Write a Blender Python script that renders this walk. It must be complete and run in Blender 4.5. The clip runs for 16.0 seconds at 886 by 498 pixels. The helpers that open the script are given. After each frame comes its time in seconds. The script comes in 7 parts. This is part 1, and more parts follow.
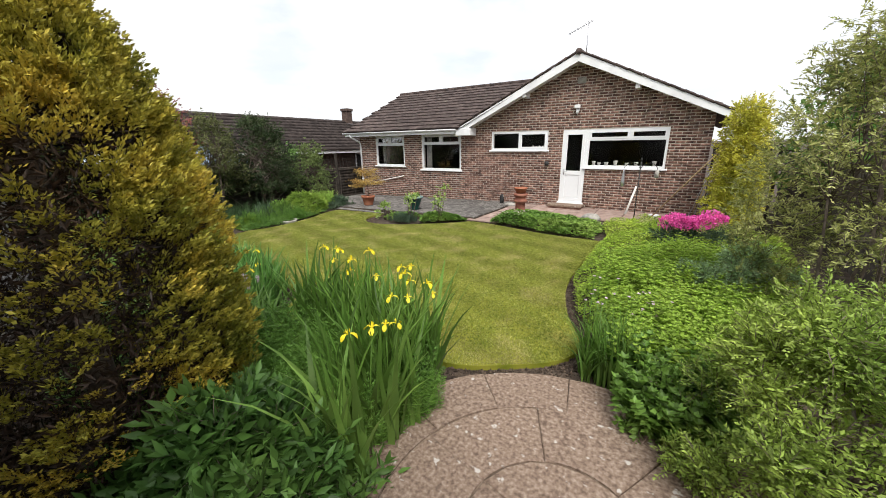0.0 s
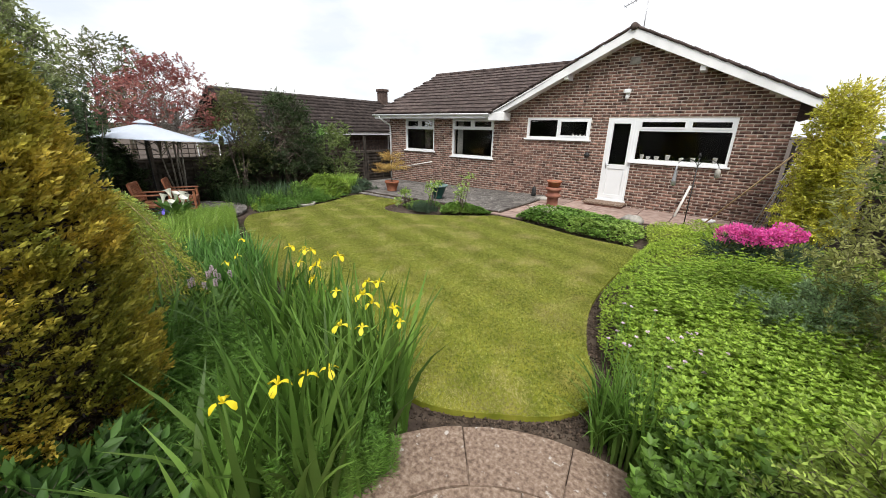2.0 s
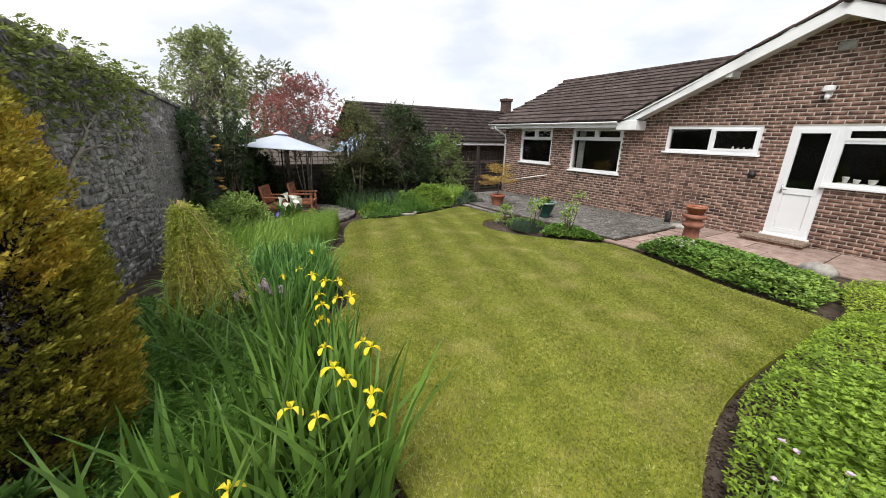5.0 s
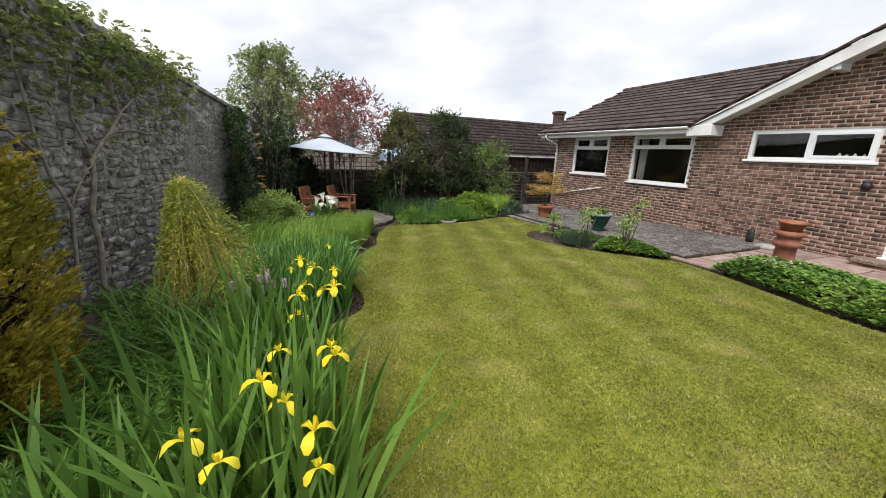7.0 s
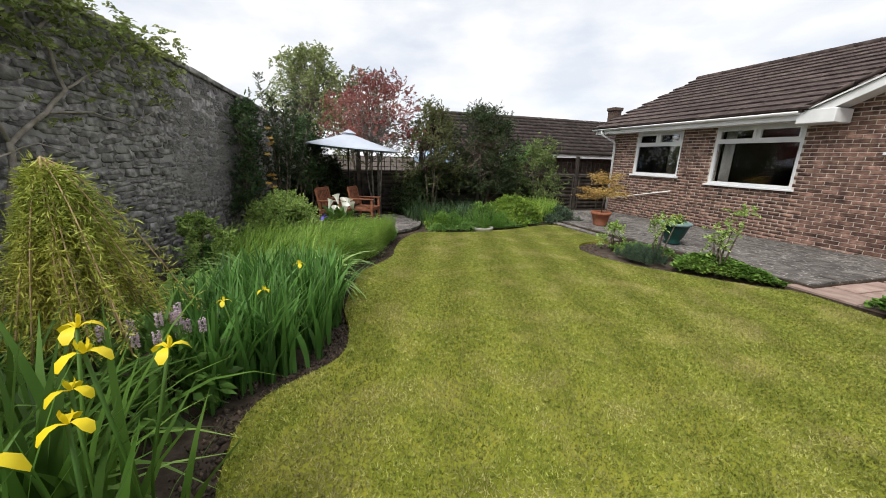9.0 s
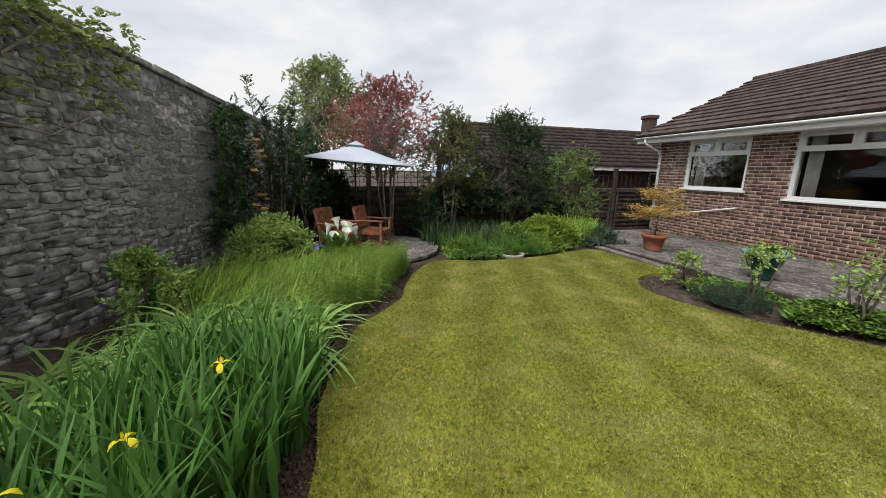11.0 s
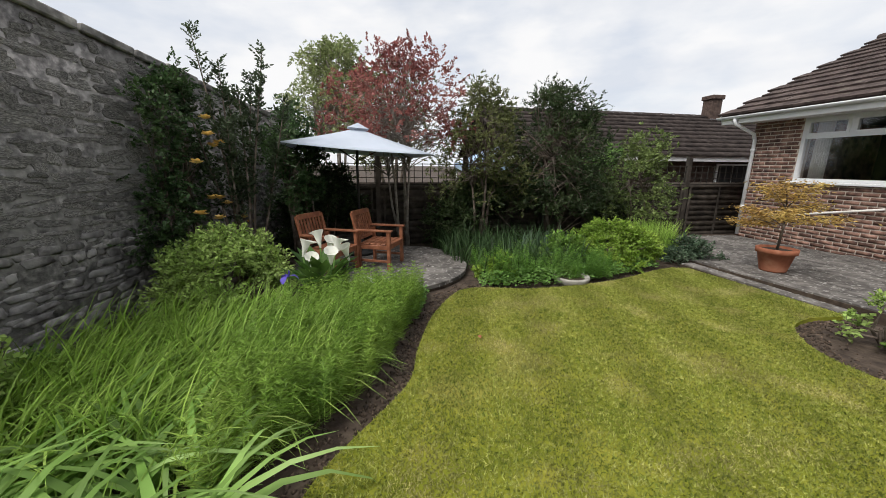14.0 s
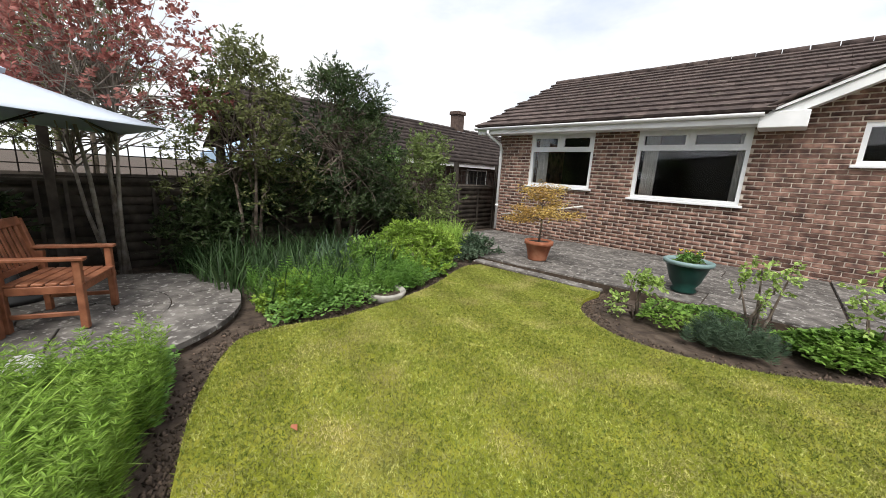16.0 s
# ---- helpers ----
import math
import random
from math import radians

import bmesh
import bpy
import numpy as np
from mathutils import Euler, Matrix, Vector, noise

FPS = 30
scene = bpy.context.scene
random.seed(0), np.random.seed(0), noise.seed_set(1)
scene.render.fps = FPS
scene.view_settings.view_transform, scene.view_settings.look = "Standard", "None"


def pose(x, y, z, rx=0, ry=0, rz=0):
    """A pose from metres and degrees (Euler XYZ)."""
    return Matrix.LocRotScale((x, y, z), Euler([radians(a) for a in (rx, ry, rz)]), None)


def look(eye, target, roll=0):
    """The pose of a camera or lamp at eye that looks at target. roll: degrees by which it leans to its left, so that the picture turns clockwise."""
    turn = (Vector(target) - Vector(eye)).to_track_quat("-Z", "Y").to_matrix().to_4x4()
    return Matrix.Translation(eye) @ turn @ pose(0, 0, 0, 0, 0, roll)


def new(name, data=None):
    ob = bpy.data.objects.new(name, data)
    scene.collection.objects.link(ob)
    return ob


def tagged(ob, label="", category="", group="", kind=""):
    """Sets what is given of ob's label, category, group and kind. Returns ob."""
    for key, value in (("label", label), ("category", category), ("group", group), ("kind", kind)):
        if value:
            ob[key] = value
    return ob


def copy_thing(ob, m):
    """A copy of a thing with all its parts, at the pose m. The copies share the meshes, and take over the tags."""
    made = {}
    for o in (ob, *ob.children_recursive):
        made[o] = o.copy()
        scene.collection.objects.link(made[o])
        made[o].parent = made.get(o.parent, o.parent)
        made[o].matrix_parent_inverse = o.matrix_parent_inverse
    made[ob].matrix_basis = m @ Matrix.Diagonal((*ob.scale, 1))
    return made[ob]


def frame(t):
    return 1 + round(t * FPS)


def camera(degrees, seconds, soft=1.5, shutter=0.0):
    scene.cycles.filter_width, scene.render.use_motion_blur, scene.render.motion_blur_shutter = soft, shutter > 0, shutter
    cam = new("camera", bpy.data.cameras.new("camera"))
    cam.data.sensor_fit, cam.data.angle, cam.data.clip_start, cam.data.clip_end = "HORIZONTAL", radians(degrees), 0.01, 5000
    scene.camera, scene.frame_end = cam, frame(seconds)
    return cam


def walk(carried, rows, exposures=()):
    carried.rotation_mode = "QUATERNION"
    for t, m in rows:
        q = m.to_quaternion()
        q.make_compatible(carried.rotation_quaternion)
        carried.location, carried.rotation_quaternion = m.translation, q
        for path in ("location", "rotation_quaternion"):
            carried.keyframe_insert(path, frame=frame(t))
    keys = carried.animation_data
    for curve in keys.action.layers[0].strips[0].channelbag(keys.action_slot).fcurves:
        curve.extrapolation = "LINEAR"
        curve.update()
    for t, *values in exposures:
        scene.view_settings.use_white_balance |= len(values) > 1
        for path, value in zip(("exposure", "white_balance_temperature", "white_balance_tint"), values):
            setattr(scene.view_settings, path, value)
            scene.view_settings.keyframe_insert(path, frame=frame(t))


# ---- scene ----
cam = camera(102.2, 16.0, soft=0.45)
PATH = [
    (0, (0.713, 0.339, 2.123), (-0.328, 1.952, 1.562), -0.8),
    (0.5, (0.669, 0.516, 2.108), (-0.367, 2.139, 1.567), -1.2),
    (1, (0.610, 0.729, 2.111), (-0.397, 2.368, 1.564), -1.6),
    (1.5, (0.594, 0.934, 2.109), (-0.478, 2.507, 1.494), -0.4),
    (2, (0.625, 1.168, 2.114), (-0.560, 2.649, 1.479), 1.2),
    (2.5, (0.584, 1.382, 2.108), (-0.649, 2.830, 1.488), 0.6),
    (3, (0.412, 1.680, 2.132), (-0.753, 3.198, 1.549), 0.6),
    (3.5, (0.363, 1.831, 2.143), (-0.890, 3.257, 1.514), -1.5),
    (3.8, (0.396, 1.919, 2.113), (-0.972, 3.265, 1.551), -1.4),
    (4, (0.420, 1.972, 2.156), (-1.058, 3.185, 1.568), 0.2),
    (4.2, (0.460, 2.025, 2.168), (-1.102, 3.123, 1.573), 1.4),
    (6.3, (0.185, 2.226, 1.938), (-1.487, 3.160, 1.360), 0.9),
    (6.5, (0.128, 2.318, 1.884), (-1.582, 3.227, 1.388), 1.9),
    (7, (0.026, 2.521, 1.793), (-1.736, 3.313, 1.278), 2.1),
    (7.5, (-0.181, 2.766, 1.625), (-1.970, 3.538, 1.174), 2.1),
    (8, (-0.408, 2.940, 1.621), (-2.212, 3.618, 1.089), 1.5),
    (8.5, (-0.737, 3.134, 1.603), (-2.587, 3.663, 1.059), 1.5),
    (9, (-1.077, 3.217, 1.603), (-2.928, 3.792, 1.109), 1.8),
    (9.5, (-1.423, 3.259, 1.609), (-3.234, 3.897, 1.050), 1.3),
    (10, (-1.719, 3.362, 1.610), (-3.587, 3.955, 1.212), 0.7),
    (10.2, (-1.845, 3.389, 1.615), (-3.731, 3.894, 1.183), 0.9),
    (12.3, (-3.265, 3.713, 1.599), (-5.161, 4.187, 1.174), 1.2),
    (12.5, (-3.405, 3.700, 1.584), (-5.289, 4.206, 1.147), 0.1),
    (13, (-3.704, 3.718, 1.579), (-5.587, 4.172, 1.081), -0.5),
    (13.5, (-4.019, 3.819, 1.554), (-5.933, 4.208, 1.126), 0.4),
    (14, (-4.296, 3.878, 1.542), (-6.210, 4.243, 1.090), 0.5),
    (14.5, (-4.617, 3.876, 1.506), (-6.458, 4.508, 1.047), -1.1),
    (15, (-4.895, 3.897, 1.476), (-6.511, 4.949, 0.944), 2.2),
    (15.5, (-5.170, 3.981, 1.471), (-6.685, 5.198, 0.996), 2.7),
    (16, (-5.415, 4.031, 1.441), (-6.748, 5.464, 1.033), 3.3),
]
EXPOSURES = [(0, 0.26), (2, 0.22), (4, 0.14), (6.5, 0.1), (8, -0.08), (9, 0.05), (10, -0.06), (12.5, -0.22), (13.5, -0.16), (15, 0.1), (16, 0.28)]
walk(cam, [(t, look(eye, target, roll)) for t, eye, target, roll in PATH], EXPOSURES)

# ---------------- world, sun ----------------
SUN_EL, SUN_AZ = 54.0, 142.0     # azimuth: compass angle of the sun, clockwise from +y
world = bpy.data.worlds.new("sky")
scene.world = world
world.use_nodes = True
wn, wl = world.node_tree.nodes, world.node_tree.links
wn.clear()
w_out = wn.new("ShaderNodeOutputWorld")
w_bg = wn.new("ShaderNodeBackground")
w_sky = wn.new("ShaderNodeTexSky")
w_sky.sky_type, w_sky.sun_disc = "NISHITA", False
w_sky.sun_elevation, w_sky.sun_rotation = radians(SUN_EL), radians(SUN_AZ)
w_mul = wn.new("ShaderNodeVectorMath")
w_mul.operation = "SCALE"
w_mul.inputs["Scale"].default_value = 0.15
w_co = wn.new("ShaderNodeTexCoord")
w_map = wn.new("ShaderNodeMapping")
w_map.inputs["Scale"].default_value = (1.0, 1.0, 2.6)
w_noise = wn.new("ShaderNodeTexNoise")
w_noise.inputs["Scale"].default_value, w_noise.inputs["Detail"].default_value = 2.1, 6.0
w_noise.inputs["Roughness"].default_value = 0.55
w_ramp = wn.new("ShaderNodeValToRGB")
w_ramp.color_ramp.elements[0].position, w_ramp.color_ramp.elements[0].color = 0.30, (0.70, 0.70, 0.70, 1)
w_ramp.color_ramp.elements[1].position, w_ramp.color_ramp.elements[1].color = 0.52, (1, 1, 1, 1)
w_noise2 = wn.new("ShaderNodeTexNoise")
w_noise2.inputs["Scale"].default_value, w_noise2.inputs["Detail"].default_value = 3.2, 5.0
w_cloud = wn.new("ShaderNodeValToRGB")
w_cloud.color_ramp.elements[0].position, w_cloud.color_ramp.elements[0].color = 0.36, (0.82, 0.87, 0.96, 1)
w_cloud.color_ramp.elements[1].position, w_cloud.color_ramp.elements[1].color = 0.57, (1.08, 1.08, 1.09, 1)
w_mix = wn.new("ShaderNodeMix")
w_mix.data_type = "RGBA"
wl.new(w_co.outputs["Generated"], w_map.inputs["Vector"])
wl.new(w_map.outputs["Vector"], w_noise.inputs["Vector"])
wl.new(w_map.outputs["Vector"], w_noise2.inputs["Vector"])
wl.new(w_noise.outputs["Fac"], w_ramp.inputs["Fac"])
wl.new(w_noise2.outputs["Fac"], w_cloud.inputs["Fac"])
wl.new(w_sky.outputs["Color"], w_mul.inputs[0])
wl.new(w_ramp.outputs["Color"], w_mix.inputs["Factor"])
wl.new(w_mul.outputs["Vector"], w_mix.inputs["A"])
wl.new(w_cloud.outputs["Color"], w_mix.inputs["B"])
wl.new(w_mix.outputs["Result"], w_bg.inputs["Color"])
w_bg.inputs["Strength"].default_value = 0.95
wl.new(w_bg.outputs["Background"], w_out.inputs["Surface"])

sun_data = bpy.data.lights.new("sun", "SUN")
sun_data.energy, sun_data.angle, sun_data.color = 3.5, radians(32), (1.0, 0.97, 0.92)
sun = new("sun", sun_data)
_az, _el = radians(SUN_AZ), radians(SUN_EL)
sun.matrix_world = look((30 * math.sin(_az) * math.cos(_el), 30 * math.cos(_az) * math.cos(_el), 30 * math.sin(_el)), (0, 0, 0))


# ---------------- materials ----------------
def material(name, colours, rough=0.8, scale=8.0, metal=0.0, bump=0.2, bump_scale=None, by="noise", spec=0.4, trans=0.0, coat=0.0, detail=6.0, random_amount=0.0, island=0.0, stain=None, stain_scale=1.5, stain_at=(0.55, 0.7)):
    """Colours blend along a noise; random: brightness change by object or by mesh island; stain: colour of larger patches."""
    m = bpy.data.materials.new(name)
    m.use_nodes = True
    n, l = m.node_tree.nodes, m.node_tree.links
    b = n["Principled BSDF"]
    b.inputs["Roughness"].default_value, b.inputs["Metallic"].default_value = rough, metal
    b.inputs["Specular IOR Level"].default_value = spec
    if coat:
        b.inputs["Coat Weight"].default_value = coat
    co = n.new("ShaderNodeTexCoord")
    tex = n.new("ShaderNodeTexNoise")
    tex.inputs["Scale"].default_value, tex.inputs["Detail"].default_value = scale, detail
    where = co.outputs["Object"]
    if random_amount:
        info, add = n.new("ShaderNodeObjectInfo"), n.new("ShaderNodeVectorMath")
        l.new(co.outputs["Object"], add.inputs[0])
        l.new(info.outputs["Location"], add.inputs[1])
        where = add.outputs["Vector"]
    l.new(where, tex.inputs["Vector"])
    ramp = n.new("ShaderNodeValToRGB")
    els = ramp.color_ramp.elements
    while len(els) < len(colours):
        els.new(0.5)
    for i, c in enumerate(colours):
        els[i].position = 0.3 + 0.4 * i / max(1, len(colours) - 1)
        els[i].color = (*c, 1)
    l.new(tex.outputs["Fac"], ramp.inputs["Fac"])
    colour = ramp.outputs["Color"]
    if stain:
        t2 = n.new("ShaderNodeTexNoise")
        t2.inputs["Scale"].default_value, t2.inputs["Detail"].default_value = stain_scale, 5.0
        l.new(where, t2.inputs["Vector"])
        r2 = n.new("ShaderNodeMapRange")
        r2.inputs["From Min"].default_value, r2.inputs["From Max"].default_value = stain_at
        l.new(t2.outputs["Fac"], r2.inputs["Value"])
        mx = n.new("ShaderNodeMix")
        mx.data_type = "RGBA"
        l.new(r2.outputs["Result"], mx.inputs["Factor"])
        l.new(colour, mx.inputs["A"])
        mx.inputs["B"].default_value = (*stain, 1)
        colour = mx.outputs["Result"]
    if random_amount or island:
        src = n.new("ShaderNodeObjectInfo") if random_amount else n.new("ShaderNodeNewGeometry")
        out = src.outputs["Random"] if random_amount else src.outputs["Random Per Island"]
        amount = random_amount or island
        mr = n.new("ShaderNodeMapRange")
        mr.inputs["To Min"].default_value, mr.inputs["To Max"].default_value = 1 - amount, 1 + amount
        l.new(out, mr.inputs["Value"])
        hv = n.new("ShaderNodeHueSaturation")
        l.new(mr.outputs["Result"], hv.inputs["Value"])
        l.new(colour, hv.inputs["Color"])
        colour = hv.outputs["Color"]
    l.new(colour, b.inputs["Base Color"])
    if bump:
        t3 = n.new("ShaderNodeTexNoise")
        t3.inputs["Scale"].default_value, t3.inputs["Detail"].default_value = bump_scale or scale * 4, 5.0
        l.new(where, t3.inputs["Vector"])
        bp = n.new("ShaderNodeBump")
        bp.inputs["Strength"].default_value, bp.inputs["Distance"].default_value = bump, 0.01
        l.new(t3.outputs["Fac"], bp.inputs["Height"])
        l.new(bp.outputs["Normal"], b.inputs["Normal"])
    if trans:
        tr = n.new("ShaderNodeBsdfTranslucent")
        l.new(colour, tr.inputs["Color"])
        mix = n.new("ShaderNodeMixShader")
        mix.inputs["Fac"].default_value = trans
        l.new(b.outputs["BSDF"], mix.inputs[1])
        l.new(tr.outputs["BSDF"], mix.inputs[2])
        l.new(mix.outputs["Shader"], n["Material Output"].inputs["Surface"])
    return m


def leaf_mat(name, a, b, c, rough=0.5, trans=0.34, island=0.45, scale=1.2):
    pale = 0.0 if "petal" in name else 0.07
    a, b, c = (tuple(v * (1 - pale) + pale * (0.45 * q[0] + 0.55 * q[1]) for v in q) for q in (a, b, c))
    return material(name, (a, b, c), rough=rough, scale=scale, bump=0, trans=trans, island=island, spec=0.3)


M_SOIL = material("soil", ((0.03, 0.02, 0.014), (0.06, 0.042, 0.03), (0.1, 0.075, 0.055)), 0.95, 9, bump=0.9, bump_scale=30)
M_TURF = material("turf", ((0.13, 0.15, 0.015), (0.2, 0.215, 0.025), (0.28, 0.27, 0.04)), 0.95, 5, bump=0.7, bump_scale=120, spec=0.1, stain=(0.3, 0.25, 0.08), stain_scale=1.3, stain_at=(0.58, 0.85))
M_BRICK = material("brick_face", ((0.065, 0.04, 0.037), (0.175, 0.098, 0.076), (0.32, 0.195, 0.15)), 0.9, 7, bump=0.5, bump_scale=60, random_amount=0.42, spec=0.2)
M_BRICK_FAR = material("brick_face_joined", ((0.065, 0.04, 0.037), (0.175, 0.098, 0.076), (0.32, 0.195, 0.15)), 0.9, 7, bump=0.5, bump_scale=60, island=0.42, spec=0.2)
M_MORTAR = material("mortar", ((0.44, 0.37, 0.31), (0.56, 0.48, 0.41), (0.64, 0.56, 0.48)), 0.95, 14, bump=0.4)
M_UPVC = material("white_upvc", ((0.76, 0.77, 0.78), (0.8, 0.81, 0.82)), 0.35, 3, bump=0, spec=0.5)
M_FASCIA = material("white_fascia", ((0.66, 0.66, 0.66), (0.78, 0.78, 0.78), (0.82, 0.82, 0.82)), 0.5, 2, bump=0.05)
M_TILE = material("roof_tile", ((0.04, 0.03, 0.028), (0.075, 0.055, 0.05), (0.11, 0.085, 0.075)), 0.9, 6, bump=0.6, bump_scale=50, random_amount=0.25, spec=0.2, stain=(0.14, 0.13, 0.1), stain_scale=5, stain_at=(0.62, 0.72))
M_TILE_J = material("roof_tile_joined", ((0.04, 0.03, 0.028), (0.075, 0.055, 0.05), (0.11, 0.085, 0.075)), 0.9, 6, bump=0.6, bump_scale=50, island=0.25, spec=0.2)
# Near-black paint that stands in for unlit rooms behind the glass.
M_ROOMSHADE = material("painted_room_shade", ((0.012, 0.012, 0.013), (0.02, 0.02, 0.02)), 0.9, 3, bump=0)
M_CURTAIN = material("pale_curtain", ((0.45, 0.44, 0.42), (0.6, 0.59, 0.56)), 0.9, 8, bump=0.1)
M_STONE = material("wall_stone", ((0.085, 0.08, 0.078), (0.2, 0.19, 0.184), (0.42, 0.4, 0.38)), 0.95, 9, bump=1.0, bump_scale=22, random_amount=0.25, spec=0.15, stain=(0.3, 0.29, 0.28), stain_scale=2.4, stain_at=(0.52, 0.68), detail=9)
M_STONE_J = material("wall_stone_render", ((0.07, 0.066, 0.066), (0.19, 0.181, 0.176), (0.4, 0.38, 0.365)), 0.95, 17, bump=1.0, bump_scale=20, spec=0.15, stain=(0.27, 0.26, 0.25), stain_scale=2.6, stain_at=(0.5, 0.66), detail=12)
M_SLAB = material("sandstone_slab", ((0.12, 0.082, 0.062), (0.225, 0.16, 0.12), (0.34, 0.265, 0.21)), 0.95, 38, bump=1.0, bump_scale=45, random_amount=0.06, spec=0.2, stain=(0.48, 0.44, 0.4), stain_scale=13, stain_at=(0.64, 0.69), detail=14)
M_SLABJOINT = material("sandy_joint", ((0.07, 0.05, 0.036), (0.15, 0.108, 0.08), (0.24, 0.18, 0.14)), 0.95, 9, bump=0.9, bump_scale=40, spec=0.2)
M_PAVE = material("grey_paving", ((0.055, 0.05, 0.046), (0.11, 0.1, 0.092), (0.19, 0.175, 0.16)), 0.9, 6, bump=0.8, bump_scale=34, random_amount=0.22, spec=0.2, stain=(0.3, 0.285, 0.265), stain_scale=19, stain_at=(0.57, 0.66), detail=10)
M_PATH = material("pink_path", ((0.22, 0.15, 0.125), (0.31, 0.22, 0.185), (0.38, 0.29, 0.25)), 0.9, 6, bump=0.5, bump_scale=50, random_amount=0.15)
M_FENCE = material("fence_board", ((0.028, 0.023, 0.018), (0.06, 0.049, 0.04), (0.1, 0.084, 0.07)), 0.9, 5, bump=0.5, random_amount=0.3)
M_TRELLIS = material("trellis_wood", ((0.02, 0.017, 0.014), (0.05, 0.042, 0.035)), 0.9, 8, bump=0.3)
M_TEAK = material("red_brown_hardwood", ((0.13, 0.045, 0.022), (0.22, 0.082, 0.04), (0.3, 0.125, 0.065)), 0.55, 9, bump=0.25)
M_CANVAS = material("pale_canvas", ((0.48, 0.53, 0.61), (0.55, 0.6, 0.68)), 0.85, 3, bump=0.1, trans=0.15)
M_BLACK = material("black_metal", ((0.012, 0.012, 0.012), (0.03, 0.03, 0.03)), 0.5, 9, bump=0)
M_TERRA = material("terracotta", ((0.26, 0.085, 0.045), (0.36, 0.13, 0.07), (0.44, 0.2, 0.12)), 0.85, 7, bump=0.3)
M_TERRA_D = material("old_terracotta", ((0.15, 0.055, 0.038), (0.24, 0.09, 0.06), (0.33, 0.15, 0.1)), 0.85, 6, bump=0.3)
M_POTGREEN = material("dark_green_plastic", ((0.005, 0.03, 0.024), (0.01, 0.05, 0.04)), 0.35, 4, bump=0)
M_POTRIM = material("pale_blue_green_rim", ((0.14, 0.22, 0.22), (0.22, 0.3, 0.3)), 0.4, 4, bump=0)
M_BARK = material("bark", ((0.06, 0.045, 0.035), (0.13, 0.1, 0.08), (0.24, 0.2, 0.165)), 0.95, 10, bump=0.8)
M_BARK_PALE = material("pale_bark", ((0.16, 0.13, 0.11), (0.27, 0.24, 0.2), (0.38, 0.34, 0.3)), 0.95, 10, bump=0.7)
M_METAL = material("aluminium", ((0.4, 0.4, 0.42), (0.5, 0.5, 0.52)), 0.4, 5, metal=0.8, bump=0)
M_GREYSTONE = material("weathered_stone", ((0.2, 0.185, 0.165), (0.32, 0.3, 0.27), (0.42, 0.4, 0.36)), 0.95, 9, bump=0.7)
M_CANE = material("dry_cane", ((0.35, 0.24, 0.12), (0.5, 0.36, 0.2)), 0.8, 9, bump=0.2)
M_WHITEPIPE = material("white_pipe", ((0.6, 0.58, 0.54), (0.7, 0.68, 0.64)), 0.5, 5, bump=0)

L_CONIFER = leaf_mat("golden_conifer_leaf", (0.19, 0.21, 0.02), (0.403, 0.347, 0.03), (0.739, 0.525, 0.055), scale=2.6, trans=0.3)
L_SHOOT = leaf_mat("leafy_shoot_leaf", (0.165, 0.283, 0.0198), (0.27, 0.413, 0.0288), (0.42, 0.555, 0.054))
L_IRIS = leaf_mat("iris_leaf", (0.0598, 0.143, 0.0165), (0.118, 0.236, 0.0289), (0.235, 0.372, 0.067))
L_LILY = leaf_mat("daylily_leaf", (0.14, 0.28, 0.04), (0.25, 0.42, 0.08), (0.4, 0.56, 0.2))
L_GRASSY = leaf_mat("bright_grass_leaf", (0.172, 0.299, 0.0345), (0.276, 0.437, 0.0575), (0.46, 0.609, 0.127))
L_FERNY = leaf_mat("horsetail_leaf", (0.0805, 0.196, 0.023), (0.138, 0.287, 0.0345), (0.23, 0.402, 0.0575))
L_EDGE = leaf_mat("lime_feathery_leaf", (0.123, 0.246, 0.024), (0.209, 0.348, 0.036), (0.323, 0.451, 0.064))
L_DARK = leaf_mat("dark_evergreen_leaf", (0.022, 0.04, 0.014), (0.042, 0.072, 0.022), (0.08, 0.115, 0.038))
L_OLIVE = leaf_mat("olive_leaf", (0.07, 0.085, 0.025), (0.12, 0.14, 0.042), (0.2, 0.21, 0.075))
L_RED = leaf_mat("red_leaf", (0.2, 0.055, 0.05), (0.32, 0.105, 0.09), (0.44, 0.2, 0.165))
L_GREEN = leaf_mat("mid_green_leaf", (0.08, 0.18, 0.03), (0.14, 0.28, 0.05), (0.22, 0.38, 0.09))
L_CARPET = leaf_mat("ground_cover_leaf", (0.172, 0.29, 0.015), (0.276, 0.4, 0.02), (0.414, 0.52, 0.045))
L_LIME = leaf_mat("lime_leaf", (0.2, 0.26, 0.02), (0.31, 0.36, 0.03), (0.44, 0.46, 0.05))
L_YELLOWCON = leaf_mat("yellow_conifer_leaf", (0.36, 0.372, 0.024), (0.576, 0.54, 0.036), (0.792, 0.72, 0.072))
L_WEEP = leaf_mat("weeping_gold_leaf", (0.257, 0.325, 0.039), (0.446, 0.481, 0.0585), (0.702, 0.624, 0.104))
L_PEONY = leaf_mat("peony_leaf", (0.045, 0.115, 0.0198), (0.09, 0.19, 0.0306), (0.165, 0.276, 0.054), scale=2)
L_SILVER = leaf_mat("silvery_leaf", (0.226, 0.346, 0.15), (0.36, 0.51, 0.24), (0.54, 0.69, 0.36))
L_FEATHER = leaf_mat("feathery_leaf", (0.21, 0.322, 0.042), (0.364, 0.476, 0.07), (0.588, 0.672, 0.14))
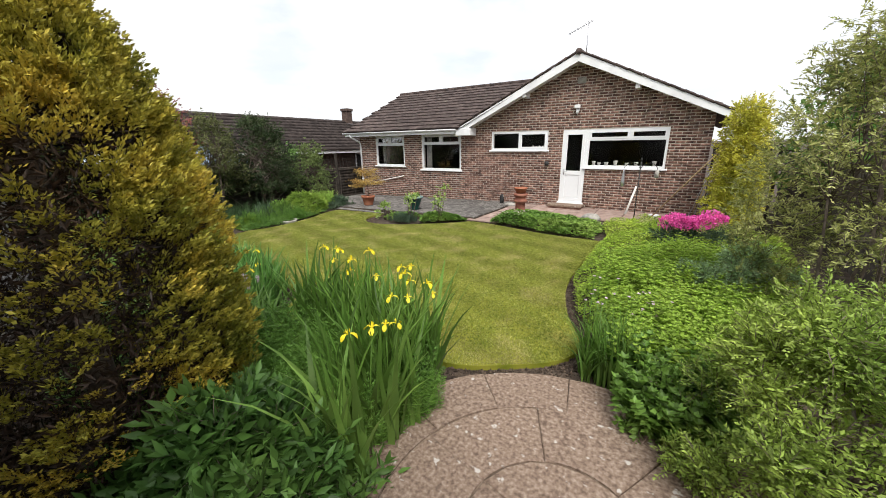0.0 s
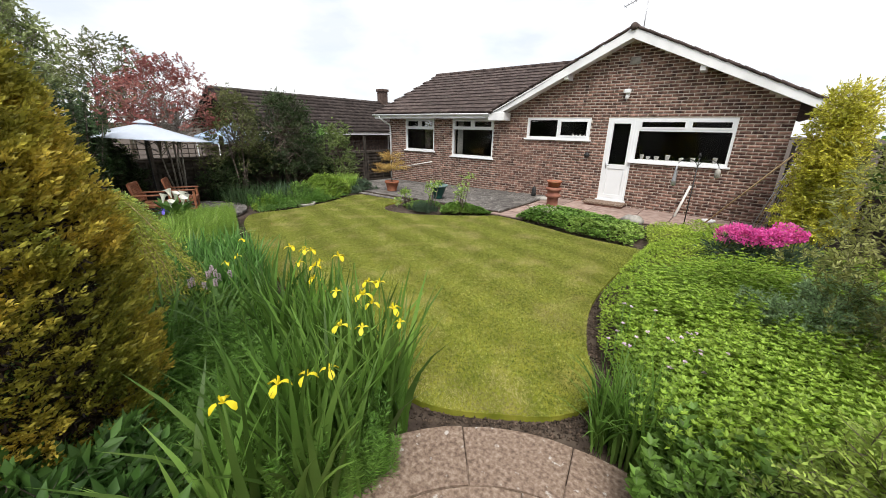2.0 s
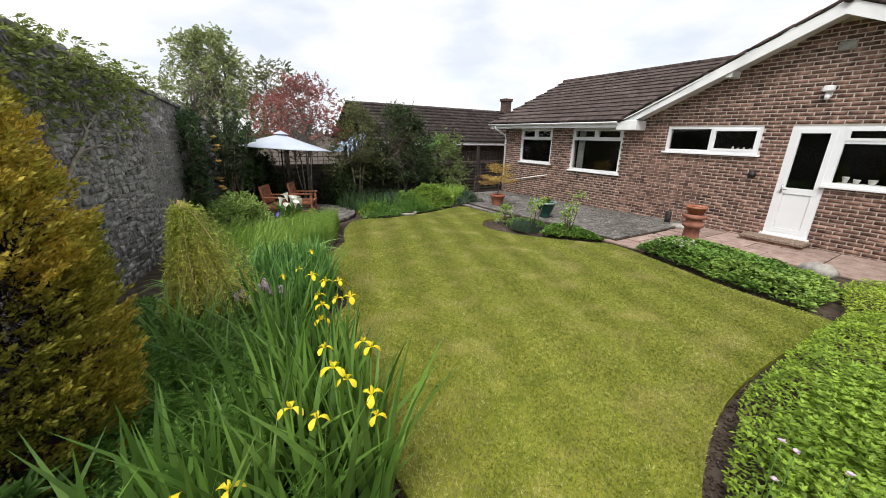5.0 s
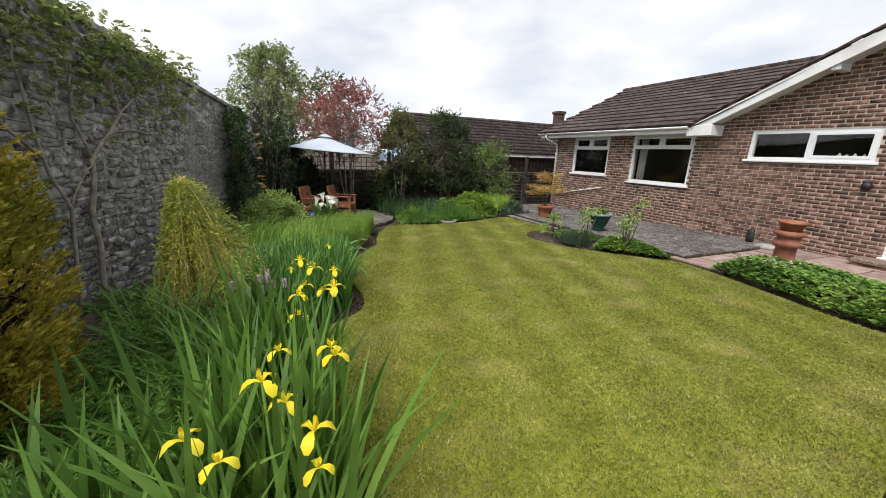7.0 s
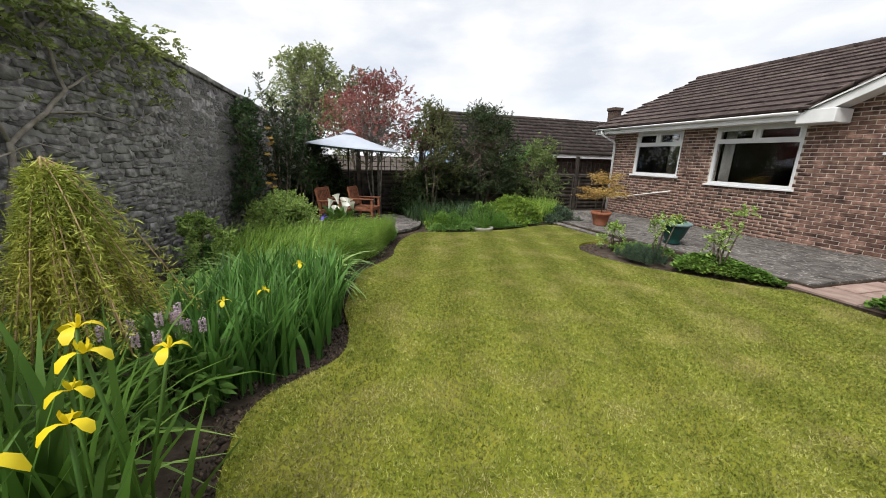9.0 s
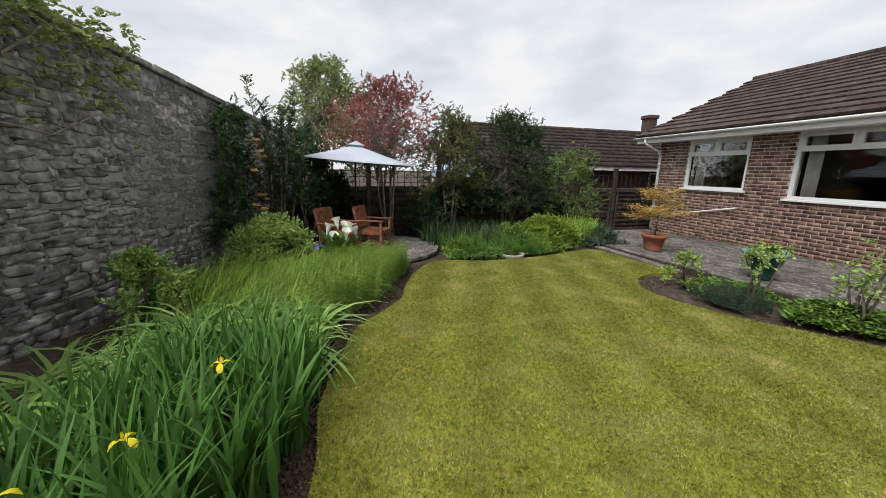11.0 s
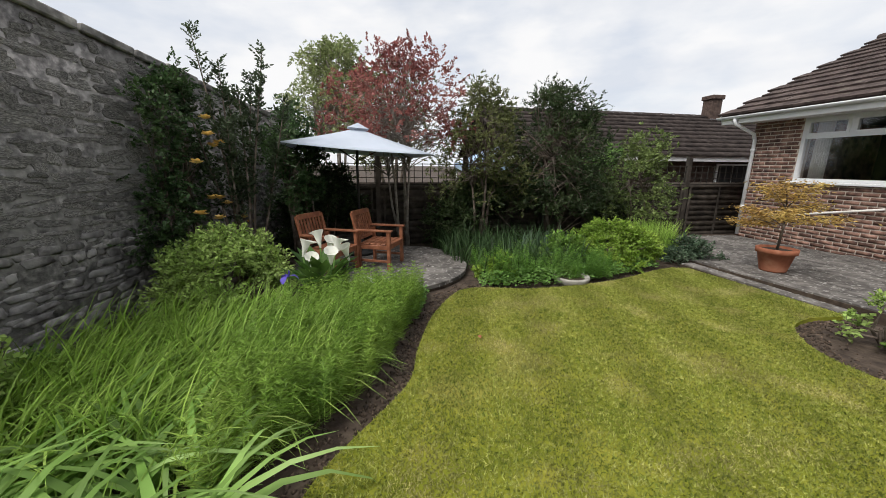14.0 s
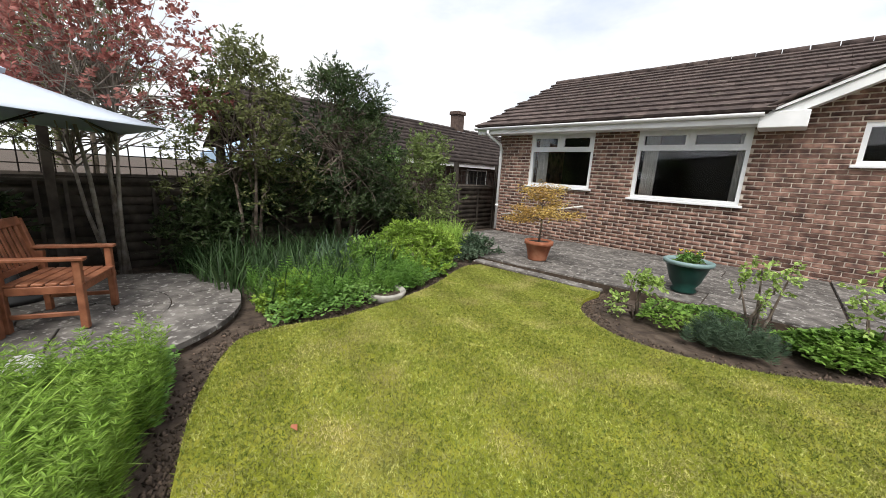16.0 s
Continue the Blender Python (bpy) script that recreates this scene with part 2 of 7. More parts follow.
L_BROWNOLIVE = leaf_mat("brownish_olive_leaf", (0.205, 0.242, 0.0558), (0.354, 0.372, 0.102), (0.558, 0.558, 0.205))
L_PALE = leaf_mat("pale_spring_leaf", (0.184, 0.23, 0.0805), (0.287, 0.345, 0.127), (0.414, 0.46, 0.196))
L_ACER = leaf_mat("acer_leaf", (0.36, 0.2, 0.05), (0.5, 0.33, 0.08), (0.5, 0.42, 0.1))
L_COVERGREEN = leaf_mat("geranium_leaf", (0.081, 0.176, 0.022), (0.149, 0.275, 0.035), (0.257, 0.374, 0.06))
F_YELLOW = leaf_mat("yellow_petal", (0.8, 0.62, 0.015), (0.88, 0.72, 0.03), (0.9, 0.78, 0.08), trans=0.25, island=0.1)
F_ROSE = leaf_mat("apricot_petal", (0.66, 0.43, 0.12), (0.78, 0.58, 0.22), (0.85, 0.7, 0.36), trans=0.2, island=0.15)
F_WHITE = leaf_mat("white_petal", (0.75, 0.75, 0.65), (0.82, 0.82, 0.74), (0.85, 0.85, 0.8), trans=0.2, island=0.05)
F_PINK = leaf_mat("magenta_petal", (0.6, 0.05, 0.28), (0.75, 0.1, 0.4), (0.85, 0.25, 0.55), trans=0.2, island=0.2)
F_MAUVE = leaf_mat("mauve_petal", (0.48, 0.364, 0.483), (0.66, 0.52, 0.598), (0.816, 0.676, 0.713), trans=0.2, island=0.2)
F_BLUE = leaf_mat("violet_petal", (0.08, 0.06, 0.4), (0.14, 0.1, 0.55), (0.22, 0.18, 0.65), trans=0.2, island=0.1)
F_DAISY = leaf_mat("pale_pink_petal", (0.6, 0.5, 0.5), (0.7, 0.62, 0.6), (0.8, 0.75, 0.72), trans=0.2, island=0.15)


def glass_material():
    m = bpy.data.materials.new("window_glass")
    m.use_nodes = True
    n, l = m.node_tree.nodes, m.node_tree.links
    g, t, mix, fr = n.new("ShaderNodeBsdfGlossy"), n.new("ShaderNodeBsdfTransparent"), n.new("ShaderNodeMixShader"), n.new("ShaderNodeFresnel")
    g.inputs["Roughness"].default_value = 0.01
    fr.inputs["IOR"].default_value = 1.5
    l.new(fr.outputs["Fac"], mix.inputs["Fac"])
    l.new(t.outputs["BSDF"], mix.inputs[1])
    l.new(g.outputs["BSDF"], mix.inputs[2])
    l.new(mix.outputs["Shader"], n["Material Output"].inputs["Surface"])
    return m


M_GLASS = glass_material()


# ---------------- mesh helpers ----------------
def mesh_np(name, verts, faces, mat, smooth=False):
    me = bpy.data.meshes.new(name)
    verts, faces = np.asarray(verts, np.float32).reshape(-1, 3), np.asarray(faces, np.int32)
    k = faces.shape[1]
    me.vertices.add(len(verts)), me.loops.add(faces.size), me.polygons.add(len(faces))
    me.vertices.foreach_set("co", verts.ravel())
    me.loops.foreach_set("vertex_index", faces.ravel())
    me.polygons.foreach_set("loop_start", np.arange(0, faces.size, k, dtype=np.int32))
    me.polygons.foreach_set("loop_total", np.full(len(faces), k, np.int32))
    if smooth:
        me.polygons.foreach_set("use_smooth", np.ones(len(faces), bool))
    me.update(calc_edges=True)
    me.materials.append(mat)
    return me


def bm_mesh(name, bm, mat, smooth=False):
    me = bpy.data.meshes.new(name)
    bmesh.ops.recalc_face_normals(bm, faces=bm.faces[:])
    bm.to_mesh(me)
    bm.free()
    if smooth:
        for p in me.polygons:
            p.use_smooth = True
    me.materials.append(mat)
    return me


def part(name, me, parent=None, label="", m=None):
    ob = new(name, me)
    if parent is not None:
        ob.parent = parent
    if m is not None:
        ob.matrix_basis = m
    if label:
        ob["label"] = label
    return ob


def thing(name, label, category, group="", kind="", at=(0, 0, 0), rz=0.0):
    ob = new(name)
    ob.empty_display_size = 0.1
    ob.matrix_basis = pose(*at, 0, 0, rz)
    return tagged(ob, label, category, group, kind)


def add_box(bm, x0, x1, y0, y1, z0, z1, bevel=0.0, m=None):
    r = bmesh.ops.create_cube(bm, size=1.0)
    vs = r["verts"]
    bmesh.ops.scale(bm, vec=(x1 - x0, y1 - y0, z1 - z0), verts=vs)
    bmesh.ops.translate(bm, vec=((x0 + x1) / 2, (y0 + y1) / 2, (z0 + z1) / 2), verts=vs)
    if m is not None:
        bmesh.ops.transform(bm, matrix=m, verts=vs)
    if bevel:
        es = list({e for v in vs for e in v.link_edges})
        bmesh.ops.bevel(bm, geom=es, offset=bevel, segments=1, affect="EDGES")


def box_mesh(name, x0, x1, y0, y1, z0, z1, mat, bevel=0.0, m=None):
    bm = bmesh.new()
    add_box(bm, x0, x1, y0, y1, z0, z1, bevel, m)
    return bm_mesh(name, bm, mat)


def tube(points, radii, sides=7):
    """Verts and quads of a tube along points, capped."""
    pts = [Vector(p) for p in points]
    V, Fq = [], []
    for i, p in enumerate(pts):
        d = (pts[min(i + 1, len(pts) - 1)] - pts[max(i - 1, 0)]).normalized()
        a = d.orthogonal().normalized() if i == 0 else (a - d * a.dot(d)).normalized()
        b = d.cross(a)
        r = radii[i] if hasattr(radii, "__len__") else radii
        for j in range(sides):
            t = 2 * math.pi * j / sides
            V.append(p + (a * math.cos(t) + b * math.sin(t)) * r)
    for i in range(len(pts) - 1):
        for j in range(sides):
            k = (j + 1) % sides
            Fq.append((i * sides + j, i * sides + k, (i + 1) * sides + k, (i + 1) * sides + j))
    n = len(V)
    V += [pts[0], pts[-1]]
    for j in range(sides):
        k = (j + 1) % sides
        e = (len(pts) - 1) * sides
        Fq.append((n, k, j, n)), Fq.append((n + 1, e + j, e + k, n + 1))
    return V, Fq


def tubes_mesh(name, lines, mat, sides=6, smooth=True):
    """lines: (points, radii) pairs, joined into one mesh."""
    V, Fq = [], []
    for pts, radii in lines:
        v, f = tube(pts, radii, sides)
        o = len(V)
        V += v
        Fq += [tuple(o + i for i in q) for q in f]
    me = bpy.data.meshes.new(name)
    me.from_pydata([tuple(v) for v in V], [], [tuple(dict.fromkeys(q)) for q in Fq])
    if smooth:
        for p in me.polygons:
            p.use_smooth = True
    me.materials.append(mat)
    return me


def lathe_mesh(name, profile, mat, sides=24, cap=True):
    V, Fq = [], []
    for r, z in profile:
        for j in range(sides):
            t = 2 * math.pi * j / sides
            V.append((r * math.cos(t), r * math.sin(t), z))
    for i in range(len(profile) - 1):
        for j in range(sides):
            k = (j + 1) % sides
            Fq.append((i * sides + j, i * sides + k, (i + 1) * sides + k, (i + 1) * sides + j))
    if cap:
        Fq.append(tuple(range(sides))[::-1])
        Fq.append(tuple((len(profile) - 1) * sides + j for j in range(sides)))
    me = bpy.data.meshes.new(name)
    me.from_pydata(V, [], Fq)
    for p in me.polygons:
        p.use_smooth = len(p.vertices) == 4
    me.materials.append(mat)
    return me


def rng_of(seed):
    return np.random.default_rng(seed)


def unit(v):
    return v / np.maximum(np.linalg.norm(v, axis=-1, keepdims=True), 1e-9)


def leaves(rng, at, way, length, width, up=None, fold=0.25):
    """Leaf shapes: each a folded diamond of two triangles from its base along way. Arrays in, verts and faces out."""
    n = len(at)
    way = unit(way)
    ref = up if up is not None else rng.normal(size=(n, 3))
    side = unit(np.cross(way, ref))
    nor = np.cross(side, way)
    length, width = np.broadcast_to(length, n)[:, None], np.broadcast_to(width, n)[:, None]
    mid = at + way * length * 0.45
    V = np.stack([at, mid + side * width * 0.5 + nor * width * fold, at + way * length, mid - side * width * 0.5 + nor * width * fold], 1)
    base = np.arange(n)[:, None] * 4
    Ft = np.concatenate([base + [0, 1, 2], base + [0, 2, 3]], 0)
    return V.reshape(-1, 3), Ft


def blades(rng, at, height, width, lean, bend, segs=5):
    """Strap leaves: at (n,3); lean (n,2) is the way they tip; bend is how far they arch over."""
    n = len(at)
    height, width, bend = (np.broadcast_to(a, n)[:, None] for a in (height, width, bend))
    lean3 = np.concatenate([lean, np.zeros((n, 1))], 1)
    side = unit(np.stack([-lean[:, 1], lean[:, 0], np.zeros(n)], 1) + rng.normal(0, 0.35, (n, 3)) * [1, 1, 0])
    V = []
    for i in range(segs + 1):
        s = i / segs
        ang = bend * s
        p = at + height * (s * np.cos(ang * 0.85) * np.array([0, 0, 1.0]) + s * np.sin(ang * 0.85) * lean3)
        w = width * (0.55 + 0.9 * s * (1 - s) * 1.6 if s < 0.5 else 1.9 * (1 - s) ** 0.8 * 0.55 + 0.0) * 0.5
        V += [p - side * w, p + side * w]
    V = np.stack(V, 1)
    k = 2 * (segs + 1)
    base = np.arange(n)[:, None] * k
    Fq = np.concatenate([base + [2 * i, 2 * i + 1, 2 * i + 3, 2 * i + 2] for i in range(segs)], 0)
    return V.reshape(-1, 3), Fq


def join_np(chunks):
    V, Fa, o = [], [], 0
    for v, f in chunks:
        V.append(v), Fa.append(f + o)
        o += len(v)
    return np.concatenate(V), np.concatenate(Fa)


def clumps(rng, centres, radii, per, lo=0.55, squash=1.0):
    """Points in the outer shells of balls, with the outward way."""
    c = np.repeat(np.asarray(centres, float), per, 0)
    r = np.repeat(np.asarray(radii, float), per)[:, None]
    d = unit(rng.normal(size=(len(c), 3)))
    q = r * rng.uniform(lo, 1.05, (len(c), 1))
    return c + d * q * [1, 1, squash], d


def gz(x, y):
    return 0.16 + 0.02 * x
# ---------------- ground ----------------
def clamp(v, a, b):
    return max(a, min(b, v))


def build_ground():
    xs = [-3000, -600, -120, -40, -20] + [-14 + i * 0.75 for i in range(26)] + [8, 20, 60, 400, 3000]
    ys = [-3000, -600, -120, -30, -10] + [-4 + i * 0.75 for i in range(34)] + [30, 60, 200, 800, 3000]
    V = [(x, y, gz(clamp(x, -14, 5), clamp(y, -4, 20)) - 0.02) for y in ys for x in xs]
    w = len(xs)
    Fq = [(j * w + i, j * w + i + 1, (j + 1) * w + i + 1, (j + 1) * w + i) for j in range(len(ys) - 1) for i in range(w - 1)]
    return tagged(part("ground", mesh_np("ground", V, Fq, M_SOIL, True)), "dark crumbly garden soil of the flower beds", "soil", kind="structure")


build_ground()


def smooth_loop(pts, n=6):
    """A closed Catmull-Rom line through pts."""
    out, k = [], len(pts)
    for i in range(k):
        p0, p1, p2, p3 = (np.array(pts[(i + d) % k], float) for d in (-1, 0, 1, 2))
        for j in range(n):
            t = j / n
            out.append(0.5 * (2 * p1 + (p2 - p0) * t + (2 * p0 - 5 * p1 + 4 * p2 - p3) * t * t + (3 * p1 - p0 - 3 * p2 + p3) * t ** 3))
    return np.array(out)


LAWN = smooth_loop([(-0.85, 2.78), (-0.3, 3.06), (0.04, 3.34), (0.14, 3.71), (-0.15, 4.38), (-0.37, 5.23), (-0.42, 6.3), (-0.35, 7.75), (-0.5, 8.0),
                    (-1.51, 8.12), (-3.07, 8.6), (-3.75, 8.72), (-4.0, 8.5), (-4.65, 8.0), (-5.4, 7.55), (-6.2, 7.42), (-6.75, 7.75), (-6.95, 8.2), (-7.05, 8.85), (-8.4, 8.83),
                    (-8.95, 8.45), (-8.5, 7.1), (-8.35, 5.9), (-8.5, 5.2), (-8.4, 4.85), (-7.75, 4.45), (-7.05, 4.2), (-6.5, 4.05), (-5.8, 3.55), (-5.2, 3.4),
                    (-4.58, 3.28), (-4.05, 3.3), (-3.6, 3.2), (-3.19, 2.72), (-2.6, 2.66), (-1.7, 2.8)])


def inside(poly, x, y):
    x, y = np.asarray(x), np.asarray(y)
    c = np.zeros(x.shape, bool)
    px, py = poly[:, 0], poly[:, 1]
    j = len(poly) - 1
    for i in range(len(poly)):
        cond = ((py[i] > y) != (py[j] > y)) & (x < (px[j] - px[i]) * (y - py[i]) / (py[j] - py[i] + 1e-12) + px[i])
        c ^= cond
        j = i
    return c


def sheet_mesh(name, poly, zf, depth, mat):
    bm = bmesh.new()
    top = [bm.verts.new((x, y, zf(x, y))) for x, y in poly]
    low = [bm.verts.new((x, y, zf(x, y) - depth)) for x, y in poly]
    bm.faces.new(top)
    for i in range(len(poly)):
        k = (i + 1) % len(poly)
        bm.faces.new((top[i], top[k], low[k], low[i]))
    return bm_mesh(name, bm, mat)


tagged(part("lawn", sheet_mesh("lawn", LAWN, lambda x, y: gz(x, y) + 0.03, 0.12, M_TURF)), "mown mossy yellow-green lawn with faint stripes", "lawn", kind="structure")


def build_grass(n=480000):
    rng = rng_of(3)
    x, y = rng.uniform(-9.1, 0.5, n * 2), rng.uniform(2.3, 9.0, n * 2)
    ok = inside(LAWN, x, y)
    x, y = x[ok], y[ok]
    at = np.stack([x, y, gz(x, y) + 0.028], 1)
    k = len(at)
    ang = rng.uniform(0, 6.28, k)
    h = rng.uniform(0.008, 0.022, k)[:, None]
    side = np.stack([np.cos(ang), np.sin(ang), np.zeros(k)], 1) * rng.uniform(0.003, 0.006, k)[:, None]
    tip = at + np.concatenate([rng.normal(0, 0.011, (k, 2)), h], 1)
    V = np.stack([at - side, at + side, tip], 1).reshape(-1, 3)
    me = mesh_np("grass", V, np.arange(3 * k).reshape(-1, 3), L_LAWN)
    tagged(part("grass", me), "short mown yellow-green grass blades of the lawn", "grass", kind="stuff")


def lawn_material():
    m = material("lawn_blade", ((0.108, 0.145, 0.024), (0.23, 0.255, 0.052), (0.37, 0.375, 0.12)), 0.6, 28, bump=0, trans=0.2, island=0.42, spec=0.1, stain=(0.43, 0.37, 0.16), stain_scale=2.1, stain_at=(0.5, 0.78), detail=10)
    n, l = m.node_tree.nodes, m.node_tree.links
    bsdf = n["Principled BSDF"]
    src = bsdf.inputs["Base Color"].links[0].from_socket
    co = next(a for a in n if a.type == "TEX_COORD")
    mp = n.new("ShaderNodeMapping")
    mp.inputs["Rotation"].default_value = (0, 0, radians(-71.5))
    wv = n.new("ShaderNodeTexWave")
    wv.inputs["Scale"].default_value, wv.inputs["Distortion"].default_value, wv.inputs["Detail"].default_value = 0.45, 0.6, 1.0
    l.new(co.outputs["Object"], mp.inputs["Vector"])
    l.new(mp.outputs["Vector"], wv.inputs["Vector"])
    mr = n.new("ShaderNodeMapRange")
    mr.inputs["To Min"].default_value, mr.inputs["To Max"].default_value = 0.83, 1.18
    l.new(wv.outputs["Fac"], mr.inputs["Value"])
    hv = n.new("ShaderNodeHueSaturation")
    l.new(mr.outputs["Result"], hv.inputs["Value"])
    l.new(src, hv.inputs["Color"])
    l.new(hv.outputs["Color"], bsdf.inputs["Base Color"])
    return m


L_LAWN = lawn_material()
build_grass()


def build_crumbs(n=16000):
    """Small clods of earth along the cut edge of the lawn."""
    rng = rng_of(17)
    i = rng.integers(0, len(LAWN), n)
    t = rng.uniform(0, 1, n)[:, None]
    p = LAWN[i] * (1 - t) + LAWN[(i + 1) % len(LAWN)] * t
    p = p + rng.normal(0, 0.13, (n, 2))
    p = p[~inside(LAWN, p[:, 0], p[:, 1])]
    k = len(p)
    c = np.stack([p[:, 0], p[:, 1], gz(p[:, 0], p[:, 1]) - 0.015], 1)
    s = rng.uniform(0.006, 0.022, k)[:, None, None]
    base = np.array([[1, 0, -0.3], [-0.5, 0.87, -0.3], [-0.5, -0.87, -0.3], [0, 0, 0.9]]) + rng.normal(0, 0.25, (k, 4, 3))
    V = (c[:, None, :] + base * s).reshape(-1, 3)
    o = np.arange(k)[:, None] * 4
    Ft = np.concatenate([o + q for q in ([0, 1, 3], [1, 2, 3], [2, 0, 3], [0, 2, 1])], 0)
    tagged(part("soil_crumbs", mesh_np("soil_crumbs", V, Ft, M_CRUMB)), "crumbs of dark soil along the lawn edge", "soil", kind="stuff")


M_CRUMB = material("soil_clod", ((0.035, 0.024, 0.016), (0.075, 0.053, 0.038), (0.14, 0.1, 0.075)), 0.95, 20, bump=0.5, island=0.5)
build_crumbs()


# ---------------- house ----------------
WY, WX0, WX1, APEX_X, APEX_Z, EAVE_Z = 12.0, -11.0, 1.35, -2.0, 4.36, 2.62
OPENINGS = [(-10.09, -8.58, 1.31, 2.50), (-7.72, -5.98, 1.20, 2.50), (-4.77, -2.83, 1.91, 2.50), (-2.37, -1.65, 0.31, 2.50), (-1.65, 0.42, 1.40, 2.50)]


def gable_top(x):
    return APEX_Z - abs(x - APEX_X) * 0.465 if x > -5.6 else EAVE_Z


def build_house_walls():
    bm = bmesh.new()
    xs = sorted({WX0, WX1, *(o[0] for o in OPENINGS), *(o[1] for o in OPENINGS)})
    zs = sorted({-0.4, EAVE_Z, *(o[2] for o in OPENINGS), *(o[3] for o in OPENINGS)})
    for a, b in zip(xs, xs[1:]):
        for c, d in zip(zs, zs[1:]):
            if not any(o[0] <= (a + b) / 2 <= o[1] and o[2] <= (c + d) / 2 <= o[3] for o in OPENINGS):
                add_box(bm, a, b, WY, WY + 0.24, c, d)
    lo = [bm.verts.new(p) for p in ((-5.6, WY, EAVE_Z), (WX1, WY, EAVE_Z), (WX1, WY, gable_top(WX1)), (APEX_X, WY, APEX_Z))]
    hi = [bm.verts.new((v.co.x, WY + 0.24, v.co.z)) for v in lo]
    bm.faces.new(lo), bm.faces.new(hi)
    for i in range(4):
        bm.faces.new((lo[i], lo[(i + 1) % 4], hi[(i + 1) % 4], hi[i]))
    wall = tagged(part("wall_south", bm_mesh("wall_south", bm, M_MORTAR)), "red-brown brick wall of the bungalow with pale mortar", "wall", kind="structure")
    for nm, b in (("wall_west", (WX0, WX0 + 0.24, WY + 0.24, 19, -0.4, EAVE_Z)), ("wall_east", (WX1 - 0.24, WX1, WY + 0.24, 19, -0.4, EAVE_Z)), ("wall_north", (WX0, WX1, 19, 19.24, -0.4, EAVE_Z))):
        tagged(part(nm, box_mesh(nm, *b, M_BRICK_FAR)), "red-brown brick outer wall of the bungalow", "wall", kind="structure")
    # Room surfaces coloured near-black: the indoor shade is painted on.
    tagged(part("wall_inner", box_mesh("wall_inner", WX0 + 0.24, WX1 - 0.24, 15.2, 15.3, 0.3, 2.5, M_ROOMSHADE)), "inner wall of the bungalow with room shade painted in", "wall", kind="structure")
    tagged(part("ceiling", box_mesh("ceiling", WX0 + 0.24, WX1 - 0.24, WY + 0.24, 18.9, 2.52, 2.58, M_ROOMSHADE)), "ceiling inside the bungalow with room shade painted in", "ceiling", kind="structure")
    tagged(part("floor", box_mesh("floor", WX0 + 0.24, WX1 - 0.24, WY + 0.24, 18.9, 0.2, 0.3, M_ROOMSHADE)), "floor inside the bungalow with room shade painted in", "floor", kind="structure")
    return wall


HOUSE_WALL = build_house_walls()


def build_bricks(parent):
    """Stretcher bond; the stretch beside the small window is made of single bricks, the rest is joined."""
    rng = rng_of(5)
    L, H, J = 0.2110, 0.0610, 0.0140
    course = H + J
    singles, V, Fq = {}, [], []
    count, row, z = 0, 0, -0.1
    quad = [(0, 1, 5, 4), (1, 2, 6, 5), (2, 3, 7, 6), (3, 0, 4, 7), (4, 5, 6, 7)]
    while z < APEX_Z - 0.1:
        x = WX0 - (0.1125 if row % 2 else 0.0)
        while x < WX1:
            spans = [(max(x, WX0), min(x + L, WX1))]
            for o in OPENINGS:
                if z + H > o[2] + 0.01 and z < o[3] - 0.01:
                    nxt = []
                    for a, b in spans:
                        if b <= o[0] or a >= o[1]:
                            nxt.append((a, b))
                        else:
                            if a < o[0] - 0.02:
                                nxt.append((a, o[0]))
                            if b > o[1] + 0.02:
                                nxt.append((o[1], b))
                    spans = nxt
            for a, b in spans:
                xm = (a + b) / 2
                lim = gable_top(xm)
                if b - a < 0.03 or z + H > (lim if xm > -5.5 else EAVE_Z):
                    continue
                d = 0.008 + rng.uniform(0, 0.004)
                if -5.9 < x < -3.9 and count < 300 and b - a > L - 0.004 and z > 0.15 and z < 2.45:
                    singles.setdefault("full", []).append((xm, z + H / 2, d))
                    count += 1
                    continue
                y0, y1 = WY - d, WY + 0.01
                e = 0.004
                o = len(V)
                V += [(a, y1, z), (b, y1, z), (b, y1, z + H), (a, y1, z + H), (a + e, y0, z + e), (b - e, y0, z + e), (b - e, y0, z + H - e), (a + e, y0, z + H - e)]
                Fq += [tuple(o + i for i in q) for q in quad]
            x += L + J
        z += course
        row += 1
    tagged(part("brickwork", mesh_np("brickwork", V, Fq, M_BRICK_FAR), parent), "red-brown mottled facing bricks", kind="stuff")
    bm = bmesh.new()
    add_box(bm, -L / 2, L / 2, -0.02, 0.02, -H / 2, H / 2, 0.004)
    me = bm_mesh("brick", bm, M_BRICK)
    for xm, zm, d in singles["full"]:
        part("brick", me, parent, m=pose(xm, WY + 0.02 - d, zm))


# windows and doors
def frame_rect(bm, x0, x1, z0, z1, w, y0, y1):
    add_box(bm, x0, x0 + w, y0, y1, z0, z1)
    add_box(bm, x1 - w, x1, y0, y1, z0, z1)
    add_box(bm, x0 + w, x1 - w, y0, y1, z0, z0 + w)
    add_box(bm, x0 + w, x1 - w, y0, y1, z1 - w, z1)


